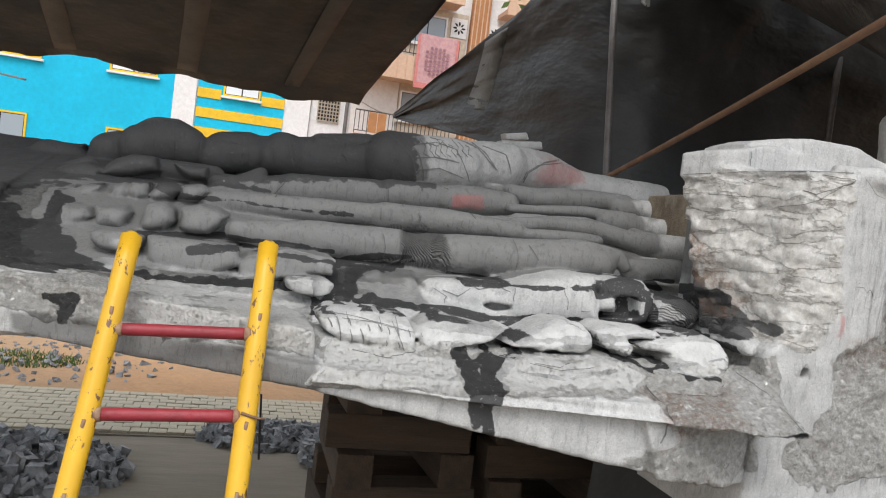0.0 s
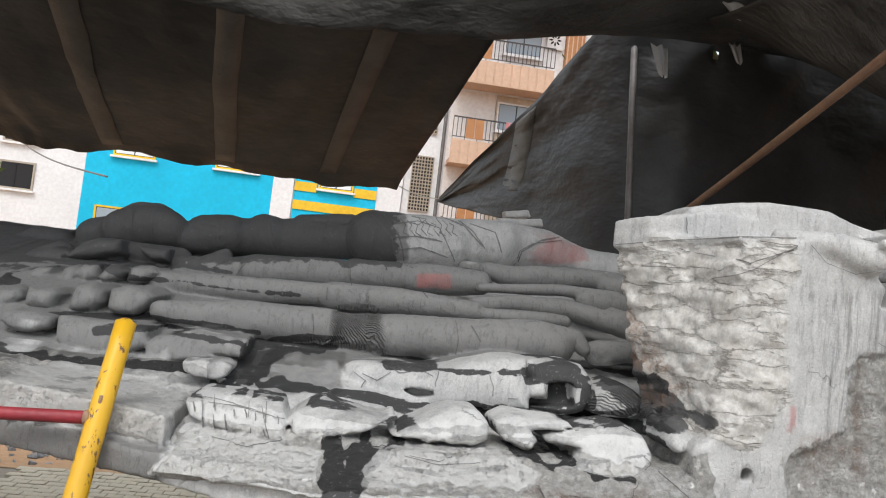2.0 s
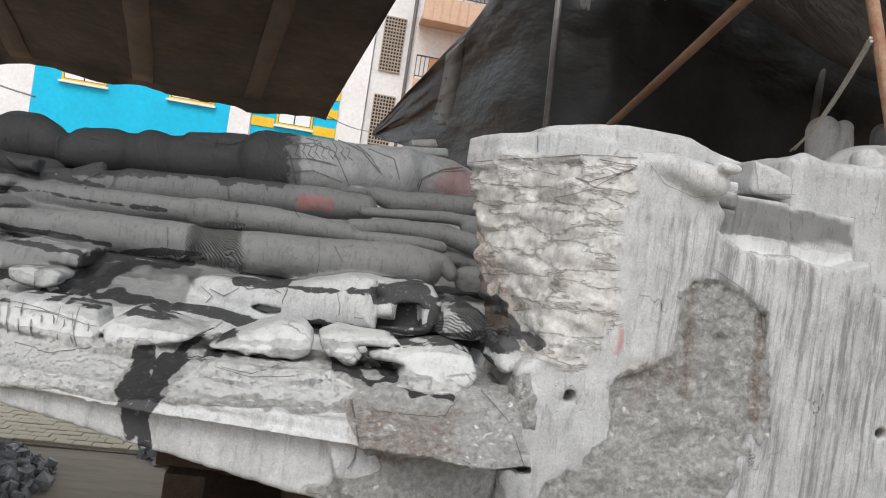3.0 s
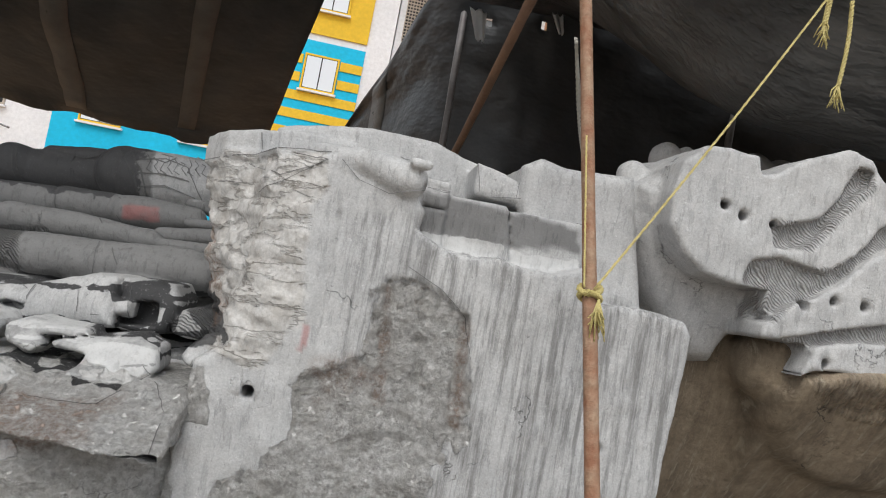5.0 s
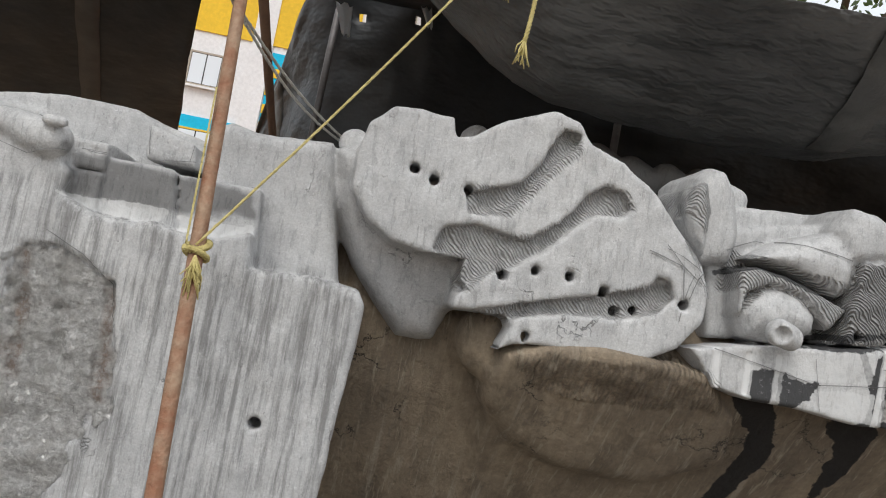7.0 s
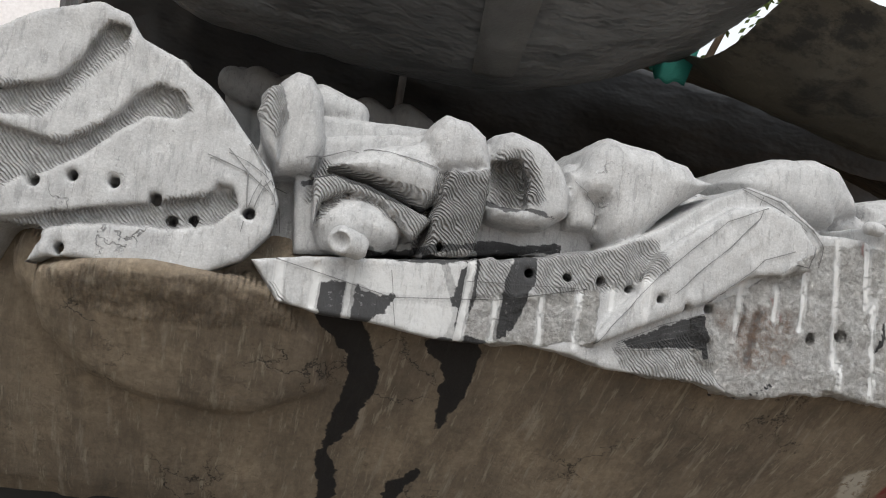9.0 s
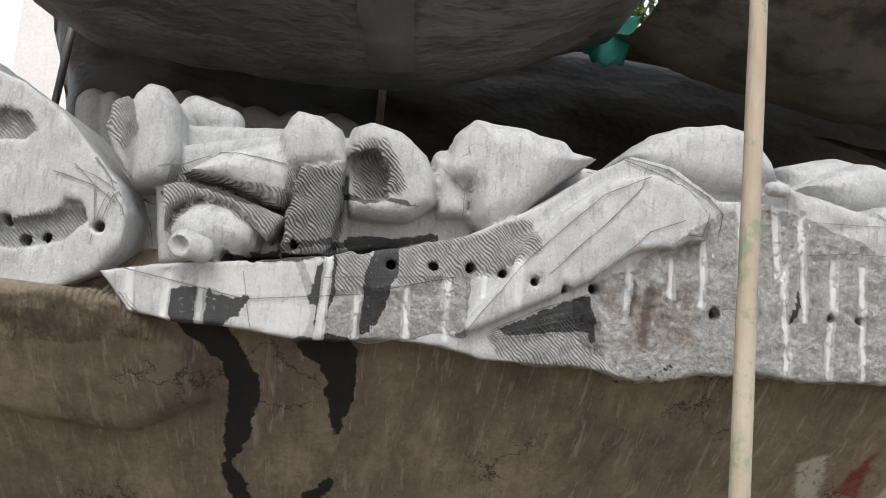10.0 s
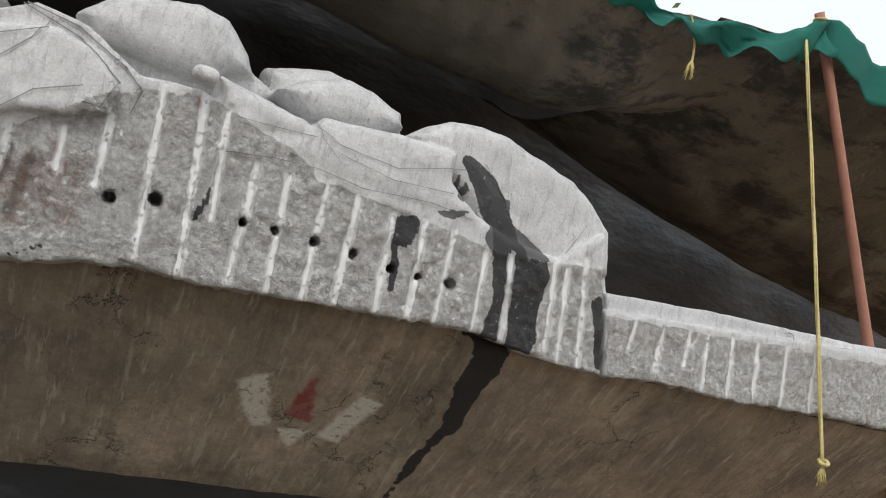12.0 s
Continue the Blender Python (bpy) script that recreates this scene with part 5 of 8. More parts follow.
prism([(2.02, 2.37), (2.20, 2.40), (2.23, 2.35), (2.03, 2.32)], 5.75, 5.87, 0.01, 0, 0.1, 0.01)
prism([(1.94, 2.29), (2.28, 2.33), (2.30, 2.27), (1.94, 2.23)], 5.60, 5.80, 0.02, 0, 0.1, 0.01)
tube([(-0.98, 4.97, 1.60, 0.075), (-0.86, 4.98, 1.65, 0.082)], 0.01)
tube([(-0.69, 4.87, 1.66, 0.067), (-0.52, 4.87, 1.70, 0.074)], 0.01)
tube([(-0.44, 4.97, 1.71, 0.069), (-0.13, 4.88, 1.70, 0.075)], 0.02)
tube([(-0.11, 4.81, 1.67, 0.061), (0.16, 4.77, 1.67, 0.074), (0.32, 4.79, 1.69, 0.091)], 0.02)
tube([(0.05, 4.77, 1.70, 0.054), (0.14, 4.80, 1.76, 0.041)], 0.01)
tube([(0.33, 4.74, 1.69, 0.094), (0.83, 4.69, 1.73, 0.090)], 0.015)
tube([(0.92, 4.67, 1.74, 0.090), (1.22, 4.64, 1.75, 0.090)], 0.01)
tube([(1.29, 4.59, 1.75, 0.086), (1.51, 4.59, 1.76, 0.090), (1.68, 4.57, 1.77, 0.074)], 0.015)
tube([(1.73, 4.70, 1.86, 0.049), (1.87, 4.67, 1.83, 0.069), (2.27, 4.67, 1.87, 0.070), (2.56, 4.66, 1.88, 0.056)], 0.02)
tube([(1.67, 4.48, 1.74, 0.030), (2.17, 4.44, 1.78, 0.037), (2.47, 4.40, 1.76, 0.050)], 0.015)
tube([(1.60, 4.79, 1.87, 0.035), (1.68, 4.74, 1.86, 0.042)], 0.01)
tube([(-0.12, 4.42, 1.56, 0.068), (0.05, 4.37, 1.57, 0.067), (0.36, 4.32, 1.58, 0.067), (0.78, 4.26, 1.60, 0.061)], 0.02)
tube([(0.82, 4.23, 1.60, 0.075), (1.22, 4.17, 1.61, 0.072), (1.58, 4.10, 1.60, 0.054)], 0.015)
tube([(1.60, 4.19, 1.64, 0.043), (1.85, 4.20, 1.67, 0.050), (2.11, 4.21, 1.67, 0.056), (2.40, 4.16, 1.62, 0.062)], 0.02)
tube([(1.61, 4.09, 1.59, 0.036), (1.95, 4.04, 1.60, 0.042), (2.07, 4.04, 1.60, 0.036)], 0.015)
tube([(2.37, 4.18, 1.68, 0.032), (2.50, 4.18, 1.65, 0.032)], 0.01)
tube([(0.02, 3.85, 1.44, 0.048), (0.14, 3.88, 1.43, 0.075), (0.46, 3.87, 1.44, 0.092), (0.82, 3.85, 1.44, 0.097)], 0.015)
tube([(0.84, 3.87, 1.43, 0.093), (1.09, 3.88, 1.44, 0.096)], 0.004)
tube([(1.10, 3.83, 1.44, 0.106), (1.46, 3.81, 1.46, 0.109)], 0.008)
tube([(1.48, 3.79, 1.46, 0.109), (1.77, 3.76, 1.48, 0.109), (1.94, 3.74, 1.48, 0.093)], 0.012)
tube([(1.59, 3.76, 1.53, 0.044), (1.84, 3.74, 1.56, 0.044), (2.04, 3.72, 1.53, 0.042), (2.08, 3.71, 1.48, 0.033)], 0.02)
tube([(2.18, 3.81, 1.47, 0.062), (2.47, 3.81, 1.49, 0.063)], 0.006)
lean([(0.357, 1.185), (0.413, 1.217), (0.584, 1.224), (0.709, 1.214), (0.738, 1.149), (0.731, 1.096), (0.601, 1.101), (0.440, 1.113), (0.388, 1.134)], (1.00, 2.800, 1.15), -0.16, 0.80, 0.22, 0.015, 0.030, 0.06, 0.008)
lean([(0.737, 1.167), (0.809, 1.221), (0.855, 1.241), (0.910, 1.223), (1.056, 1.203), (1.139, 1.221), (1.025, 1.151), (0.950, 1.129), (0.838, 1.099), (0.763, 1.101)], (1.00, 2.800, 1.15), -0.16, 0.80, 0.22, 0.015, 0.030, 0.06, 0.008)
lean([(1.086, 1.143), (1.160, 1.184), (1.255, 1.234), (1.334, 1.262), (1.417, 1.256), (1.455, 1.220), (1.445, 1.174), (1.402, 1.152), (1.304, 1.146), (1.204, 1.146)], (1.00, 2.800, 1.15), -0.16, 0.80, 0.22, 0.015, 0.030, 0.06, 0.008)
lean([(1.475, 1.231), (1.540, 1.263), (1.622, 1.257), (1.744, 1.261), (1.760, 1.241), (1.702, 1.226), (1.601, 1.218), (1.625, 1.185), (1.601, 1.156), (1.521, 1.170), (1.486, 1.193)], (1.00, 2.800, 1.15), -0.16, 0.80, 0.22, 0.015, 0.030, 0.06, 0.008)
lean([(1.645, 1.205), (1.723, 1.224), (1.826, 1.252), (1.930, 1.273), (2.008, 1.245), (2.024, 1.176), (1.996, 1.142), (1.894, 1.114), (1.816, 1.106), (1.754, 1.121), (1.777, 1.180), (1.721, 1.185), (1.661, 1.185)], (1.00, 2.800, 1.15), -0.16, 0.80, 0.22, 0.015, 0.030, 0.06, 0.008)
lean([(2.104, 1.274), (2.171, 1.309), (2.208, 1.285), (2.198, 1.230), (2.122, 1.195), (2.087, 1.227)], (1.00, 2.800, 1.15), -0.16, 0.80, 0.22, 0.015, 0.030, 0.06, 0.008)
lean([(1.035, 1.112), (1.150, 1.116), (1.303, 1.121), (1.533, 1.148), (1.611, 1.125), (1.708, 1.109), (1.613, 1.086), (1.422, 1.082), (1.232, 1.073), (1.080, 1.068)], (1.00, 2.700, 1.08), -0.16, 0.50, 0.25, 0.015, 0.020, 0.05, 0.008)
lean([(0.857, 0.988), (0.889, 1.069), (0.975, 1.123), (1.073, 1.116), (1.082, 1.056), (0.997, 0.995)], (1.00, 2.700, 1.08), -0.16, 0.50, 0.25, 0.020, 0.020, 0.05, 0.008)
lean([(0.915, 1.295), (0.958, 1.326), (1.109, 1.340), (1.308, 1.339), (1.449, 1.388), (1.588, 1.425), (1.688, 1.434), (1.717, 1.223), (1.562, 1.199), (1.468, 1.203), (1.328, 1.169), (1.205, 1.172), (0.978, 1.184), (0.930, 1.227)], (1.30, 3.400, 1.25), -0.41, 0.20, 0.40, 0.020, 0.060, 0.12, 0.008)
cut_lean([(1.185, 1.232), (1.220, 1.250), (1.324, 1.246), (1.311, 1.227), (1.249, 1.213)], (1.30, 3.400, 1.25), -0.41, 0.20, 0.05, 0.004, 0.000, 0.10, 0.000)
lean([(1.686, 1.427), (1.824, 1.439), (1.916, 1.440), (1.965, 1.376), (1.959, 1.300), (1.929, 1.240), (1.841, 1.217), (1.718, 1.219)], (1.30, 3.430, 1.25), -0.41, 0.20, 0.40, 0.030, 0.040, 0.08, 0.008)
cut_lean([(1.781, 1.349), (1.880, 1.364), (1.887, 1.261), (1.725, 1.246), (1.719, 1.264), (1.782, 1.280)], (1.30, 3.430, 1.25), -0.41, 0.20, 0.06, 0.006, 0.000, 0.10, 0.000)
lean([(1.689, 1.342), (1.766, 1.348), (1.770, 1.293), (1.703, 1.278)], (1.30, 3.370, 1.25), -0.41, 0.20, 0.20, 0.015, 0.020, 0.04, 0.008)
lean([(1.943, 1.298), (1.978, 1.350), (2.075, 1.392), (2.142, 1.356), (2.171, 1.301), (2.115, 1.246), (2.018, 1.240), (1.942, 1.251)], (1.30, 3.430, 1.25), -0.41, 0.20, 0.30, 0.020, 0.050, 0.06, 0.008)
lean([(2.227, 1.392), (2.300, 1.426), (2.334, 1.362), (2.316, 1.292), (2.242, 1.291)], (1.30, 3.430, 1.25), -0.41, 0.20, 0.30, 0.020, 0.040, 0.05, 0.008)
lean([(0.472, 1.209), (0.537, 1.312), (0.641, 1.331), (0.893, 1.316), (0.929, 1.195), (0.720, 1.179), (0.538, 1.167)], (0.80, 3.620, 1.30), -0.30, 0.30, 0.35, 0.020, 0.030, 0.08, 0.008)
lean([(0.050, 1.300), (0.086, 1.345), (0.270, 1.392), (0.484, 1.369), (0.480, 1.294), (0.367, 1.293), (0.095, 1.222), (0.067, 1.254)], (0.45, 3.480, 1.33), -0.15, 0.40, 0.45, 0.020, 0.020, 0.05, 0.008)
lean([(0.252, 1.279), (0.427, 1.286), (0.461, 1.272), (0.443, 1.232), (0.402, 1.214), (0.311, 1.219), (0.267, 1.236)], (0.42, 3.280, 1.23), -0.10, 0.40, 0.40, 0.012, 0.010, 0.04, 0.008)
lean([(-0.596, 1.336), (-0.592, 1.382), (-0.475, 1.386), (-0.373, 1.373), (-0.376, 1.327), (-0.461, 1.297), (-0.556, 1.306)], (-0.40, 3.600, 1.35), -0.10, 0.30, 0.45, 0.025, 0.030, 0.06, 0.008)
lean([(-0.340, 1.281), (-0.350, 1.380), (-0.185, 1.380), (0.042, 1.375), (0.067, 1.296), (-0.069, 1.243), (-0.215, 1.245), (-0.313, 1.259)], (-0.40, 3.600, 1.35), -0.10, 0.30, 0.45, 0.025, 0.030, 0.06, 0.008)
lean([(-0.425, 1.397), (-0.408, 1.510), (-0.332, 1.534), (-0.274, 1.499), (-0.263, 1.444), (-0.312, 1.396), (-0.376, 1.386)], (-0.40, 3.950, 1.45), -0.10, 0.30, 0.40, 0.030, 0.060, 0.07, 0.008)
lean([(-0.244, 1.418), (-0.250, 1.516), (-0.159, 1.542), (-0.072, 1.539), (-0.012, 1.503), (-0.051, 1.442), (-0.113, 1.395), (-0.206, 1.395)], (-0.40, 3.950, 1.45), -0.10, 0.30, 0.40, 0.030, 0.060, 0.07, 0.008)
lean([(-0.629, 1.380), (-0.636, 1.473), (-0.510, 1.489), (-0.476, 1.459), (-0.506, 1.384)], (-0.40, 3.950, 1.45), -0.10, 0.30, 0.40, 0.030, 0.060, 0.07, 0.008)
lean([(-0.819, 1.398), (-0.790, 1.475), (-0.674, 1.468), (-0.641, 1.425), (-0.730, 1.346), (-0.793, 1.349)], (-0.40, 3.950, 1.45), -0.10, 0.30, 0.40, 0.030, 0.060, 0.07, 0.008)
lean([(-0.873, 1.516), (-0.776, 1.572), (-0.677, 1.594), (-0.681, 1.547), (-0.747, 1.484), (-0.800, 1.468)], (-0.40, 4.380, 1.55), -0.10, 0.30, 0.40, 0.030, 0.060, 0.07, 0.008)
lean([(-0.657, 1.507), (-0.635, 1.584), (-0.567, 1.612), (-0.538, 1.551), (-0.577, 1.487)], (-0.40, 4.380, 1.55), -0.10, 0.30, 0.40, 0.030, 0.060, 0.07, 0.008)
lean([(-0.570, 1.556), (-0.539, 1.616), (-0.450, 1.627), (-0.441, 1.544), (-0.508, 1.508)], (-0.40, 4.380, 1.55), -0.10, 0.30, 0.40, 0.030, 0.060, 0.07, 0.008)
lean([(-0.450, 1.546), (-0.409, 1.624), (-0.337, 1.639), (-0.271, 1.607), (-0.311, 1.555), (-0.409, 1.524)], (-0.40, 4.380, 1.55), -0.10, 0.30, 0.40, 0.030, 0.060, 0.07, 0.008)
lean([(-0.298, 1.547), (-0.277, 1.632), (-0.174, 1.645), (-0.119, 1.615), (-0.192, 1.552), (-0.264, 1.536)], (-0.40, 4.380, 1.55), -0.10, 0.30, 0.40, 0.030, 0.060, 0.07, 0.008)
lean([(-0.769, 1.637), (-0.687, 1.743), (-0.599, 1.783), (-0.467, 1.784), (-0.441, 1.696), (-0.580, 1.656), (-0.731, 1.626)], (-0.40, 4.750, 1.70), -0.10, 0.30, 0.40, 0.030, 0.060, 0.08, 0.008)
lean([(-1.008, 1.523), (-0.980, 1.658), (-0.835, 1.702), (-0.732, 1.676), (-0.760, 1.619), (-0.868, 1.535), (-0.983, 1.503)], (-0.40, 4.750, 1.70), -0.10, 0.30, 0.40, 0.030, 0.060, 0.08, 0.008)
lean([(-0.374, 1.760), (-0.294, 1.760), (-0.165, 1.761), (-0.164, 1.679), (-0.266, 1.672), (-0.328, 1.704)], (-0.40, 4.750, 1.70), -0.10, 0.30, 0.40, 0.030, 0.060, 0.08, 0.008)
lean([(-1.311, 1.658), (-1.325, 1.750), (-1.198, 1.818), (-1.074, 1.805), (-1.037, 1.715), (-1.163, 1.584), (-1.288, 1.511)], (-0.80, 5.500, 1.90), -0.10, 0.20, 0.50, 0.040, 0.080, 0.10, 0.008)
lean([(-1.048, 1.694), (-1.037, 1.791), (-0.991, 1.836), (-0.974, 1.712)], (-0.80, 5.500, 1.90), -0.10, 0.20, 0.50, 0.040, 0.080, 0.10, 0.008)
lean([(-0.979, 1.704), (-0.957, 1.841), (-0.862, 1.921), (-0.772, 1.918), (-0.771, 1.829), (-0.869, 1.719)], (-0.80, 5.500, 1.90), -0.10, 0.20, 0.50, 0.040, 0.080, 0.10, 0.008)
tube([(2.44, 4.16, 1.62, 0.075), (3.0, 4.1, 1.62, 0.08)], 0.01)
tube([(2.4, 3.81, 1.48, 0.07), (2.85, 3.78, 1.48, 0.07)], 0.01)
tube([(2.5, 4.63, 1.84, 0.075), (3.2, 4.6, 1.84, 0.08)], 0.01)
tube([(2.3, 4.42, 1.73, 0.07), (3.1, 4.4, 1.72, 0.08)], 0.01)
tube([(2.6, 5.56, 2.03, 0.11), (3.3, 5.5, 2.0, 0.12)], 0.02)
mass([(3.5, 1.0), (3.8, 1.34), (4.2, 1.48), (4.7, 1.62), (5.2, 1.72), (6.1, 1.85), (6.1, 0.95), (3.5, 0.95)], 2.28, 3.3)
# </left>
LEFT, LEFT_LINES = nets(F), scoring(F)

# ---- the carved stone: middle block and the long frieze ----
F = Field((1.5, 2.36, 0.45), (11.4, 3.95, 2.75), 0.0115)
# <right>
prism([(2.22, 2.13), (2.26, 2.15), (2.58, 2.21), (2.85, 2.20), (2.96, 2.17), (3.16, 2.13), (3.20, 1.93), (3.35, 1.11), (2.40, 0.92), (2.34, 1.87), (2.22, 2.0)], 3.00, 3.34, 0.02, 0, 0.1, 0.01)
prism([(2.42, 2.12), (2.58, 2.20), (2.85, 2.19), (3.16, 2.12), (3.35, 1.11), (2.42, 0.92)], 3.30, 3.70, 0.02)
# the broken flank: uneven beds, one on another, that turn from the front towards the limbs
rng = random.Random(12)
z, k = 1.16, 0
while z < 2.0:
    top = min(z + rng.uniform(0.028, 0.075), 2.0)
    u = (z - 1.16) / 0.84
    plan = [(2.14 - 0.19 * u, 3.03 + 0.06 * u), (2.17 - 0.11 * u, 2.87 + 0.08 * u), (2.20 - 0.02 * u, 2.74 + 0.14 * u), (2.215 + 0.07 * u, 2.63 + 0.0 * u), (2.30 + 0.08 * u, 2.565 + 0.03 * u)]
    plan = [(x + rng.uniform(-0.013, 0.016), y + rng.uniform(-0.013, 0.016)) for x, y in plan]
    tilt = rng.uniform(-0.03, 0.02)
    bed(plan + [(2.9, 2.66), (2.9, 3.7), (2.72, 3.7)], [(1.9, z - 0.01 - tilt), (2.4, z - 0.01 + tilt)], [(1.9, top + 0.006 - tilt), (2.4, top + 0.006 + tilt)], 0.012, 0.004)
    z, k = top, k + 1
bed([(1.95, 3.09), (2.05, 2.955), (2.17, 2.905), (2.23, 2.95), (2.6, 3.0), (2.9, 3.7), (2.7, 3.7)], [(1.9, 1.94), (2.4, 1.95)], [(1.9, 2.045), (2.17, 2.095), (2.3, 2.13)], 0.012, 0.004)
prism([(2.38, 1.86), (2.42, 1.99), (2.50, 2.03), (2.68, 2.04), (2.82, 1.87), (2.80, 1.80), (2.92, 1.75), (3.04, 1.75), (3.11, 1.77), (3.17, 1.75), (3.31, 1.75), (3.43, 1.79), (3.45, 1.67), (3.65, 1.68), (3.82, 1.66), (3.85, 1.61), (3.85, 1.47), (3.81, 0.90), (3.75, 0.50), (2.10, 0.28), (2.13, 0.94), (2.15, 1.24), (2.35, 1.39)], 2.58, 3.38, 0.025, 0, 0.1, 0.01)
tube([(2.42, 2.65, 2.02, 0.027), (2.60, 2.60, 2.00, 0.053), (2.74, 2.59, 1.97, 0.067)], 0.015)
tube([(2.74, 2.52, 2.02, 0.019), (2.79, 2.52, 2.02, 0.019)], 0.006)
prism([(2.80, 1.96), (3.12, 1.96), (3.17, 1.74), (3.04, 1.72), (2.83, 1.76)], 2.68, 3.08, 0.015, 0, 0.1, 0.01)
prism([(3.13, 1.95), (3.42, 1.95), (3.45, 1.72), (3.33, 1.69), (3.17, 1.75)], 2.70, 3.10, 0.015, 0, 0.1, 0.01)
prism([(2.99, 2.11), (3.16, 2.07), (3.18, 1.98), (3.00, 1.99)], 2.74, 3.34, 0.015, 0, 0.1, 0.01)
prism([(3.17, 2.01), (3.18, 2.15), (3.25, 2.19), (3.36, 2.17), (3.63, 2.19), (3.75, 1.66), (3.27, 1.62)], 2.80, 3.40, 0.05, 0, 0.1, 0.01)
tube([(3.70, 3.06, 2.25, 0.060), (3.77, 3.06, 2.21, 0.060)], 0.02)
cut_prism([(2.70, 1.57), (2.74, 1.62), (2.83, 1.63), (2.93, 1.60), (3.03, 1.54), (3.07, 1.33), (3.09, 1.16), (3.02, 1.02), (2.78, 0.94), (2.51, 1.05), (2.50, 1.23), (2.70, 1.34)], 2.56, 2.60, 0.01, 0, 0.1, 0.01)
groove(2.736, 1.600, 2.771, 1.198, 2.60, 0.018, False)
groove(2.858, 1.564, 2.904, 1.201, 2.60, 0.018, False)
groove(3.019, 1.535, 3.034, 1.145, 2.60, 0.018, False)
hole(3.565, 2.58, 1.156, 0.02, 0.12)
hole(2.337, 2.58, 1.160, 0.02, 0.12)
tube([(4.01, 2.96, 2.13, 0.214), (3.94, 3.35, 2.14, 0.251)], 0.02)
prism([(3.736, 2.019), (3.727, 2.141), (3.751, 2.261), (3.829, 2.341), (3.921, 2.350), (4.053, 2.346), (4.070, 2.276), (4.131, 2.293), (4.244, 2.372), (4.416, 2.439), (4.517, 2.423), (4.573, 2.349), (4.713, 2.302), (4.838, 2.219), (4.945, 2.110), (5.066, 1.982), (5.111, 1.883), (5.099, 1.775), (5.018, 1.655), (4.896, 1.592), (4.727, 1.563), (4.510, 1.583), (4.406, 1.573), (4.349, 1.539), (4.386, 1.627), (4.369, 1.665), (4.161, 1.659), (4.189, 1.849), (4.015, 1.837), (3.899, 1.856), (3.805, 1.920)], 2.66, 3.36, 0.015, 0, 0.1, 0.01)
lean([(3.744, 2.229), (3.637, 2.176), (3.660, 1.962), (3.777, 1.759), (3.908, 1.608), (4.008, 1.513), (4.151, 1.521), (4.283, 1.881), (4.041, 1.922)], (4.00, 2.900, 1.95), 0.00, -0.25, 0.45, 0.070, 0.060, 0.10, 0.030)
cut_prism([(4.137, 2.079), (4.227, 2.107), (4.326, 2.148), (4.397, 2.237), (4.435, 2.330), (4.459, 2.379), (4.526, 2.371), (4.524, 2.317), (4.447, 2.258), (4.388, 2.161), (4.301, 2.048), (4.225, 2.002), (4.160, 2.010)], 2.60, 2.70, 0.005, 0, 0.1, 0.01)
cut_prism([(4.089, 1.944), (4.188, 1.974), (4.252, 1.965), (4.382, 1.948), (4.479, 2.009), (4.550, 2.097), (4.584, 2.157), (4.653, 2.199), (4.720, 2.195), (4.762, 2.139), (4.735, 2.101), (4.638, 2.093), (4.543, 2.011), (4.453, 1.910), (4.339, 1.836), (4.261, 1.801), (4.152, 1.708), (4.191, 1.839), (4.053, 1.854), (4.072, 1.920)], 2.60, 2.70, 0.005, 0, 0.1, 0.01)
cut_prism([(4.174, 1.645), (4.362, 1.705), (4.667, 1.792), (4.876, 1.851), (4.900, 1.909), (4.957, 1.898), (4.978, 1.838), (4.911, 1.773), (4.786, 1.729), (4.573, 1.712), (4.409, 1.673), (4.335, 1.618), (4.287, 1.651)], 2.60, 2.70, 0.005, 0, 0.1, 0.01)
hole(3.942, 2.66, 2.123, 0.02, 0.12)
hole(4.016, 2.66, 2.096, 0.02, 0.12)
hole(4.149, 2.66, 2.084, 0.02, 0.12)
hole(4.183, 2.66, 1.730, 0.02, 0.12)
hole(4.323, 2.66, 1.804, 0.02, 0.12)
hole(4.441, 2.66, 1.841, 0.02, 0.12)
hole(4.571, 2.66, 1.844, 0.02, 0.12)
hole(4.708, 2.66, 1.811, 0.02, 0.12)
hole(4.442, 2.66, 1.599, 0.02, 0.12)
hole(5.021, 2.66, 1.818, 0.02, 0.12)
hole(4.769, 2.66, 1.746, 0.02, 0.12)
hole(4.840, 2.66, 1.759, 0.02, 0.12)
prism([(5.05, 1.67), (5.22, 1.71), (5.79, 1.79), (6.07, 1.85), (6.31, 1.92), (6.53, 2.04), (6.76, 2.21), (6.89, 2.28), (7.06, 2.25), (7.24, 2.15), (7.44, 2.16), (7.71, 2.08), (7.88, 2.01), (7.94, 1.51), (7.73, 1.51), (7.53, 1.51), (7.28, 1.50), (6.96, 1.44), (6.82, 1.48), (6.38, 1.48), (6.24, 1.51), (6.08, 1.52), (5.76, 1.49), (5.47, 1.52), (5.29, 1.52), (5.16, 1.54)], 2.62, 3.52, 0.015, 0, 0.1, 0.01)
prism([(5.07, 1.99), (5.03, 2.25), (5.04, 2.34), (5.09, 2.39), (5.15, 2.38), (5.20, 2.31), (5.24, 2.12), (5.22, 2.01)], 2.78, 3.18, 0.04, 0.06, 0.07, 0.01)
tube([(5.20, 3.07, 2.37, 0.066), (5.34, 3.06, 2.33, 0.062)], 0.02)
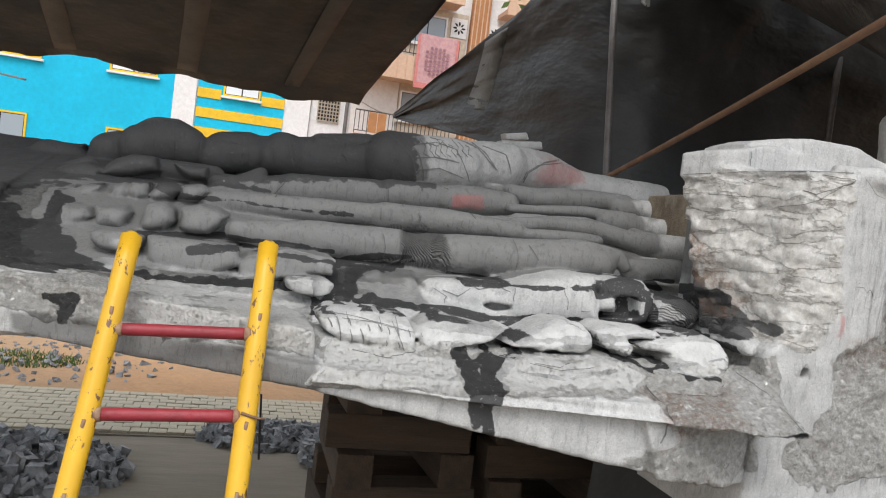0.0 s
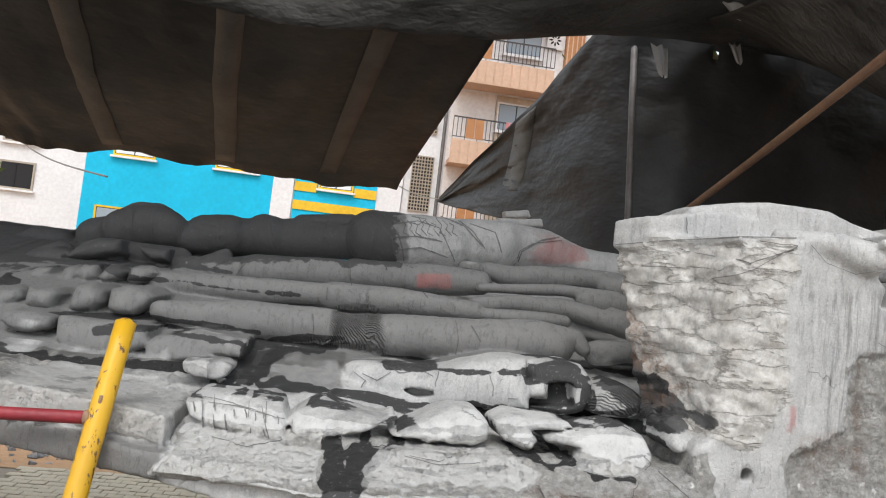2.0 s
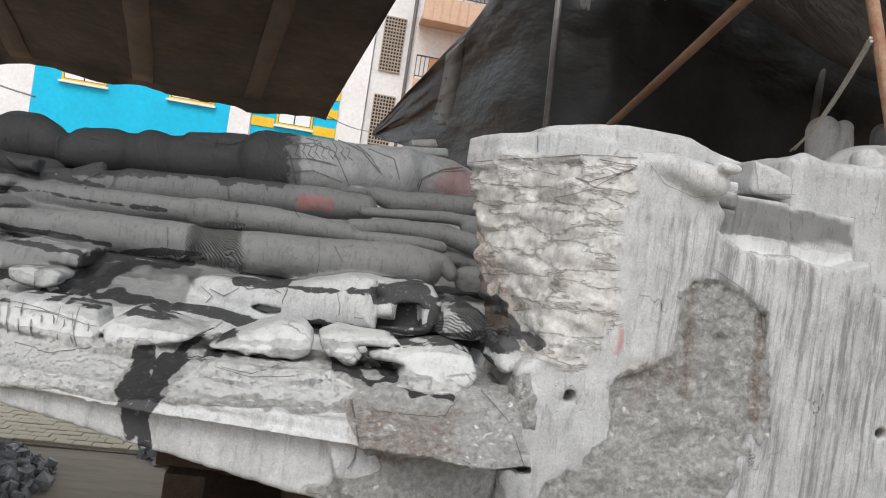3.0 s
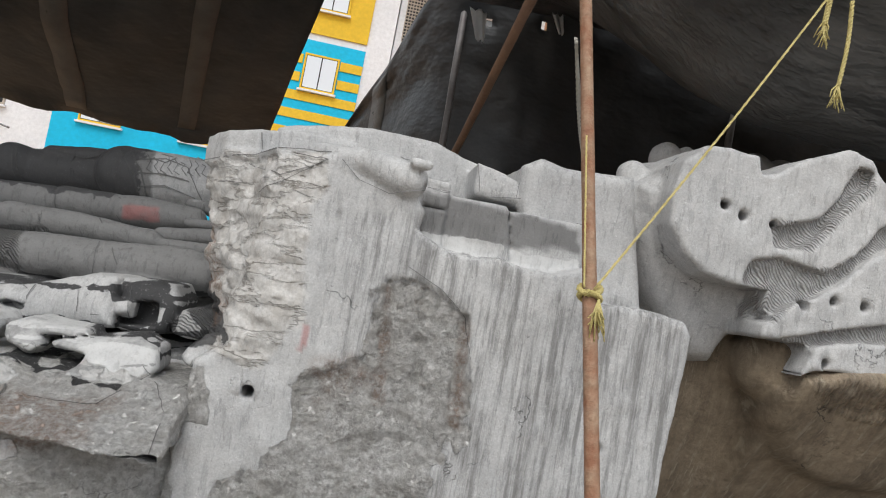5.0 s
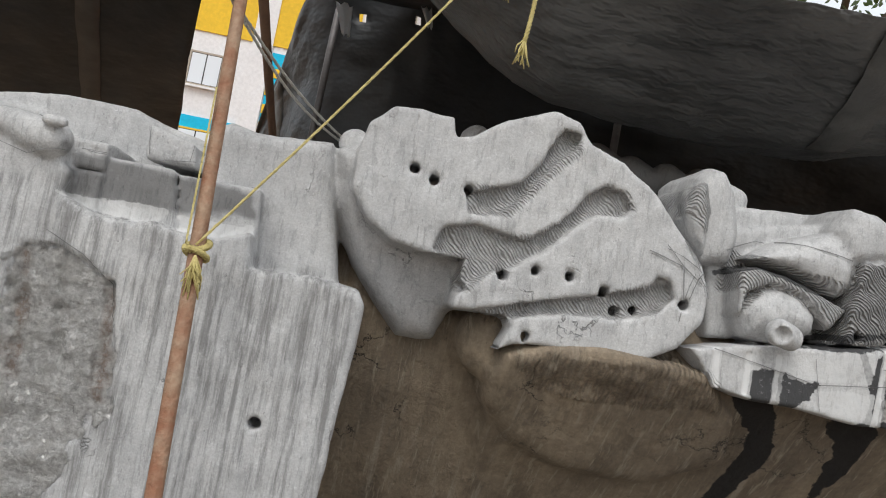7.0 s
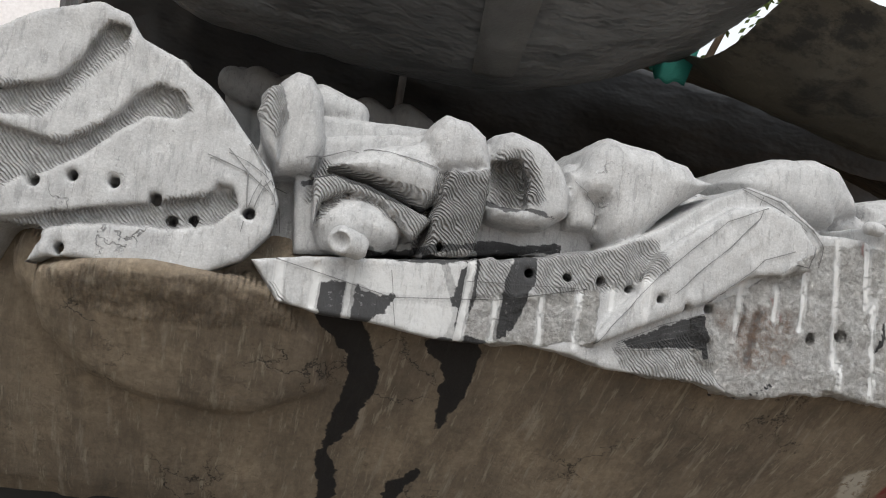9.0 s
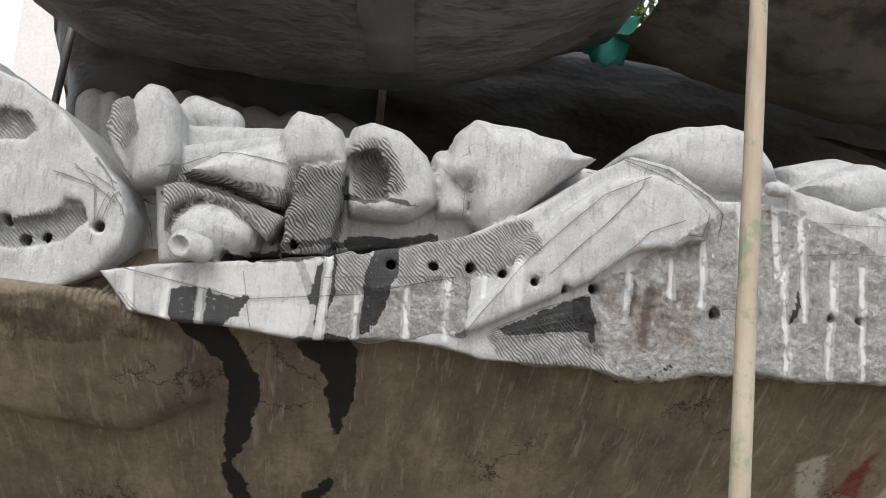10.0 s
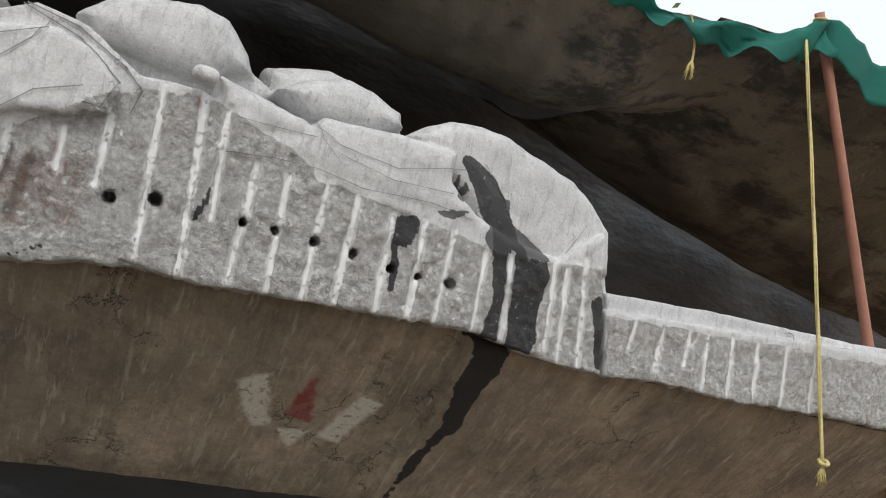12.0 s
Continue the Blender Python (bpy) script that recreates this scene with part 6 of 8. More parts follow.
prism([(4.99, 1.83), (5.00, 2.29), (5.18, 2.29), (5.65, 2.32), (6.25, 2.20), (6.60, 2.32), (7.02, 2.28), (7.67, 2.27), (8.17, 2.07), (8.21, 1.71), (5.14, 1.58)], 2.95, 3.65, 0.04, 0, 0.1, 0.01)
prism([(5.14, 2.03), (5.18, 2.16), (5.65, 2.27), (5.87, 2.26), (6.21, 2.19), (6.37, 1.91), (5.19, 1.72)], 2.80, 3.20, 0.03, 0, 0.1, 0.01)
lean([(5.237, 1.830), (5.242, 1.897), (5.298, 1.952), (5.392, 1.976), (5.495, 1.951), (5.563, 1.874), (5.558, 1.799), (5.466, 1.752), (5.371, 1.737), (5.277, 1.750)], (5.40, 2.740, 1.87), 0.00, 0.00, 0.30, 0.030, 0.110, 0.13, 0.004)
lean([(5.235, 1.819), (5.210, 1.997), (5.277, 2.021), (5.413, 2.002), (5.576, 1.943), (5.651, 1.915), (5.598, 1.826), (5.555, 1.867), (5.461, 1.939), (5.343, 1.958), (5.257, 1.911)], (5.40, 2.660, 1.95), 0.00, 0.00, 0.35, 0.015, 0.020, 0.04, 0.004)
lean([(5.252, 2.047), (5.387, 2.137), (5.576, 2.208), (5.673, 2.183), (5.701, 2.076), (5.669, 1.990), (5.624, 1.952), (5.488, 2.003), (5.367, 2.027)], (5.50, 2.720, 2.10), 0.00, 0.15, 0.35, 0.030, 0.090, 0.12, 0.004)
lean([(4.990, 2.167), (4.988, 2.267), (5.047, 2.309), (5.085, 2.186), (5.086, 2.007), (5.029, 2.075)], (5.10, 2.700, 2.10), 0.00, 0.00, 0.30, 0.030, 0.030, 0.05, 0.010)
prism([(6.19, 2.17), (6.24, 2.31), (6.31, 2.38), (6.37, 2.37), (6.50, 2.36), (6.55, 2.34), (6.65, 2.33), (6.69, 2.29), (6.80, 2.28), (6.67, 2.18), (6.57, 2.09), (6.47, 1.98), (6.38, 1.94), (6.32, 1.98), (6.29, 2.10), (6.22, 2.11)], 2.72, 3.22, 0.04, 0.1, 0.12, 0.01)
prism([(6.16, 2.21), (6.25, 2.24), (6.30, 2.11), (6.31, 2.00), (6.20, 1.99)], 2.72, 3.02, 0.02, 0.03, 0.05, 0.01)
prism([(6.96, 2.35), (7.08, 2.46), (7.21, 2.51), (7.31, 2.52), (7.37, 2.53), (7.48, 2.51), (7.59, 2.40), (7.63, 2.31), (7.38, 2.24), (7.05, 2.28)], 2.92, 3.42, 0.03, 0.1, 0.1, 0.01)
prism([(7.65, 2.39), (7.79, 2.43), (7.91, 2.46), (8.09, 2.43), (8.25, 2.38), (8.31, 2.12), (8.01, 2.12), (7.69, 2.29)], 2.98, 3.48, 0.03, 0.1, 0.1, 0.01)
tube([(5.34, 2.55, 1.78, 0.051), (5.39, 2.57, 1.77, 0.048)], 0.006)
cut_tube([(5.34, 2.47, 1.77, 0.028), (5.33, 2.51, 1.77, 0.032)], 0.004)
prism([(5.61, 2.07), (5.59, 2.22), (5.62, 2.29), (5.65, 2.32), (5.74, 2.31), (5.82, 2.27), (5.86, 2.13), (5.67, 2.09)], 2.68, 3.08, 0.04, 0.06, 0.07, 0.01)
prism([(5.68, 2.10), (5.84, 2.14), (5.84, 1.99), (5.81, 1.81), (5.64, 1.78)], 2.62, 3.02, 0.02, 0, 0.1, 0.01)
prism([(5.83, 2.23), (5.85, 2.29), (5.92, 2.32), (6.04, 2.29), (6.14, 2.21), (6.19, 2.11), (6.18, 2.03), (6.09, 1.96), (5.98, 1.95), (5.87, 1.96)], 2.70, 3.05, 0.04, 0.05, 0.07, 0.01)
cut_prism([(5.84, 2.17), (5.95, 2.20), (6.00, 2.14), (6.01, 2.01), (5.86, 2.01)], 2.50, 2.74, 0.012, 0, 0.1, 0.01)
tube([(6.21, 2.80, 2.21, 0.051), (6.27, 2.77, 2.20, 0.047)], 0.01)
prism([(6.45, 1.78), (6.51, 1.92), (6.65, 2.05), (6.81, 2.17), (6.97, 2.21), (7.10, 2.17), (7.20, 2.07), (7.19, 1.98), (7.05, 1.94), (6.92, 1.92), (6.75, 1.79), (6.59, 1.71), (6.39, 1.60), (6.27, 1.55)], 2.58, 2.88, 0.02, 0.01, 0.05, 0.01)
hole(5.694, 2.62, 1.819, 0.02, 0.12)
hole(5.813, 2.62, 1.803, 0.02, 0.12)
hole(6.037, 2.62, 1.780, 0.02, 0.12)
hole(6.186, 2.62, 1.787, 0.02, 0.12)
hole(6.318, 2.62, 1.796, 0.02, 0.12)
hole(6.438, 2.62, 1.789, 0.02, 0.12)
hole(6.550, 2.62, 1.769, 0.02, 0.12)
hole(6.662, 2.62, 1.753, 0.02, 0.12)
hole(6.776, 2.62, 1.764, 0.02, 0.12)
hole(7.241, 2.62, 1.718, 0.02, 0.12)
hole(7.384, 2.62, 1.744, 0.02, 0.12)
hole(7.715, 2.62, 1.743, 0.02, 0.12)
hole(5.015, 2.64, 1.815, 0.02, 0.12)
hole(5.169, 2.64, 1.787, 0.02, 0.12)
hole(5.449, 2.64, 1.759, 0.02, 0.12)
hole(5.554, 2.64, 1.761, 0.02, 0.12)
groove(5.149, 1.690, 5.164, 1.553, 2.62, 0.015)
groove(5.280, 1.689, 5.278, 1.546, 2.62, 0.015)
groove(5.395, 1.693, 5.395, 1.526, 2.62, 0.015)
groove(5.823, 1.791, 5.805, 1.491, 2.62, 0.015)
groove(5.931, 1.679, 5.931, 1.523, 2.62, 0.015)
groove(6.100, 1.706, 6.112, 1.536, 2.62, 0.015)
groove(6.245, 1.759, 6.249, 1.546, 2.62, 0.015)
groove(6.374, 1.780, 6.374, 1.708, 2.62, 0.015)
groove(6.486, 1.830, 6.492, 1.685, 2.62, 0.015)
groove(6.910, 1.878, 6.903, 1.673, 2.62, 0.015)
groove(7.064, 1.903, 7.065, 1.772, 2.62, 0.015)
groove(7.188, 1.989, 7.188, 1.748, 2.62, 0.015)
groove(7.321, 2.134, 7.362, 1.532, 2.62, 0.015)
groove(7.458, 2.147, 7.505, 1.518, 2.62, 0.015)
groove(6.866, 1.784, 6.874, 1.680, 2.60, 0.018, False)
groove(6.982, 1.781, 6.974, 1.588, 2.60, 0.018, False)
groove(7.126, 1.760, 7.110, 1.650, 2.60, 0.018, False)
prism([(7.53, 2.13), (7.83, 2.14), (8.07, 2.09), (8.42, 2.02), (8.69, 1.93), (8.93, 1.90), (9.06, 2.01), (9.13, 2.06), (9.17, 1.82), (9.25, 1.47), (8.93, 1.49), (8.63, 1.54), (8.29, 1.53), (7.85, 1.51), (7.49, 1.50), (7.31, 1.53), (7.53, 2.00)], 2.58, 3.48, 0.015, 0, 0.1, 0.01)
prism([(7.48, 2.23), (7.83, 2.16), (7.81, 2.09), (7.53, 2.01)], 2.62, 3.02, 0.03, 0.05, 0.06, 0.01)
prism([(7.57, 1.98), (7.80, 2.11), (7.87, 2.19), (8.14, 2.21), (8.41, 2.21), (8.41, 2.09), (8.57, 1.95), (8.32, 1.95), (7.96, 1.98), (7.74, 1.99)], 2.60, 3.10, 0.02, 0.03, 0.08, 0.01)
prism([(7.08, 2.26), (7.53, 2.19), (8.26, 2.26), (8.87, 2.10), (9.42, 1.94), (9.52, 1.52), (7.25, 1.57)], 2.95, 3.65, 0.04, 0, 0.1, 0.01)
prism([(7.05, 2.38), (7.12, 2.45), (7.20, 2.51), (7.24, 2.50), (7.29, 2.52), (7.39, 2.50), (7.47, 2.43), (7.49, 2.35), (7.50, 2.24), (7.25, 2.26)], 2.92, 3.52, 0.03, 0.1, 0.1, 0.01)
prism([(7.47, 2.35), (7.60, 2.36), (7.68, 2.32), (7.74, 2.28), (7.67, 2.21), (7.53, 2.23)], 2.95, 3.55, 0.03, 0.05, 0.06, 0.01)
prism([(7.70, 2.29), (7.80, 2.36), (7.89, 2.39), (7.93, 2.42), (7.98, 2.42), (8.08, 2.40), (8.16, 2.36), (8.24, 2.29), (8.09, 2.20), (7.84, 2.19)], 2.85, 3.45, 0.03, 0.1, 0.1, 0.01)
prism([(8.22, 2.23), (8.29, 2.29), (8.38, 2.34), (8.51, 2.36), (8.64, 2.35), (8.72, 2.32), (8.82, 2.30), (8.90, 2.27), (8.97, 2.26), (9.08, 2.19), (9.19, 2.08), (9.23, 1.88), (8.99, 1.86), (8.65, 1.84), (8.52, 2.01), (8.35, 2.15)], 2.66, 3.46, 0.05, 0.05, 0.12, 0.01)
prism([(9.22, 1.75), (9.78, 1.79), (10.67, 1.85), (11.49, 1.91), (11.57, 1.50), (10.74, 1.50), (10.02, 1.48), (9.50, 1.49), (9.28, 1.47)], 2.62, 3.52, 0.015, 0, 0.1, 0.01)
prism([(9.33, 1.84), (9.94, 1.88), (10.89, 1.90), (11.76, 1.96), (11.80, 1.78), (10.92, 1.75), (9.37, 1.69)], 2.80, 3.60, 0.01, 0, 0.1, 0.01)
groove(7.677, 1.950, 7.668, 1.527, 2.58, 0.016)
groove(7.791, 1.949, 7.805, 1.515, 2.58, 0.016)
groove(7.936, 1.966, 7.931, 1.520, 2.58, 0.016)
groove(8.056, 1.932, 8.055, 1.503, 2.58, 0.016)
groove(8.202, 1.902, 8.211, 1.512, 2.58, 0.016)
groove(8.331, 1.911, 8.341, 1.505, 2.58, 0.016)
groove(8.455, 1.907, 8.453, 1.538, 2.58, 0.016)
groove(8.609, 1.864, 8.615, 1.535, 2.58, 0.016)
groove(8.721, 1.866, 8.750, 1.504, 2.58, 0.016)
groove(8.918, 1.887, 8.949, 1.529, 2.58, 0.016)
groove(8.976, 1.876, 9.022, 1.484, 2.58, 0.016)
groove(9.060, 1.942, 9.118, 1.489, 2.58, 0.016)
groove(7.540, 2.110, 7.570, 1.727, 2.58, 0.016)
groove(9.393, 1.728, 9.382, 1.615, 2.62, 0.014)
groove(9.693, 1.761, 9.690, 1.595, 2.62, 0.014)
groove(9.939, 1.769, 9.966, 1.487, 2.62, 0.014)
groove(10.269, 1.777, 10.292, 1.499, 2.62, 0.014)
groove(9.540, 1.732, 9.535, 1.543, 2.62, 0.014)
groove(9.792, 1.754, 9.814, 1.501, 2.62, 0.014)
groove(10.093, 1.771, 10.117, 1.498, 2.62, 0.014)
groove(10.451, 1.783, 10.476, 1.488, 2.62, 0.014)
hole(7.675, 2.58, 1.738, 0.02, 0.12)
hole(7.791, 2.58, 1.733, 0.02, 0.12)
hole(7.935, 2.58, 1.731, 0.02, 0.12)
hole(8.094, 2.58, 1.718, 0.02, 0.12)
hole(8.237, 2.58, 1.698, 0.02, 0.12)
hole(8.357, 2.58, 1.695, 0.02, 0.12)
hole(8.486, 2.58, 1.694, 0.02, 0.12)
tube([(7.42, 2.58, 2.20, 0.029), (7.46, 2.58, 2.20, 0.031)], 0.01)
groove(2.065, 1.138, 2.055, 0.936, 2.56, 0.014, False)
# </right>
RIGHT, RIGHT_LINES = nets(F), scoring(F)
# ---- the carved stone: rounded hoods at the back ----
F = Field((3.6, 3.7, 1.5), (7.4, 4.8, 2.85), 0.016)
prism([(4.0, 1.55), (4.0, 2.0), (7.2, 2.0), (7.2, 1.55)], 3.8, 4.6, 0.03)
# <rear>
tube([(4.35, 4.29, 2.65, 0.095), (4.38, 4.29, 2.34, 0.095)], 0.01)
tube([(4.46, 4.25, 2.68, 0.054), (4.49, 4.25, 2.37, 0.054)], 0.01)
tube([(4.78, 4.29, 2.69, 0.089), (4.81, 4.29, 2.37, 0.089)], 0.01)
tube([(4.93, 4.28, 2.70, 0.083), (4.96, 4.28, 2.38, 0.083)], 0.01)
tube([(4.74, 4.19, 2.66, 0.086), (4.83, 4.19, 2.62, 0.086)], 0.012)
tube([(4.87, 4.20, 2.67, 0.105), (4.96, 4.20, 2.62, 0.105)], 0.012)
tube([(5.05, 4.21, 2.67, 0.105), (5.15, 4.21, 2.62, 0.105)], 0.012)
tube([(5.26, 4.19, 2.64, 0.093), (5.36, 4.19, 2.60, 0.093)], 0.012)
tube([(5.48, 4.19, 2.64, 0.094), (5.58, 4.19, 2.59, 0.094)], 0.012)
tube([(5.70, 4.21, 2.64, 0.107), (5.80, 4.21, 2.59, 0.107)], 0.012)
# </rear>
REAR = nets(F)
statue = tagged(finished("stone_statue", [LEFT, RIGHT, REAR], GRANITE, [LEFT_LINES, RIGHT_LINES]), "huge unfinished grey granite reclining statue with stepped limbs, drilled and chiselled", "statue")

# ---- the rock under the frieze ----
F = Field((2.4, 2.6, 0.4), (12.4, 4.6, 2.1), 0.019)
mass([(2.72, 1.60), (2.78, 1.48), (3.0, 1.22), (3.28, 0.92), (3.5, 0.66), (3.62, 0.56), (6.0, 0.5), (6.0, 1.9), (3.2, 2.0), (2.85, 1.7)], 4.42, 8.85, 0.03)
mass([(2.72, 1.50), (2.78, 1.42), (3.0, 1.16), (3.28, 0.88), (3.5, 0.64), (3.62, 0.56), (6.0, 0.5), (6.0, 1.1), (3.4, 1.4), (2.85, 1.5)], 8.7, 12.6, 0.06)
mass([(3.05, 1.62), (3.1, 1.3), (3.28, 0.95), (3.5, 0.66), (3.62, 0.56), (6.0, 0.5), (6.0, 1.9), (3.2, 2.0)], 2.7, 4.5, 0.06)
tube([(4.40, 2.95, 1.56, 0.16), (4.6, 2.95, 1.48, 0.18), (5.2, 2.92, 1.52, 0.16)], 0.08)
# <rock>
lean([(4.377, 1.541), (4.536, 1.592), (4.742, 1.617), (5.138, 1.599), (5.349, 1.435), (5.424, 1.221), (5.123, 1.066), (4.749, 1.085), (4.525, 1.169), (4.379, 1.320), (4.350, 1.447)], (4.60, 2.800, 1.40), 0.00, -0.85, 0.50, 0.050, 0.050, 0.10, 0.015)
# </rock>
rock = tagged(finished("rock_bed", [nets(F)], ROCK), "brown weathered rock bed under the grey carved statue", "rock")

# ---- ground ----
G = -1.2
SOIL = surface("red_soil", (0.47, 0.27, 0.14), (0.38, 0.25, 0.15), 0.5, 0.95, 0, 0.03, 9)
MUD = surface("damp_dusty_concrete", (0.27, 0.23, 0.18), (0.17, 0.145, 0.115), 0.9, 0.8, 0, 0.01, 12, (0.25, 1, 1))
PAVER = surface("paver_concrete", (0.50, 0.45, 0.35), (0.40, 0.35, 0.27), 4.0, 0.9, 0, 0.004, 50)
CHIP = surface("granite_chip", (0.34, 0.345, 0.36), (0.09, 0.092, 0.1), 7.0, 0.7, 0, 0.004, 60)
GRASS = surface("grass", (0.10, 0.17, 0.04), (0.07, 0.11, 0.03), 5.0, 0.9)
TIMBER = surface("old_timber", (0.075, 0.045, 0.028), (0.035, 0.025, 0.018), 3.0, 0.85, 0, 0.008, 30, (0.3, 3, 3))
YELLOW = surface("chipped_yellow_paint", (0.78, 0.47, 0.025), (0.70, 0.40, 0.02), 4.0, 0.4, 0, 0.001, 40)
chips = speckle(YELLOW, 24.0, 6.0, 0.60, 0.62, (1, 1, 0.5), 0.7)
tc = mixed(YELLOW, speckle(YELLOW, 3.0), (0.80, 0.47, 0.02), (0.66, 0.37, 0.02))
link(YELLOW, mixed(YELLOW, chips, tc, (0.16, 0.08, 0.05)), bsdf(YELLOW).inputs["Base Color"])
RED = surface("worn_red_paint", (0.36, 0.035, 0.05), (0.24, 0.03, 0.04), 9.0, 0.5, 0, 0.002, 40)
RUST = surface("rusty_steel", (0.30, 0.14, 0.08), (0.40, 0.28, 0.19), 14.0, 0.75, 0.15, 0.004, 55)
STEEL = surface("grey_steel", (0.20, 0.19, 0.19), (0.13, 0.115, 0.11), 6.0, 0.5, 0.3, 0.001, 60)
BAMBOO = surface("weathered_pole", (0.37, 0.31, 0.21), (0.22, 0.18, 0.12), 9.0, 0.7, 0, 0.003, 50, (1, 1, 0.3))
spots = speckle(BAMBOO, 9.0, 6.0, 0.54, 0.62, rough=0.7)
tc = mixed(BAMBOO, speckle(BAMBOO, 7.0, 5.0, stretch=(1, 1, 0.3)), (0.47, 0.41, 0.32), (0.38, 0.30, 0.22))
tc = mixed(BAMBOO, maths(BAMBOO, "MULTIPLY", spots, 0.6), tc, (0.16, 0.26, 0.15))
link(BAMBOO, tc, bsdf(BAMBOO).inputs["Base Color"])
IRONY = surface("black_iron", (0.03, 0.028, 0.028), (0.05, 0.04, 0.035), 9.0, 0.6)
STICK = surface("brown_stick", (0.26, 0.15, 0.09), (0.18, 0.10, 0.065), 8.0, 0.7, 0, 0.003, 50)
PINK = surface("red_brown_pole", (0.38, 0.17, 0.11), (0.30, 0.13, 0.09), 6.0, 0.6, 0, 0.002, 50)
YROPE = surface("yellow_rope", (0.70, 0.60, 0.26), (0.58, 0.48, 0.18), 40.0, 0.8, 0, 0.003, 200)
WROPE = surface("pale_rope", (0.55, 0.53, 0.47), (0.42, 0.40, 0.36), 40.0, 0.8, 0, 0.003, 200)
NET = surface("green_shade_net", (0.02, 0.22, 0.17), (0.015, 0.15, 0.12), 5.0, 0.8, 0, 0.004, 120)
TAPE = surface("tarpaulin_tape", (0.12, 0.118, 0.112), (0.075, 0.073, 0.07), 3.0, 0.5)


def part(name, bm, mat, parent=None, label=""):
    me = bpy.data.meshes.new(name)
    bm.to_mesh(me)
    bm.free()
    me.materials.append(mat)
    ob = new(name, me)
    if parent:
        ob.parent = parent
    if label:
        ob["label"] = label
    return ob


def thing(name, label, category, group="", kind=""):
    return tagged(new(name), label, category, group, kind)


def sheet(nx, ny, at):
    """A grid of quads; at(u, v) gives each place."""
    bm = bmesh.new()
    vs = [[bm.verts.new(at(i / nx, j / ny)) for i in range(nx + 1)] for j in range(ny + 1)]
    for j in range(ny):
        for i in range(nx):
            f = bm.faces.new((vs[j][i], vs[j][i + 1], vs[j + 1][i + 1], vs[j + 1][i]))
            f.smooth = True
    return bm


def box(x0, x1, y0, y1, z0, z1, bevel=0.0, bm=None):
    bm = bm or bmesh.new()
    m = Matrix.Translation(((x0 + x1) / 2, (y0 + y1) / 2, (z0 + z1) / 2)) @ Matrix.Diagonal((x1 - x0, y1 - y0, z1 - z0, 1))
    made = bmesh.ops.create_cube(bm, size=1, matrix=m)["verts"]
    if bevel:
        edges = list({e for v in made for e in v.link_edges})
        bmesh.ops.bevel(bm, geom=edges, offset=bevel, segments=2, affect="EDGES", profile=0.6)
    return bm


def pipe(points, r0, r1=None, sides=12, bm=None, wander=0.0, capped=True):
    """A round bar along points, with its ends closed; it may taper and wander a little."""
    bm = bm or bmesh.new()
    r1 = r0 if r1 is None else r1
    pts = [Vector(p) for p in points]
    rings = []
    for i, p in enumerate(pts):
        way = (pts[min(i + 1, len(pts) - 1)] - pts[max(i - 1, 0)]).normalized()
        side = way.cross(Vector((0.31, 0.9, 0.27))).normalized()
        up = side.cross(way)
        r = r0 + (r1 - r0) * i / (len(pts) - 1)
        r *= 1 + wander * noise.noise(p * 6.0)
        rings.append([bm.verts.new(p + r * (side * math.cos(a) + up * math.sin(a))) for a in (2 * math.pi * k / sides for k in range(sides))])
    for a, b in zip(rings, rings[1:]):
        for k in range(sides):
            f = bm.faces.new((a[k], a[(k + 1) % sides], b[(k + 1) % sides], b[k]))
            f.smooth = True
    if capped:
        bm.faces.new(rings[0][::-1])
        bm.faces.new(rings[-1])
    return bm


def straight(a, b, n=8, bend=(0, 0, 0)):
    a, b, c = Vector(a), Vector(b), Vector(bend)
    return [a.lerp(b, i / n) + c * math.sin(math.pi * i / n) for i in range(n + 1)]


def twisted(points, r, strands=3, turns=40.0):
    """A laid rope: strands wound round each other along points, one bmesh each."""
    pts = [Vector(p) for p in points]
    for s in range(strands):
        line = []
        for i in range(len(pts) * 6 - 5):
            u = i / 6
            k = min(int(u), len(pts) - 2)
            p = pts[k].lerp(pts[k + 1], u - k)
            way = (pts[k + 1] - pts[k]).normalized()
            side = way.cross(Vector((0.3, 0.9, 0.2))).normalized()
            up = side.cross(way)
            a = turns * u / (len(pts) - 1) + 2 * math.pi * s / strands
            line.append(p + 0.55 * r * (side * math.cos(a) + up * math.sin(a)))
        yield pipe(line, r * 0.62, sides=5)


def ground_at(u, v):
    x, y = -6 + 14 * u, 4 + 16 * v
    return (x, y, G + 0.03 * noise.noise(Vector((x * 0.8, y * 0.8, 0))) + 0.015 * noise.noise(Vector((x * 3, y * 3, 4))) - 0.03)


bm = sheet(1, 1, lambda u, v: (-600 + 1200 * u, -600 + 1200 * v, G - 0.08))
tagged(part("ground", bm, SOIL), "red-brown bare soil of the building plot", "ground", kind="structure")
tagged(part("soil_bank", sheet(10, 50, lambda u, v: (-8 + 16 * u, 10.7 + 22 * v, G + 0.02 + 0.25 * v + 0.06 * noise.noise(Vector((u * 12, v * 15, 1))))), SOIL), "loose red-brown soil beside the paving", "soil", kind="structure")
tagged(part("yard", sheet(70, 40, lambda u, v: (-7 + 17 * u, -1 + 10.1 * v, G - 0.015 + 0.012 * noise.noise(Vector((u * 14, v * 9, 0))))), MUD), "damp dusty grey-brown concrete yard", "yard", kind="structure")


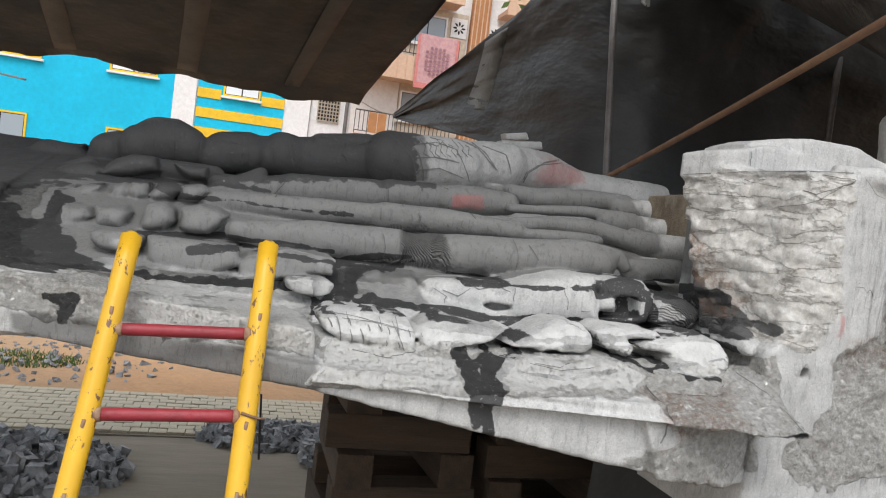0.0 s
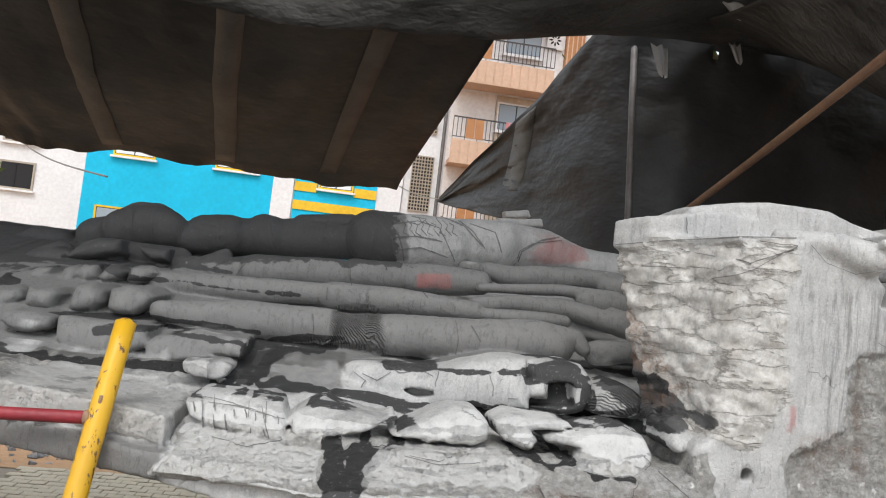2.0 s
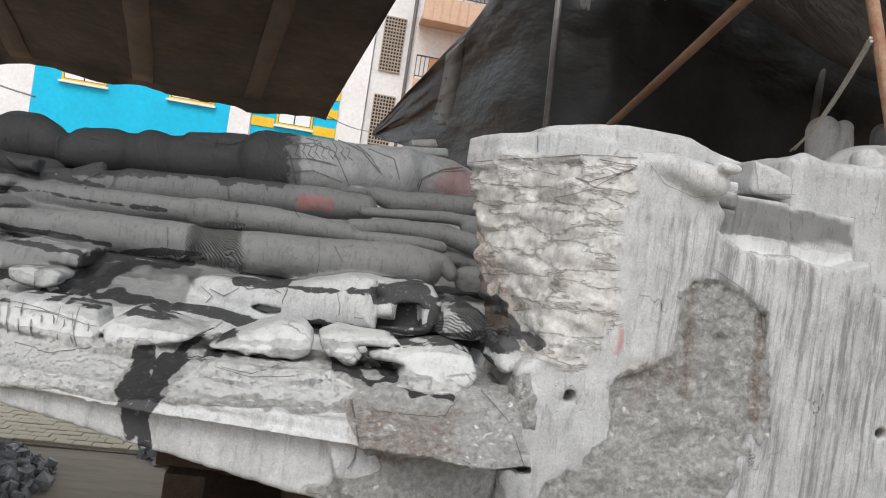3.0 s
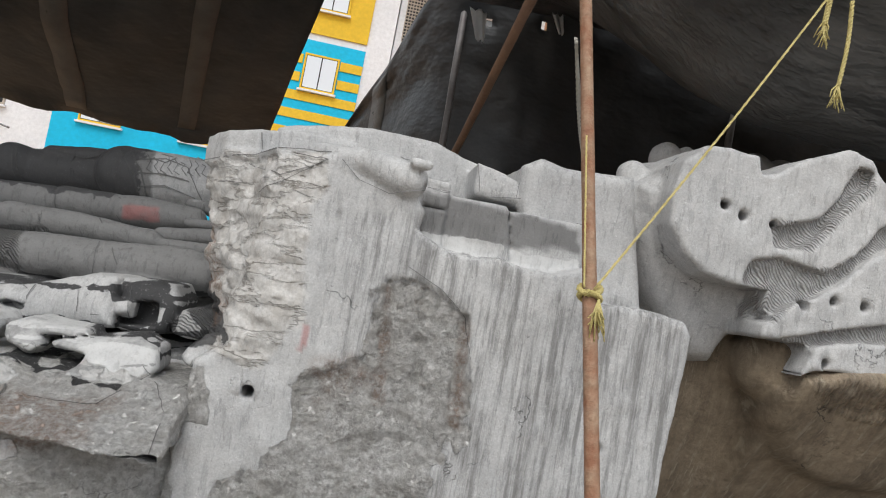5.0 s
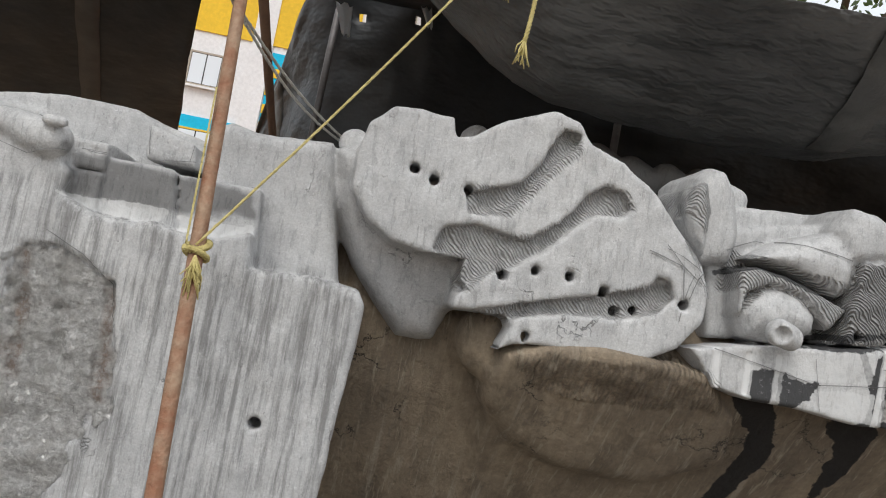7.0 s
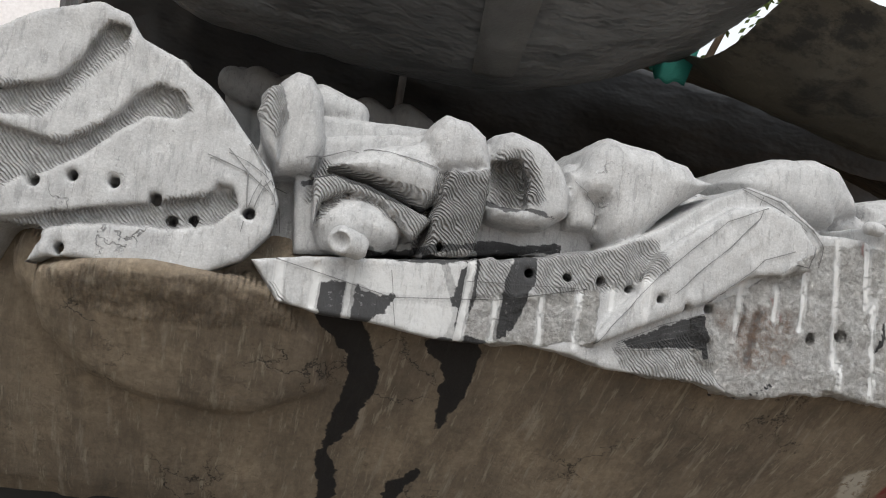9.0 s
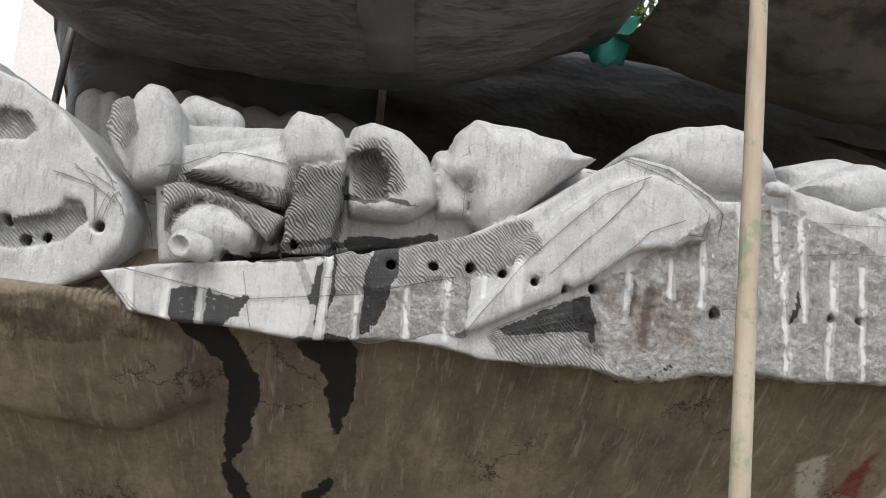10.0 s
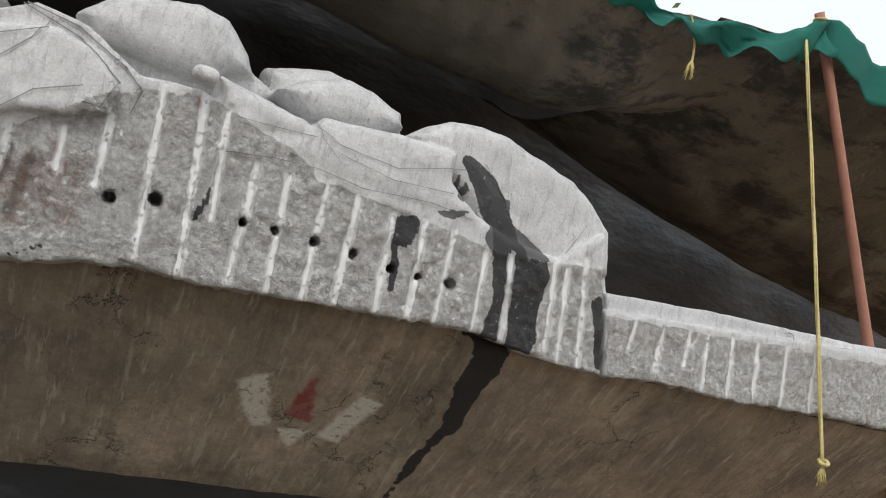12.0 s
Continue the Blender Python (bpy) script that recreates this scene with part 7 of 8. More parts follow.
# unseen bank below the viewpoint; keeps daylight from under the stone
tagged(part("bank", sheet(40, 12, lambda u, v: (-14 + 34 * u, (-14 + 15.2 * v) if v < 0.95 else 0.44 + 0.7 * (v - 0.95) / 0.05, (0.0 if v < 0.95 else -1.24 * (v - 0.95) / 0.05) + 0.02 * noise.noise(Vector((u * 30, v * 9, 0))))), MUD), "unseen raised bank of grey-brown ground in front of the statue", "bank", kind="structure")


def heap(cx, cy, rx, ry, h, count, seed, size=0.05):
    """Broken granite chips in a heap: each an irregular splinter."""
    rng = random.Random(seed)
    bm = bmesh.new()
    for _ in range(count):
        a, q = rng.uniform(0, 2 * math.pi), math.sqrt(rng.random())
        x, y = cx + rx * q * math.cos(a), cy + ry * q * math.sin(a)
        z = G + h * (1 - q * q) * (0.75 + 0.5 * noise.noise(Vector((x * 2.5, y * 2.5, seed)))) * rng.uniform(0.85, 1.0)
        s = size * rng.uniform(0.5, 1.5)
        m = Matrix.LocRotScale((x, y, z), Euler([rng.uniform(0, 6) for _ in range(3)]), (s * rng.uniform(0.8, 1.7), s, s * rng.uniform(0.25, 0.6)))
        vs = bmesh.ops.create_icosphere(bm, subdivisions=1, radius=1, matrix=m)["verts"] if size > 0.09 else None
        if vs is None:
            vs = bmesh.ops.create_cube(bm, size=1.6, matrix=m)["verts"]
        for v in vs:
            v.co += Vector([rng.uniform(-0.32, 0.32) * s for _ in range(3)])
    return bm


tagged(part("gravel_heap", heap(-1.9, 7.85, 1.2, 0.95, 0.22, 900, 1, 0.06), CHIP), "heap of sharp dark grey granite chips on the yard", "gravel", "gravel heaps", "stuff")
tagged(part("gravel_heap", heap(0.8, 9.1, 0.95, 0.55, 0.13, 520, 2), CHIP), "low heap of grey granite chips by the paving", "gravel", "gravel heaps", "stuff")
tagged(part("gravel_heap", heap(1.75, 8.6, 0.8, 0.9, 0.22, 520, 3), CHIP), "heap of grey granite chips beside timber cribbing", "gravel", "gravel heaps", "stuff")
tagged(part("rubble", heap(-2.8, 12.4, 2.2, 1.6, 0.10, 260, 5, 0.045), CHIP), "scattered pale stone rubble on red soil", "rubble", kind="stuff")


def grass_patch(cx, cy, rx, ry, count, seed):
    rng = random.Random(seed)
    bm = bmesh.new()
    for _ in range(count):
        a, q = rng.uniform(0, 2 * math.pi), math.sqrt(rng.random())
        x, y, z = cx + rx * q * math.cos(a), cy + ry * q * math.sin(a), G + 0.03
        h, w, t = rng.uniform(0.05, 0.14), 0.012, rng.uniform(0, 3.14)
        lean = Vector((rng.uniform(-0.05, 0.05), rng.uniform(-0.05, 0.05), h))
        p = Vector((x, y, z))
        d = Vector((math.cos(t) * w, math.sin(t) * w, 0))
        bm.faces.new([bm.verts.new(q) for q in (p - d, p + d, p + lean)])
    return bm


tagged(part("grass", grass_patch(-3.0, 12.2, 1.1, 0.5, 1500, 3), GRASS), "low green grass on the soil", "grass", kind="stuff")


# ---- timber cribbing under the stone ----
def sleeper(m, w, d, h):
    ob = part("timber", box(-w / 2, w / 2, -d / 2, d / 2, -h / 2, h / 2, 0.012), TIMBER)
    ob.matrix_world = m
    return tagged(ob, "rough dark brown wooden sleeper stacked under the stone", "timber", "cribbing timbers")


rng = random.Random(4)
for cx, top in ((1.22, 0.80), (2.3, 0.64)):
    for k in range(9):
        z = top - 0.115 - 0.23 * k
        for j in (-1, 1):
            if k % 2 == 0:
                sleeper(pose(cx + rng.uniform(-0.05, 0.05), 5.1 + j * 0.3 + rng.uniform(-0.04, 0.04), z, 0, 0, rng.uniform(-3, 3)), 0.95, 0.23, 0.225)
            else:
                sleeper(pose(cx + j * 0.33 + rng.uniform(-0.03, 0.03), 5.15 + rng.uniform(-0.06, 0.06), z, 0, 0, 90 + rng.uniform(-3, 3)), 1.1, 0.23, 0.225)
for cx in (5.8, 8.8, 11.0):
    for k in range(7):
        z = 0.505 - 0.125 - 0.25 * k
        for j in (-1, 1):
            if k % 2 == 0:
                sleeper(pose(cx, 5.2 + j * 0.35, z), 1.3, 0.25, 0.248)
            else:
                sleeper(pose(cx + j * 0.45, 5.2, z, 0, 0, 90), 1.3, 0.25, 0.248)


# ---- ladder ----
def ladder():
    e = thing("ladder", "yellow-painted steel pipe ladder with worn red rungs, leaning on the stone", "ladder")
    top_r, foot_r = Vector((0.14, 2.85, 1.44)), Vector((0.045, 1.77, G))
    top_l, foot_l = Vector((-0.33, 2.85, 1.42)), Vector((-0.56, 1.77, G))
    for a, b in ((top_l, foot_l), (top_r, foot_r)):
        rail = part("rail", pipe(straight(a, b, 24), 0.036, sides=18, wander=0.03), YELLOW, e)
        part("cap", pipe([a + (a - b).normalized() * d for d in (-0.01, 0.004, 0.012, 0.016)], 0.033, 0.012, sides=18), YELLOW, rail)
        for u in (0.1, 0.22, 0.31, 0.39):
            p = a.lerp(b, u + 0.013 * math.sin(60 * u))
            part("rust_chip", pipe([p + Vector((0.004 * math.sin(90 * u), -0.0325, 0.02)), p + Vector((0, -0.0345, 0)), p + Vector((0.006, -0.0325, -0.022))], 0.006, 0.009, sides=7), RUST, rail, "rust-brown bare patch in the yellow paint")
    for k in range(9):
        u = 0.118 + 0.1 * k
        a, b = top_l.lerp(foot_l, u), top_r.lerp(foot_r, u)
        way = (b - a).normalized()
        rung = part("rung", pipe(straight(a + way * 0.028, b - way * 0.028, 10), 0.0215, sides=14, wander=0.04), RED, e)
        for p, s in ((a, 1), (b, -1)):
            part("weld", pipe([p + way * s * d for d in (0.022, 0.034, 0.044)], 0.028, 0.023, sides=12, wander=0.2), RUST, rung)
    p = top_r.lerp(foot_r, 0.215)
    part("tie_wire", pipe([p + Vector(q) for q in ((-0.02, -0.036, 0.012), (0.01, -0.04, 0.004), (0.04, -0.036, -0.004), (0.06, -0.03, -0.006))], 0.006, 0.004, sides=6), STICK, e, "twist of brown cord")
    return e


ladder()


# ---- poles ----
def pole(name, a, b, r0, r1, mat, label, bend=(0, 0, 0), wander=0.06, knots=0):
    e = thing(name, label, "pole", "poles")
    line = straight(a, b, 28, bend)
    part("shaft", pipe(line, r0, r1, 14, wander=wander), mat, e)
    for k in range(knots):
        p, q = line[3 + k * 5], line[4 + k * 5]
        part("node", pipe([p.lerp(q, s) for s in (0, 0.12, 0.24)], r0 * 1.06, r0 * 1.0, 14), mat, e)
    return e


pole("pole", (3.23, 5.71, G), (3.23, 6.66, 4.25), 0.034, 0.031, STEEL, "thin grey steel pole holding up the tarpaulin")
pole("strut", (3.127, 6.2, 2.147), (3.178, 2.2, 3.255), 0.022, 0.026, STICK, "long brown wooden stick slanting up to the tarpaulin", (0, 0, -0.03))
pole("prop_pole", (3.593, 1.41, G), (3.22, 2.63, 2.95), 0.0245, 0.0215, RUST, "rusty steel pipe with a yellow rope knotted round it")
pole("prop_pole", (6.635, 1.22, G), (6.97, 1.89, 2.75), 0.026, 0.024, BAMBOO, "pale wooden pole with old green paint spots")
pole("prop_pole", (12.71, 3.0, G), (10.47, 3.0, 3.66), 0.030, 0.027, PINK, "red-brown wooden pole with a green net tied on top")
pole("pole", (-9.0, 16.0, G), (-9.0, 16.2, 4.6), 0.05, 0.05, STEEL, "dark steel pole standing behind the statue")
pole("pole", (5.9, 6.7, G), (5.95, 6.7, 4.0), 0.035, 0.035, STEEL, "dark pole against the black tarpaulin")

pole("stake", (0.56, 8.3, G), (0.51, 8.3, -0.48), 0.013, 0.011, IRONY, "thin dark iron stake standing in the gravel")

# ---- tarpaulins ----
TARP = material("black_tarpaulin", (0.02, 0.02, 0.02), 0.5)
dust = speckle(TARP, 0.9, 6.0, 0.42, 0.68)
thread = speckle(TARP, 30.0, 3.0, 0.3, 0.7, (1, 6, 1))
tc = mixed(TARP, maths(TARP, "MULTIPLY", dust, 0.55), (0.026, 0.028, 0.031), (0.092, 0.097, 0.104))
tc = mixed(TARP, maths(TARP, "MULTIPLY", thread, 0.25), tc, (0.008, 0.008, 0.008))
link(TARP, tc, bsdf(TARP).inputs["Base Color"])
bumped(TARP, maths(TARP, "ADD", speckle(TARP, 2.2, 3.0, 0.3, 0.7, (1, 1, 2)), maths(TARP, "MULTIPLY", thread, 0.03)), 0.016)


def lets_light_through(m, share, colour):
    """A thin sheet that glows a little with the daylight behind it."""
    t = node(m, "ShaderNodeBsdfTranslucent")
    t.inputs["Color"].default_value = (*colour, 1)
    mix = node(m, "ShaderNodeMixShader", Fac=share)
    link(m, bsdf(m).outputs[0], mix.inputs[1])
    link(m, t.outputs[0], mix.inputs[2])
    link(m, mix.outputs[0], m.node_tree.nodes["Material Output"].inputs["Surface"])


lets_light_through(TARP, 0.07, (0.2, 0.2, 0.2))
MUDDY = material("muddy_tarpaulin", (0.1, 0.09, 0.07), 0.75)
mould = speckle(MUDDY, 2.6, 9.0, 0.49, 0.57, (0.5, 1, 1), 0.75)
tc = mixed(MUDDY, speckle(MUDDY, 0.7, 4.0), (0.15, 0.13, 0.095), (0.07, 0.063, 0.048))
tc = mixed(MUDDY, maths(MUDDY, "MULTIPLY", mould, 0.85), tc, (0.013, 0.013, 0.013))
link(MUDDY, tc, bsdf(MUDDY).inputs["Base Color"])
bumped(MUDDY, speckle(MUDDY, 3.0, 5.0, 0.3, 0.7), 0.03)
lets_light_through(MUDDY, 0.085, (0.30, 0.26, 0.19))
lets_light_through(NET, 0.35, (0.03, 0.32, 0.24))


# paler than the black sheets: dust, plus front daylight put into the colour
GREYED_LIT = material("dusty_lit_tarpaulin", (0.07, 0.07, 0.07), 0.5)
tc = mixed(GREYED_LIT, speckle(GREYED_LIT, 1.1, 6.0, 0.38, 0.66, (1, 1, 2)), (0.05, 0.05, 0.05), (0.15, 0.15, 0.147))
link(GREYED_LIT, tc, bsdf(GREYED_LIT).inputs["Base Color"])
bumped(GREYED_LIT, speckle(GREYED_LIT, 2.4, 4.0, 0.3, 0.7, (1, 2, 2)), 0.04)
lets_light_through(GREYED_LIT, 0.10, (0.3, 0.3, 0.3))


def curve_at(points, u):
    """A smooth run through points (u, x, y, z)."""
    p = np.array(points, float)
    k = int(np.clip(np.searchsorted(p[:, 0], u) - 1, 0, len(p) - 2))
    s = (u - p[k, 0]) / (p[k + 1, 0] - p[k, 0])
    m = [(p[min(i + 1, len(p) - 1), 1:] - p[max(i - 1, 0), 1:]) / max(p[min(i + 1, len(p) - 1), 0] - p[max(i - 1, 0), 0], 1e-6) for i in (k, k + 1)]
    h = p[k + 1, 0] - p[k, 0]
    return Vector(p[k, 1:] * (2 * s ** 3 - 3 * s ** 2 + 1) + h * m[0] * (s ** 3 - 2 * s ** 2 + s) + p[k + 1, 1:] * (-2 * s ** 3 + 3 * s ** 2) + h * m[1] * (s ** 3 - s ** 2))


def cloth(rows, nu, nv, folds, seed, mat, label, name="tarpaulin", group="tarpaulins", ragged=0.0):
    """A hung sheet: rows are runs through points, from its first edge to its last, at equal steps of v."""
    def at(u, v):
        line = [(i / (len(rows) - 1), *curve_at(row, u)) for i, row in enumerate(rows)]
        p = curve_at(line, v)
        w = folds * noise.noise(Vector((u * 8 + seed, v * 5, seed))) + 0.4 * folds * noise.noise(Vector((u * 26, v * 9 + seed, 2.0)))
        w += 0.25 * folds * noise.noise(Vector((u * 60 + v * 30, v * 20, seed)))
        p += Vector((0.3 * w, w, w))
        if ragged and v > 0.999:
            p.z -= ragged * (0.5 + noise.noise(Vector((u * 18, seed, 0))))
        return p
    ob = part(name, sheet(nu, nv, at), mat)
    s = ob.modifiers.new("thickness", "SOLIDIFY")
    s.thickness = 0.003
    return tagged(ob, label, "tarpaulin", group), at


left_tarp, left_at = cloth([
    [(0, -9, 1.0, 6.3), (0.6, -2, 1.0, 6.5), (1, 3.1, 1.4, 6.55)],
    [(0, -9, 5.0, 4.5), (0.6, -2.0, 5.2, 4.55), (1, 2.36, 5.2, 4.85)],
    [(0, -9, 8.4, 2.9), (0.3, -4, 8.6, 2.86), (0.6, -1.9, 8.9, 2.86), (0.8, -0.2, 9.1, 2.86), (1, 1.37, 9.5, 2.98)],
], 110, 60, 0.07, 1.3, TARP, "black plastic tarpaulin with pale tape seams sloping down behind the statue", ragged=0.09)
upper_tarp, upper_at = cloth([
    [(0, -3.5, 2.4, 5.2), (0.5, 2, 2.6, 5.4), (1, 7, 2.8, 5.2)],
    [(0, -3.0, 4.2, 4.2), (0.5, 2, 4.3, 4.4), (1, 6, 4.6, 4.6)],
    [(0, -2.2, 5.0, 3.4), (0.3, -0.4, 5.0, 3.33), (0.45, 0.5, 5.0, 3.33), (0.62, 1.57, 5.2, 3.48), (0.72, 2.3, 5.6, 3.75), (0.85, 3.6, 6.4, 4.18), (1, 5.2, 6.2, 4.06)],
], 100, 40, 0.06, 4.1, GREYED_LIT, "dusty black tarpaulin stretched overhead with a sagging edge")
back_tarp, back_at = cloth([
    [(0, 2.01, 10.55, 3.02), (0.12, 2.62, 8.2, 3.86), (0.25, 3.25, 6.45, 4.42), (0.6, 7.5, 6.6, 4.25), (1, 23, 6.8, 4.2)],
    [(0, 2.02, 10.56, 3.01), (0.12, 2.72, 8.3, 3.3), (0.25, 3.4, 6.75, 3.4), (0.6, 7.6, 7.05, 3.0), (1, 23, 7.3, 2.6)],
    [(0, 2.03, 10.57, 3.00), (0.12, 2.75, 8.4, 2.66), (0.25, 3.45, 6.7, 2.12), (0.6, 7.7, 6.9, 1.2), (1, 23, 7.4, 0.6)],
    [(0, 2.03, 10.57, 2.995), (0.12, 2.8, 8.45, 2.6), (0.25, 3.5, 6.75, 2.0), (0.6, 7.7, 6.95, -0.2), (1, 23, 7.45, -1.19)],
], 150, 50, 0.09, 7.7, TARP, "black tarpaulin hung as a curtain behind the stone")
belly_tarp, belly_at = cloth([
    [(0, 3.3, 2.75, 3.5), (0.25, 4.3, 2.7, 3.12), (0.5, 5.3, 2.7, 3.09), (0.8, 6.6, 2.75, 3.2), (1, 7.15, 2.9, 3.32)],
    [(0, 3.4, 3.6, 3.65), (0.2, 4.1, 3.6, 3.08), (0.33, 4.65, 3.6, 2.80), (0.55, 5.6, 3.6, 2.77), (0.75, 6.3, 3.6, 2.82), (1, 7.15, 3.7, 3.22)],
    [(0, 3.5, 4.6, 3.9), (0.3, 4.6, 4.6, 3.2), (0.6, 5.9, 4.6, 3.15), (1, 7.2, 4.6, 3.5)],
    [(0, 3.6, 6.3, 4.3), (0.5, 5.5, 6.4, 4.15), (1, 7.3, 6.5, 4.2)],
], 90, 50, 0.05, 11.2, GREYED_LIT, "dusty black tarpaulin sagging in a belly with rain-worn patches")
brown_tarp, brown_at = cloth([
    [(0, 7.25, 2.9, 3.35), (0.4, 8.3, 2.85, 3.24), (0.7, 9.2, 3.0, 3.28), (1, 10.4, 3.05, 3.5)],
    [(0, 7.2, 3.6, 3.2), (0.15, 7.6, 3.6, 3.0), (0.4, 8.4, 3.6, 2.9), (0.75, 9.35, 3.6, 2.87), (1, 10.4, 3.8, 3.24)],
    [(0, 7.3, 4.6, 3.6), (0.5, 8.8, 4.6, 3.3), (1, 10.6, 4.6, 3.5)],
    [(0, 7.4, 6.5, 4.25), (0.5, 8.9, 6.5, 4.2), (1, 10.9, 6.5, 4.2)],
], 90, 50, 0.05, 15.3, MUDDY, "mud-stained brown and black tarpaulin sagging in a belly")
end_tarp, end_at = cloth([
    [(0, 9.9, 3.1, 3.46), (0.3, 11, 3.05, 3.55), (1, 14, 3.0, 3.5)],
    [(0, 9.95, 3.8, 3.32), (0.3, 11.1, 4.1, 3.1), (1, 14, 4.2, 2.95)],
    [(0, 9.9, 5.0, 3.2), (0.4, 11.8, 5.2, 2.75), (1, 15, 5.4, 2.3)],
    [(0, 10.0, 6.5, 3.7), (0.5, 12.5, 6.6, 3.2), (1, 17, 6.7, 2.6)],
], 70, 50, 0.05, 19.9, MUDDY, "mud-stained brown tarpaulin hanging in slack folds")


def torn(ob, places):
    """Small tears: the quads nearest to these places are gone."""
    bm = bmesh.new()
    bm.from_mesh(ob.data)
    bm.faces.ensure_lookup_table()
    gone = [min(bm.faces, key=lambda f: (f.calc_center_median() - Vector(p)).length) for p in places]
    bmesh.ops.delete(bm, geom=list(set(gone)), context="FACES")
    bm.to_mesh(ob.data)
    bm.free()


torn(back_tarp, [(3.55, 6.9, 4.2), (3.52, 6.9, 4.12), (3.95, 6.6, 4.16)])
torn(brown_tarp, [(7.55, 4.0, 3.3), (7.7, 3.9, 3.25)])


def tape(at, parent, u0, v0, u1, v1, w, mat=TAPE, label="grey repair tape"):
    """A strip stuck on the underside of a hung sheet."""
    def place(a, b):
        u, v = u0 + (u1 - u0) * a, v0 + (v1 - v0) * a
        n = math.hypot(u1 - u0, v1 - v0)
        du, dv = -(v1 - v0) / n, (u1 - u0) / n
        p = at(min(max(u + w * (b - 0.5) * abs(du) * 2, 0), 1), min(max(v + w * (b - 0.5) * abs(dv), 0), 1))
        return p + Vector((0, -0.012, -0.012))
    ob = part("tape", sheet(24, 2, place), mat, parent, label)
    ob.modifiers.new("thickness", "SOLIDIFY").thickness = 0.002
    return ob


for u in (0.62, 0.76, 0.9):
    tape(left_at, left_tarp, u, 0.55, u - 0.015, 0.985, 0.012)
tape(belly_at, belly_tarp, 0.63, 0.02, 0.66, 0.3, 0.03)
tape(back_at, back_tarp, 0.12, 0.02, 0.10, 0.5, 0.012)

# black sheet added below the rock, where there is only deep shade
shade_sheet, shade_sheet_at = cloth([
    [(0, 2.2, 3.95, 0.75), (0.5, 7, 3.95, 0.6), (1, 13, 3.95, 0.6)],
    [(0, 2.2, 4.05, -0.3), (0.5, 7, 4.1, -0.3), (1, 13, 4.05, -0.3)],
    [(0, 2.2, 4.0, -1.21), (0.5, 7, 4.05, -1.21), (1, 13, 4.0, -1.21)],
], 120, 20, 0.08, 23.5, TARP, "added black sheet standing in for the shade below the rock")

# ---- green net and scraps ----
def net_at(u, v):
    top = curve_at([(0, 9.1, 3.0, 3.30), (0.4, 9.72, 2.98, 3.32), (0.75, 10.25, 2.95, 3.46), (1, 10.5, 2.96, 3.63)], u)
    d = 0.05 + 0.16 * u + 0.03 * math.sin(u * 40)
    return top + Vector((0.03 * math.sin(v * 5 + u * 21), -0.05 - 0.05 * math.sin(v * 3 + u * 17), -v * d + 0.02 * noise.noise(Vector((u * 20, v * 6, 0)))))


net = part("shade_net", sheet(50, 10, net_at), NET)
net.modifiers.new("thickness", "SOLIDIFY").thickness = 0.002
tagged(net, "green shade net draped over the edge and tied to a pole", "net")
net = part("shade_net", sheet(20, 8, lambda u, v: (10.5 + 1.2 * u, 2.96 - 0.04 * math.sin(u * 13), 3.62 - 0.22 * u - v * (0.2 + 0.1 * u) + 0.02 * math.sin(u * 30))), NET)
net.modifiers.new("thickness", "SOLIDIFY").thickness = 0.002
tagged(net, "green shade net hanging away from the pole top", "net")
rope_band = part("binding", pipe([(10.49 + 0.034 * math.cos(a), 3.0 + 0.034 * math.sin(a), 3.62) for a in [0.5 * k for k in range(14)]], 0.008, sides=6), YROPE)
tagged(rope_band, "yellow cord binding at the pole top", "rope", "ropes")


def scrap_at(u, v):
    return Vector((6.93 + 0.45 * u * (1 - 0.2 * v), 4.05 - 0.06 * math.sin(7 * u), 3.27 + 0.22 * u - v * (0.02 + 0.30 * u) + 0.012 * math.sin(30 * u)))


scrap = part("net_scrap", sheet(24, 10, scrap_at), NET)
scrap.modifiers.new("thickness", "SOLIDIFY").thickness = 0.002
tagged(scrap, "torn scrap of green net hanging at a hole in the tarpaulin", "net")

def shred(x, y, z, w, h, seed):
    """A small white sheet on the tarpaulin, for plastic shreds and a bright gap."""
    ob = part("shred_and_gap", sheet(6, 10, lambda u, v: (x + w * (u - 0.5) * (1 - 0.5 * v) + 0.06 * v, y + 0.02 * math.sin(9 * u + seed), z - h * v + 0.02 * math.sin(11 * u + seed))), SHRED)
    ob.modifiers.new("thickness", "SOLIDIFY").thickness = 0.002
    tagged(ob, "small white sheet on the black tarpaulin, for plastic shreds and a bright gap", "plastic scrap", "plastic shreds")


SHRED = surface("white_shred_and_gap", (0.80, 0.82, 0.84), (0.66, 0.68, 0.70), 6.0, 0.4)
lets_light_through(SHRED, 0.4, (0.85, 0.87, 0.9))
shred(3.30, 6.22, 4.03, 0.15, 0.26, 1)
shred(3.98, 6.22, 4.15, 0.09, 0.16, 2)
# white sheet added for a bright sky gap and the shine beside it
shred(3.69, 5.60, 4.23, 0.34, 0.13, 3)

# ---- ropes ----
def rope(points, r, mat, label, frayed=None):
    ob = thing("rope", label, "rope", "ropes")
    for strand in twisted(points, r, turns=26.0 * len(points)):
        part("strand", strand, mat, ob)
    if frayed:
        rng = random.Random(len(points))
        bm = bmesh.new()
        for _ in range(16):
            p = Vector(frayed)
            q = p + Vector((rng.uniform(-0.03, 0.03), rng.uniform(-0.02, 0.02), -rng.uniform(0.05, 0.11)))
            pipe([p, p.lerp(q, 0.5) + Vector((rng.uniform(-0.012, 0.012), 0, 0)), q], 0.0035, 0.002, 5, bm)
        tagged(part("frayed_end", bm, mat, ob), "loose frayed rope fibres", kind="stuff")
    return ob


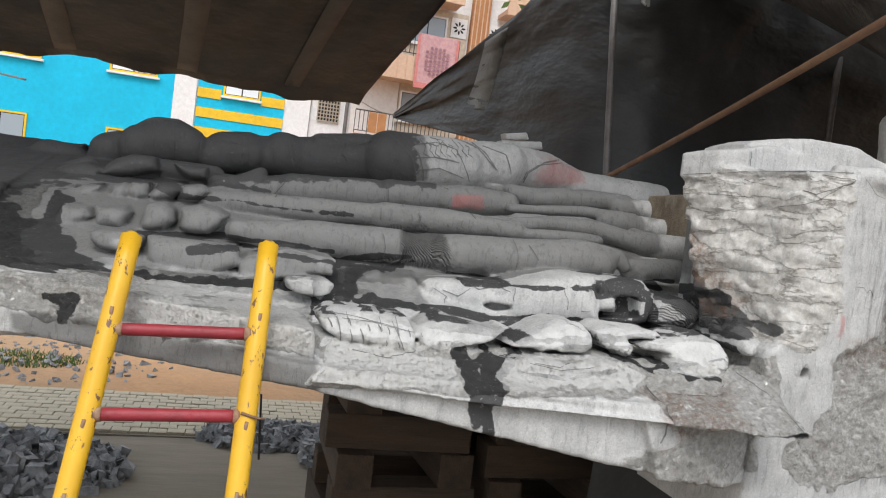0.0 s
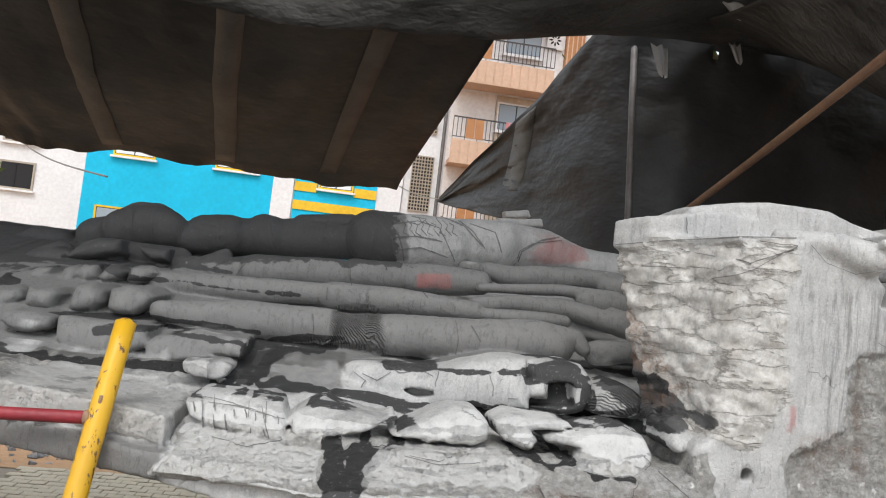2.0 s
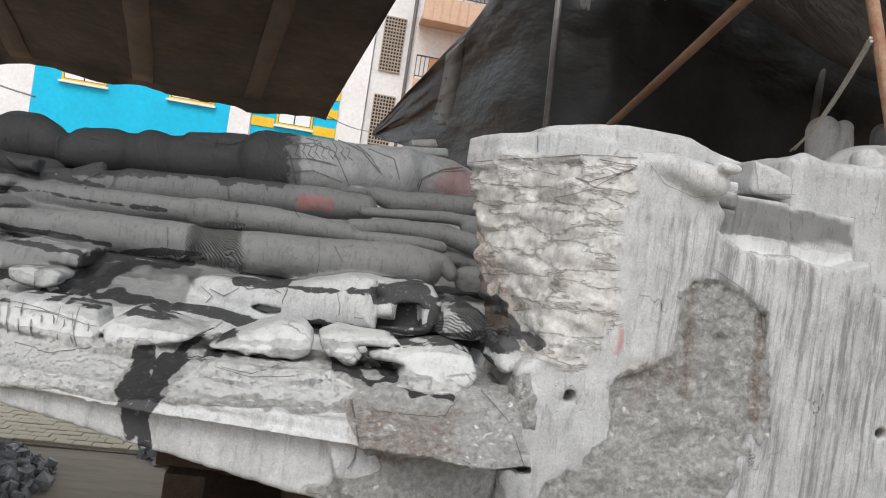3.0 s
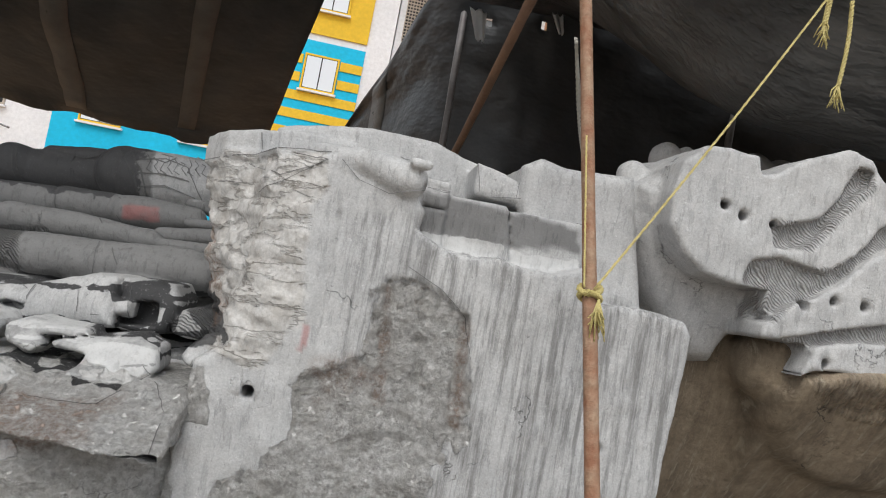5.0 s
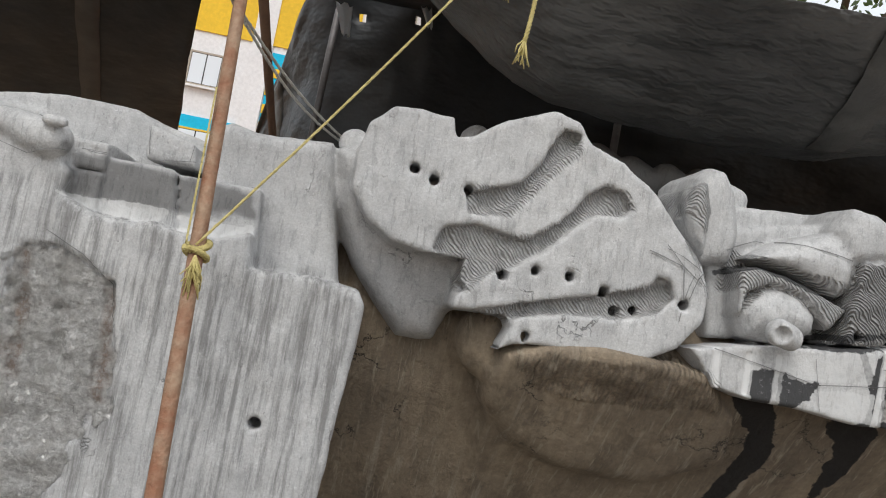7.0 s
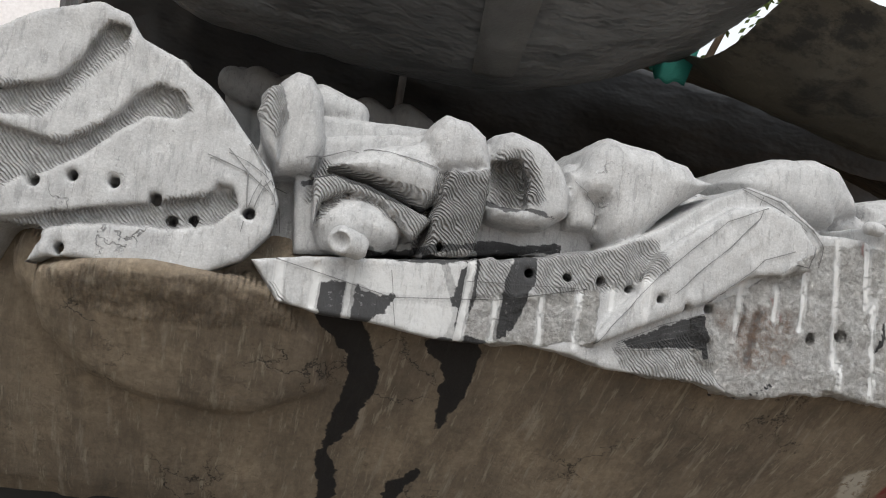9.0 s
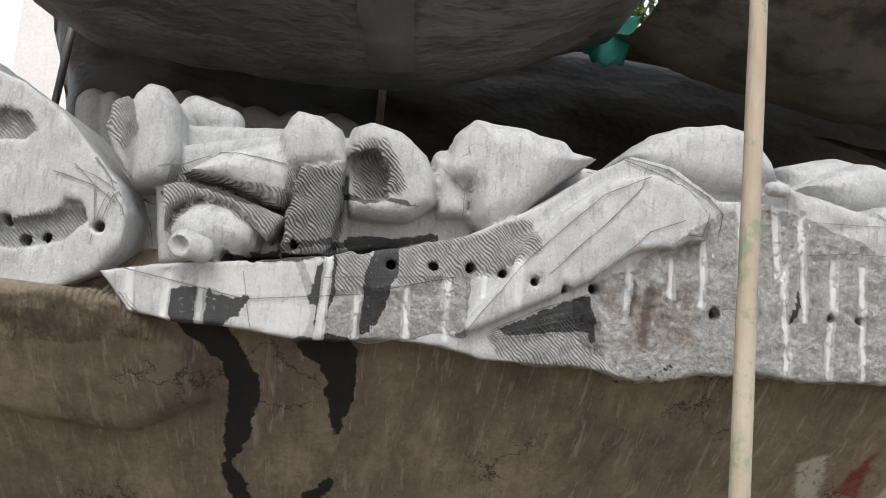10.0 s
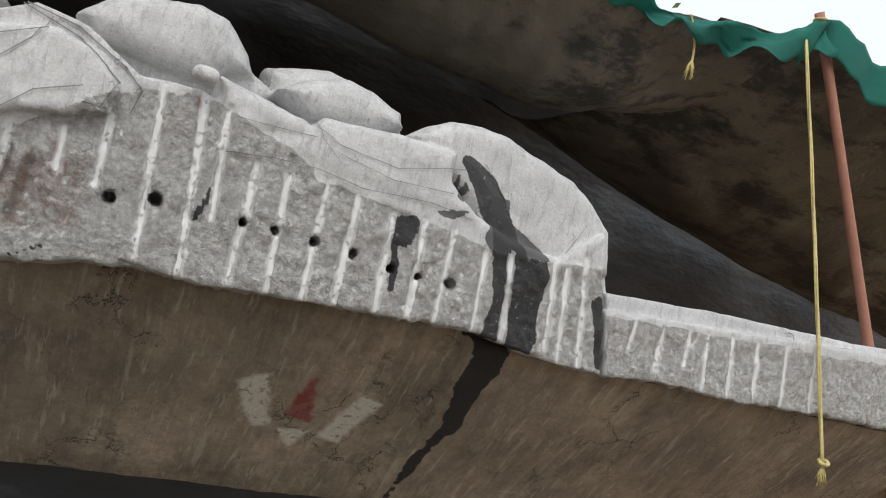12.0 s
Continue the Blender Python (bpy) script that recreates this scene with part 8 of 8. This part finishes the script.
def ring(c, r, n=14, tilt=0.2):
    return [Vector(c) + Vector((r * math.cos(a), r * math.sin(a), tilt * r * math.sin(a * 1.0 + 0.5))) for a in (2 * math.pi * k / n for k in range(n + 1))]


KNOT = (3.333, 2.262, 1.70)
rope(straight((3.335, 2.225, 1.70), (4.2, 2.487, 3.084), 10, (0, 0, -0.02)), 0.0042, YROPE, "yellow plastic rope running up from the knot")
rope(ring(KNOT, 0.033, tilt=0.5), 0.010, YROPE, "yellow rope wound round the rusty pipe", (3.345, 2.20, 1.67))
rope(ring((3.335, 2.256, 1.675), 0.032, tilt=-0.4), 0.010, YROPE, "yellow rope wound round the rusty pipe", (3.35, 2.205, 1.65))
rope(straight((3.27, 2.37, 2.2), (3.305, 2.235, 1.70), 6), 0.0032, YROPE, "yellow cord hanging along the pipe")
rope(straight((4.235, 2.53, 2.95), (4.23, 2.53, 2.62), 6, (0.01, 0, 0)), 0.008, YROPE, "yellow rope end hanging from the tarpaulin", (4.23, 2.53, 2.63))
rope(straight((4.13, 2.5, 2.95), (4.12, 2.5, 2.82), 4), 0.010, YROPE, "short yellow rope end hanging from the tarpaulin", (4.12, 2.5, 2.84))
rope([(10.272, 2.860, 3.397), (10.345, 2.740, 2.698), (10.419, 2.620, 1.966), (10.476, 2.500, 1.264)], 0.009, YROPE, "yellow rope hanging beside the pole", (10.476, 2.500, 1.284))
rope(ring((10.476, 2.500, 1.294), 0.02, tilt=0.5), 0.009, YROPE, "yellow rope knot near the hanging end")
rope(straight((9.6, 2.95, 3.32), (9.66, 2.95, 3.09), 5, (0.02, 0, 0)), 0.006, YROPE, "thin yellow cord end hanging from the net", (9.66, 2.95, 3.1))
rope(straight((3.21, 2.5, 2.56), (3.65, 3.5, 2.34), 8, (0, 0, -0.04)), 0.006, WROPE, "pale cord running back from the pipe")
rope(straight((3.215, 2.5, 2.55), (3.63, 3.5, 2.33), 8, (0, 0, -0.06)), 0.006, WROPE, "pale cord running back from the pipe")
rope(straight((1.37, 9.5, 2.99), (2.02, 10.5, 3.02), 6, (0, 0, -0.04)), 0.006, WROPE, "pale cord tying two tarpaulins together")
rope(straight((-12.4, 30, 6.2), (-3.5, 14, 3.1), 12, (0, 0, -0.3)), 0.018, STEEL, "thin dark cable crossing behind the statue")

# ---- buildings ----
def paint(name, colour, scale=0.5):
    return surface(name, colour, tuple(v * 0.9 for v in colour), scale, 0.75, 0, 0.003, 6)


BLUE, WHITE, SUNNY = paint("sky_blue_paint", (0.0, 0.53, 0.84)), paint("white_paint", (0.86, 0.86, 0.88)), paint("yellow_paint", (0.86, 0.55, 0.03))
CREAM, TAN, TIMBERY = paint("pale_plaster", (0.80, 0.75, 0.73)), paint("tan_cladding", (0.66, 0.45, 0.33)), surface("orange_wood", (0.48, 0.22, 0.08), (0.38, 0.16, 0.06), 3.0, 0.5)
STONE = surface("stone_tile", (0.66, 0.58, 0.48), (0.52, 0.43, 0.33), 3.0, 0.7, 0, 0.006, 8)
IRON = surface("dark_iron", (0.04, 0.035, 0.035), (0.06, 0.05, 0.05), 5.0, 0.5)
LATTICE = surface("lattice_cement", (0.48, 0.42, 0.35), (0.40, 0.35, 0.29), 4.0, 0.8)
DARK = material("dark_room", (0.02, 0.02, 0.022), 0.9)
GLASS = material("window_glass", (0.30, 0.36, 0.42), 0.08)
CURTAIN = material("frosted_glass", (0.72, 0.77, 0.83), 0.25)
FY = 38.0


def window(parent, x0, x1, z0, z1, y, frame_mat, pane_mat, panes=2, proud=0.06, w=0.09):
    e = part("window", box(x0, x1, y - 0.02, y + 0.05, z0, z1), DARK, parent)
    bm = bmesh.new()
    for a, b, c, d in ((x0 - w, x1 + w, z1, z1 + w), (x0 - w, x1 + w, z0 - w, z0), (x0 - w, x0, z0, z1), (x1, x1 + w, z0, z1)):
        box(a, b, y - proud, y + 0.02, c, d, 0.0, bm)
    part("frame", bm, frame_mat, e)
    part("sill", box(x0 - w - 0.1, x1 + w + 0.1, y - proud - 0.12, y + 0.02, z0 - w - 0.1, z0 - w - 0.004), WHITE, e)
    for k in range(panes):
        a, b = x0 + (x1 - x0) * k / panes, x0 + (x1 - x0) * (k + 1) / panes
        part("pane", box(a + 0.03, b - 0.03, y - 0.045, y - 0.024, z0 + 0.03, z1 - 0.03), pane_mat, e)
    return e


blue_house = thing("painted_house", "tall house painted sky blue, white and yellow with striped panels", "house")
part("wall", box(-12.1, 3.1, FY, FY + 9, G - 0.08, 18), WHITE, blue_house, "white painted wall")
part("blue_wall", box(-12.1, -3.25, FY - 0.08, FY - 0.002, G - 0.08, 9.0), BLUE, blue_house, "sky blue painted wall")
part("yellow_wall", box(-6.5, 1.85, FY - 0.08, FY - 0.002, 13.3, 17.4), SUNNY, blue_house, "yellow painted wall")
part("blue_panel", box(-2.2, 1.85, FY - 0.06, FY - 0.002, 2.0, 12.95), BLUE, blue_house, "sky blue panel behind yellow stripes")
part("pier", box(-3.25, -2.25, FY - 0.16, FY - 0.01, G - 0.08, 18), WHITE, blue_house)
for z in [4.25 + 0.93 * k for k in range(-2, 9)]:
    if 6.2 < z + 0.2 < 8.1 or 10.2 < z + 0.2 < 12.2:
        part("stripe", box(-2.2, -1.12, FY - 0.11, FY - 0.064, z, z + 0.46), SUNNY, blue_house)
        part("stripe", box(0.74, 1.85, FY - 0.11, FY - 0.064, z, z + 0.46), SUNNY, blue_house)
    else:
        part("stripe", box(-2.2, 1.85, FY - 0.11, FY - 0.064, z, z + 0.46), SUNNY, blue_house)
for z in (6.4, 10.5, 14.6):
    window(blue_house, -0.95, 0.6, z, z + 1.65, FY - 0.12, SUNNY, CURTAIN)
for x0, x1, z0, z1 in ((-6.0, -4.1, 6.75, 8.3), (-10.8, -9.0, 6.75, 8.3), (-6.0, -4.5, 10.6, 12.15)):
    window(blue_house, x0, x1, z0, z1, FY - 0.1, SUNNY if z0 < 9 else LATTICE, CURTAIN)
for x0, x1, z0, z1 in ((-11.3, -9.35, 2.5, 4.1), (-5.9, -5.0, 2.6, 4.0)):
    window(blue_house, x0, x1, z0, z1, FY - 0.1, SUNNY, GLASS)

side_house = thing("white_house", "plain white house with open window grilles", "house")
part("wall", box(-24, -12.15, FY + 1.0, FY + 9, G - 0.08, 11), WHITE, side_house)
for x, z in ((-16.3, 4.6), (-16.3, 6.9)):
    window(side_house, x, x + 1.5, z, z + 1.2, FY + 0.98, LATTICE, DARK)


def grille(parent, x0, x1, z0, z1, y, nx, nz, mat):
    e = part("grille", box(x0, x1, y - 0.02, y, z0, z1), DARK, parent)
    for k in range(nx + 1):
        x = x0 + (x1 - x0) * k / nx
        part("bar", box(x - 0.025, x + 0.025, y - 0.10, y - 0.03, z0, z1), mat, e)
    for k in range(nz + 1):
        z = z0 + (z1 - z0) * k / nz
        part("bar", box(x0, x1, y - 0.11, y - 0.04, z - 0.025, z + 0.025), mat, e)
    return e


flats = thing("apartment_block", "pale apartment block with tan balconies, lattice grilles and wood cladding", "apartment block")
part("wall", box(3.15, 16.5, FY + 0.3, FY + 12, G - 0.08, 24), WHITE, flats)
part("stone_wall", box(7.45, 10.65, FY + 0.2, FY + 0.298, 5.0, 12.4), STONE, flats, "beige stone-tiled wall")
part("pink_wall", box(5.1, 7.4, FY + 0.2, FY + 0.298, 4.0, 12.4), CREAM, flats, "pale pink plastered wall")
part("cladding", box(10.75, 11.7, FY - 0.1, FY + 0.298, 3.0, 22), TIMBERY, flats, "vertical orange wood cladding")
for k in range(4):
    part("batten", box(10.8 + 0.24 * k, 10.86 + 0.24 * k, FY - 0.13, FY - 0.104, 3.0, 22), TAN, flats)
for z0, z1 in ((5.9, 8.7), (9.95, 12.65), (14.0, 16.7)):
    grille(flats, 3.5, 4.55, z0, z1, FY + 0.28, 7, 16, LATTICE)
part("drain_pipe", pipe(straight((4.9, FY + 0.12, G), (4.9, FY + 0.12, 23), 6), 0.09), STEEL, flats)
for x0, x1 in ((9.75, 10.6), (11.8, 12.5)):
    for z in (11.15, 15.25):
        e = part("jali", box(x0, x1, FY + 0.14, FY + 0.19, z, z + 1.0), WHITE, flats, "white pierced flower screen")
        for a in range(8):
            c, s = math.cos(a * math.pi / 4), math.sin(a * math.pi / 4)
            m = Matrix.Translation(((x0 + x1) / 2 + 0.22 * c, FY + 0.135, z + 0.5 + 0.22 * s)) @ Matrix.Rotation(-a * math.pi / 4, 4, "Y") @ Matrix.Diagonal((0.13, 0.01, 0.055, 1))
            bm = bmesh.new()
            bmesh.ops.create_icosphere(bm, subdivisions=1, radius=1, matrix=m)
            part("petal", bm, DARK, e)
for x in (7.6, 12.3):
    for z in (6.6, 10.62, 14.7):
        window(flats, x, x + 1.85, z, z + 1.35, FY + 0.18, WHITE, GLASS)


def balcony(x0, x1, z):
    e = part("balcony", box(x0, x1, FY - 1.3, FY + 0.2, z, z + 0.22), TAN, flats, "tan balcony slab")
    part("fascia", box(x0 - 0.02, x1 + 0.02, FY - 1.42, FY - 1.304, z - 0.1, z + 1.1), TAN, e)
    n = int((x1 - x0) / 0.4)
    for k in range(n):
        x = x0 + (x1 - x0) * (k + 0.5) / n
        part("panel", box(x - 0.18, x + 0.18, FY - 1.45, FY - 1.424, z - 0.09, z + 1.09), TAN, e)
    part("handrail", box(x0, x1, FY - 1.4, FY - 1.34, z + 2.2, z + 2.26), IRON, e)
    part("low_rail", box(x0, x1, FY - 1.39, FY - 1.35, z + 1.22, z + 1.26), IRON, e)
    n = int((x1 - x0) / 0.2)
    for k in range(n + 1):
        x = x0 + (x1 - x0) * k / n
        part("baluster", box(x - 0.018, x + 0.018, FY - 1.385, FY - 1.355, z + (1.26 if k % 3 else 1.1), z + 2.2), IRON, e)
    for k in range(2):
        a = x0 + 0.65 + 0.45 * k
        part("wood_panel", box(a, a + 0.42, FY - 1.41, FY - 1.387, z + 1.2, z + 2.18), TIMBERY, e, "orange wooden infill panel")
    return e


for z in (4.3, 8.4, 12.5, 16.6):
    balcony(5.15, 9.9, z)
for z in (8.4, 12.5, 16.6):
    balcony(12.2, 16.4, z)
RUG = surface("rug_cloth", (0.62, 0.38, 0.38), (0.48, 0.26, 0.30), 6.0, 0.9)
RUGP = surface("rug_pattern", (0.26, 0.13, 0.17), (0.36, 0.2, 0.24), 6.0, 0.9)
FRINGE = surface("rug_border", (0.65, 0.24, 0.22), (0.55, 0.18, 0.18), 6.0, 0.9)
rug = thing("rug", "pink and maroon patterned rug hung over a balcony rail", "rug")
part("cloth", sheet(10, 14, lambda u, v: (7.75 + 2.1 * u, FY - 1.48 - 0.03 * math.sin(9 * u), 8.05 + 2.6 * v)), RUG, rug)
part("border", sheet(10, 2, lambda u, v: (7.75 + 2.1 * u, FY - 1.50 - 0.03 * math.sin(9 * u), 8.0 + 0.28 * v)), FRINGE, rug, "red fringed border")
for x in (7.75, 9.72):
    part("border", sheet(1, 8, lambda u, v: (x + 0.13 * u, FY - 1.53, 8.1 + 2.5 * v)), FRINGE, rug, "red border")
bm = bmesh.new()
for i in range(6):
    for j in range(7):
        x, z = 8.28 + 0.21 * i, 8.75 + 0.21 * j
        if math.hypot((x - 8.8) / 0.75, (z - 9.4) / 0.8) < 1:
            bmesh.ops.create_circle(bm, cap_ends=True, radius=0.08, segments=8, matrix=Matrix.Translation((x, FY - 1.54, z)) @ Matrix.Rotation(math.pi / 2, 4, "X"))
part("medallion", bm, RUGP, rug, "maroon medallion of small rounds")

FENCE = surface("orange_board", (0.72, 0.17, 0.05), (0.62, 0.13, 0.04), 2.0, 0.6)
fence = thing("site_fence", "orange boards behind white railings", "fence")
part("board", box(3.6, 7.4, 13.0, 13.06, G, 2.35), FENCE, fence)
for k in range(14):
    part("rail", pipe([(3.7 + 0.27 * k, 12.9, G), (3.7 + 0.27 * k, 12.9, 2.62)], 0.025, sides=6), WHITE, fence)
part("top_rail", pipe([(3.6, 12.9, 2.62), (7.4, 12.9, 2.62)], 0.03, sides=6), WHITE, fence)

# ---- trees ----
LEAF = surface("leaf", (0.075, 0.13, 0.03), (0.11, 0.17, 0.045), 2.0, 0.6)
BARK = surface("bark", (0.16, 0.12, 0.09), (0.10, 0.08, 0.06), 4.0, 0.9)


def tree(x, y, height, spread, leaves, seed, label, leaf=0.16, gaps=0.5):
    rng = random.Random(seed)
    e = thing("tree", label, "tree", "trees")
    top = Vector((x + rng.uniform(-0.4, 0.4), y, G + height * 0.75))
    line = [Vector((x, y, G - 0.05)).lerp(top, k / 8) + Vector((0.12 * math.sin(k), 0, 0)) for k in range(9)]
    part("trunk", pipe(line, 0.03 * height, 0.008 * height, 9, wander=0.2), BARK, e)
    tips = []
    bm = bmesh.new()
    for k in range(16):
        base = line[3 + k % 6]
        a = rng.uniform(0, 2 * math.pi)
        tip = base + Vector((math.cos(a) * spread * rng.uniform(0.5, 1), math.sin(a) * spread * rng.uniform(0.5, 1), height * rng.uniform(0.05, 0.3)))
        pipe([base, base.lerp(tip, 0.5) + Vector((0, 0, 0.05 * height)), tip], 0.008 * height, 0.002 * height, 6, bm)
        tips += [tip, base.lerp(tip, 0.65) + Vector((0, 0, 0.04 * height))]
    part("limbs", bm, BARK, e)
    verts, faces = [], []
    for _ in range(leaves):
        c = rng.choice(tips) + Vector([rng.gauss(0, spread * 0.2) for _ in range(3)])
        n = Vector([rng.gauss(0, 1) for _ in range(3)]).normalized()
        t = n.orthogonal().normalized() * leaf * rng.uniform(0.6, 1.3)
        b = n.cross(t) * 0.45
        k = len(verts)
        verts += [c - t, c + b, c + t, c - b]
        faces.append((k, k + 1, k + 2, k + 3))
    me = bpy.data.meshes.new("crown")
    me.from_pydata(verts, [], faces)
    me.materials.append(LEAF)
    crown = new("crown", me)
    crown.parent = e
    return e


tree(14.5, 17, 14.0, 3.2, 5000, 1, "tall leafy green tree behind the tarpaulins")
tree(10.5, 20, 15.0, 3.4, 5000, 2, "tall leafy green tree behind the tarpaulins")
tree(21, 18, 12.5, 3.0, 1500, 3, "sparse thin-leaved tree against the sky")
tree(26, 22, 13, 3.0, 1800, 6, "sparse thin-leaved tree against the sky")
tree(-15.0, 30, 6.5, 2.2, 2500, 4, "small green tree beside the white house", 0.2)
tree(7.5, 15.5, 4.6, 1.6, 2600, 5, "low leafy green tree behind the fence")

# ---- paving, one block each ----
paving = thing("paving", "pale cream concrete block paving laid in courses", "paving", kind="structure")
part("bedding", box(-4.2, 2.6, 8.98, 10.85, G - 0.08, G + 0.004), MUD, paving)
shared = bpy.data.meshes.new("paver")
bm = box(-0.096, 0.096, -0.074, 0.074, -0.03, 0.03, 0.008)
bm.to_mesh(shared)
bm.free()
shared.materials.append(PAVER)
rng = random.Random(8)
for j in range(11):
    for i in range(27):
        ob = new("paver", shared)
        ob.parent = paving
        ob.matrix_local = pose(-2.95 + 0.2 * i + (0.1 if j % 2 else 0), 9.1 + 0.16 * j, G + 0.004 + rng.uniform(-0.004, 0.008), rng.uniform(-1, 1), rng.uniform(-1, 1), rng.uniform(-1, 1))
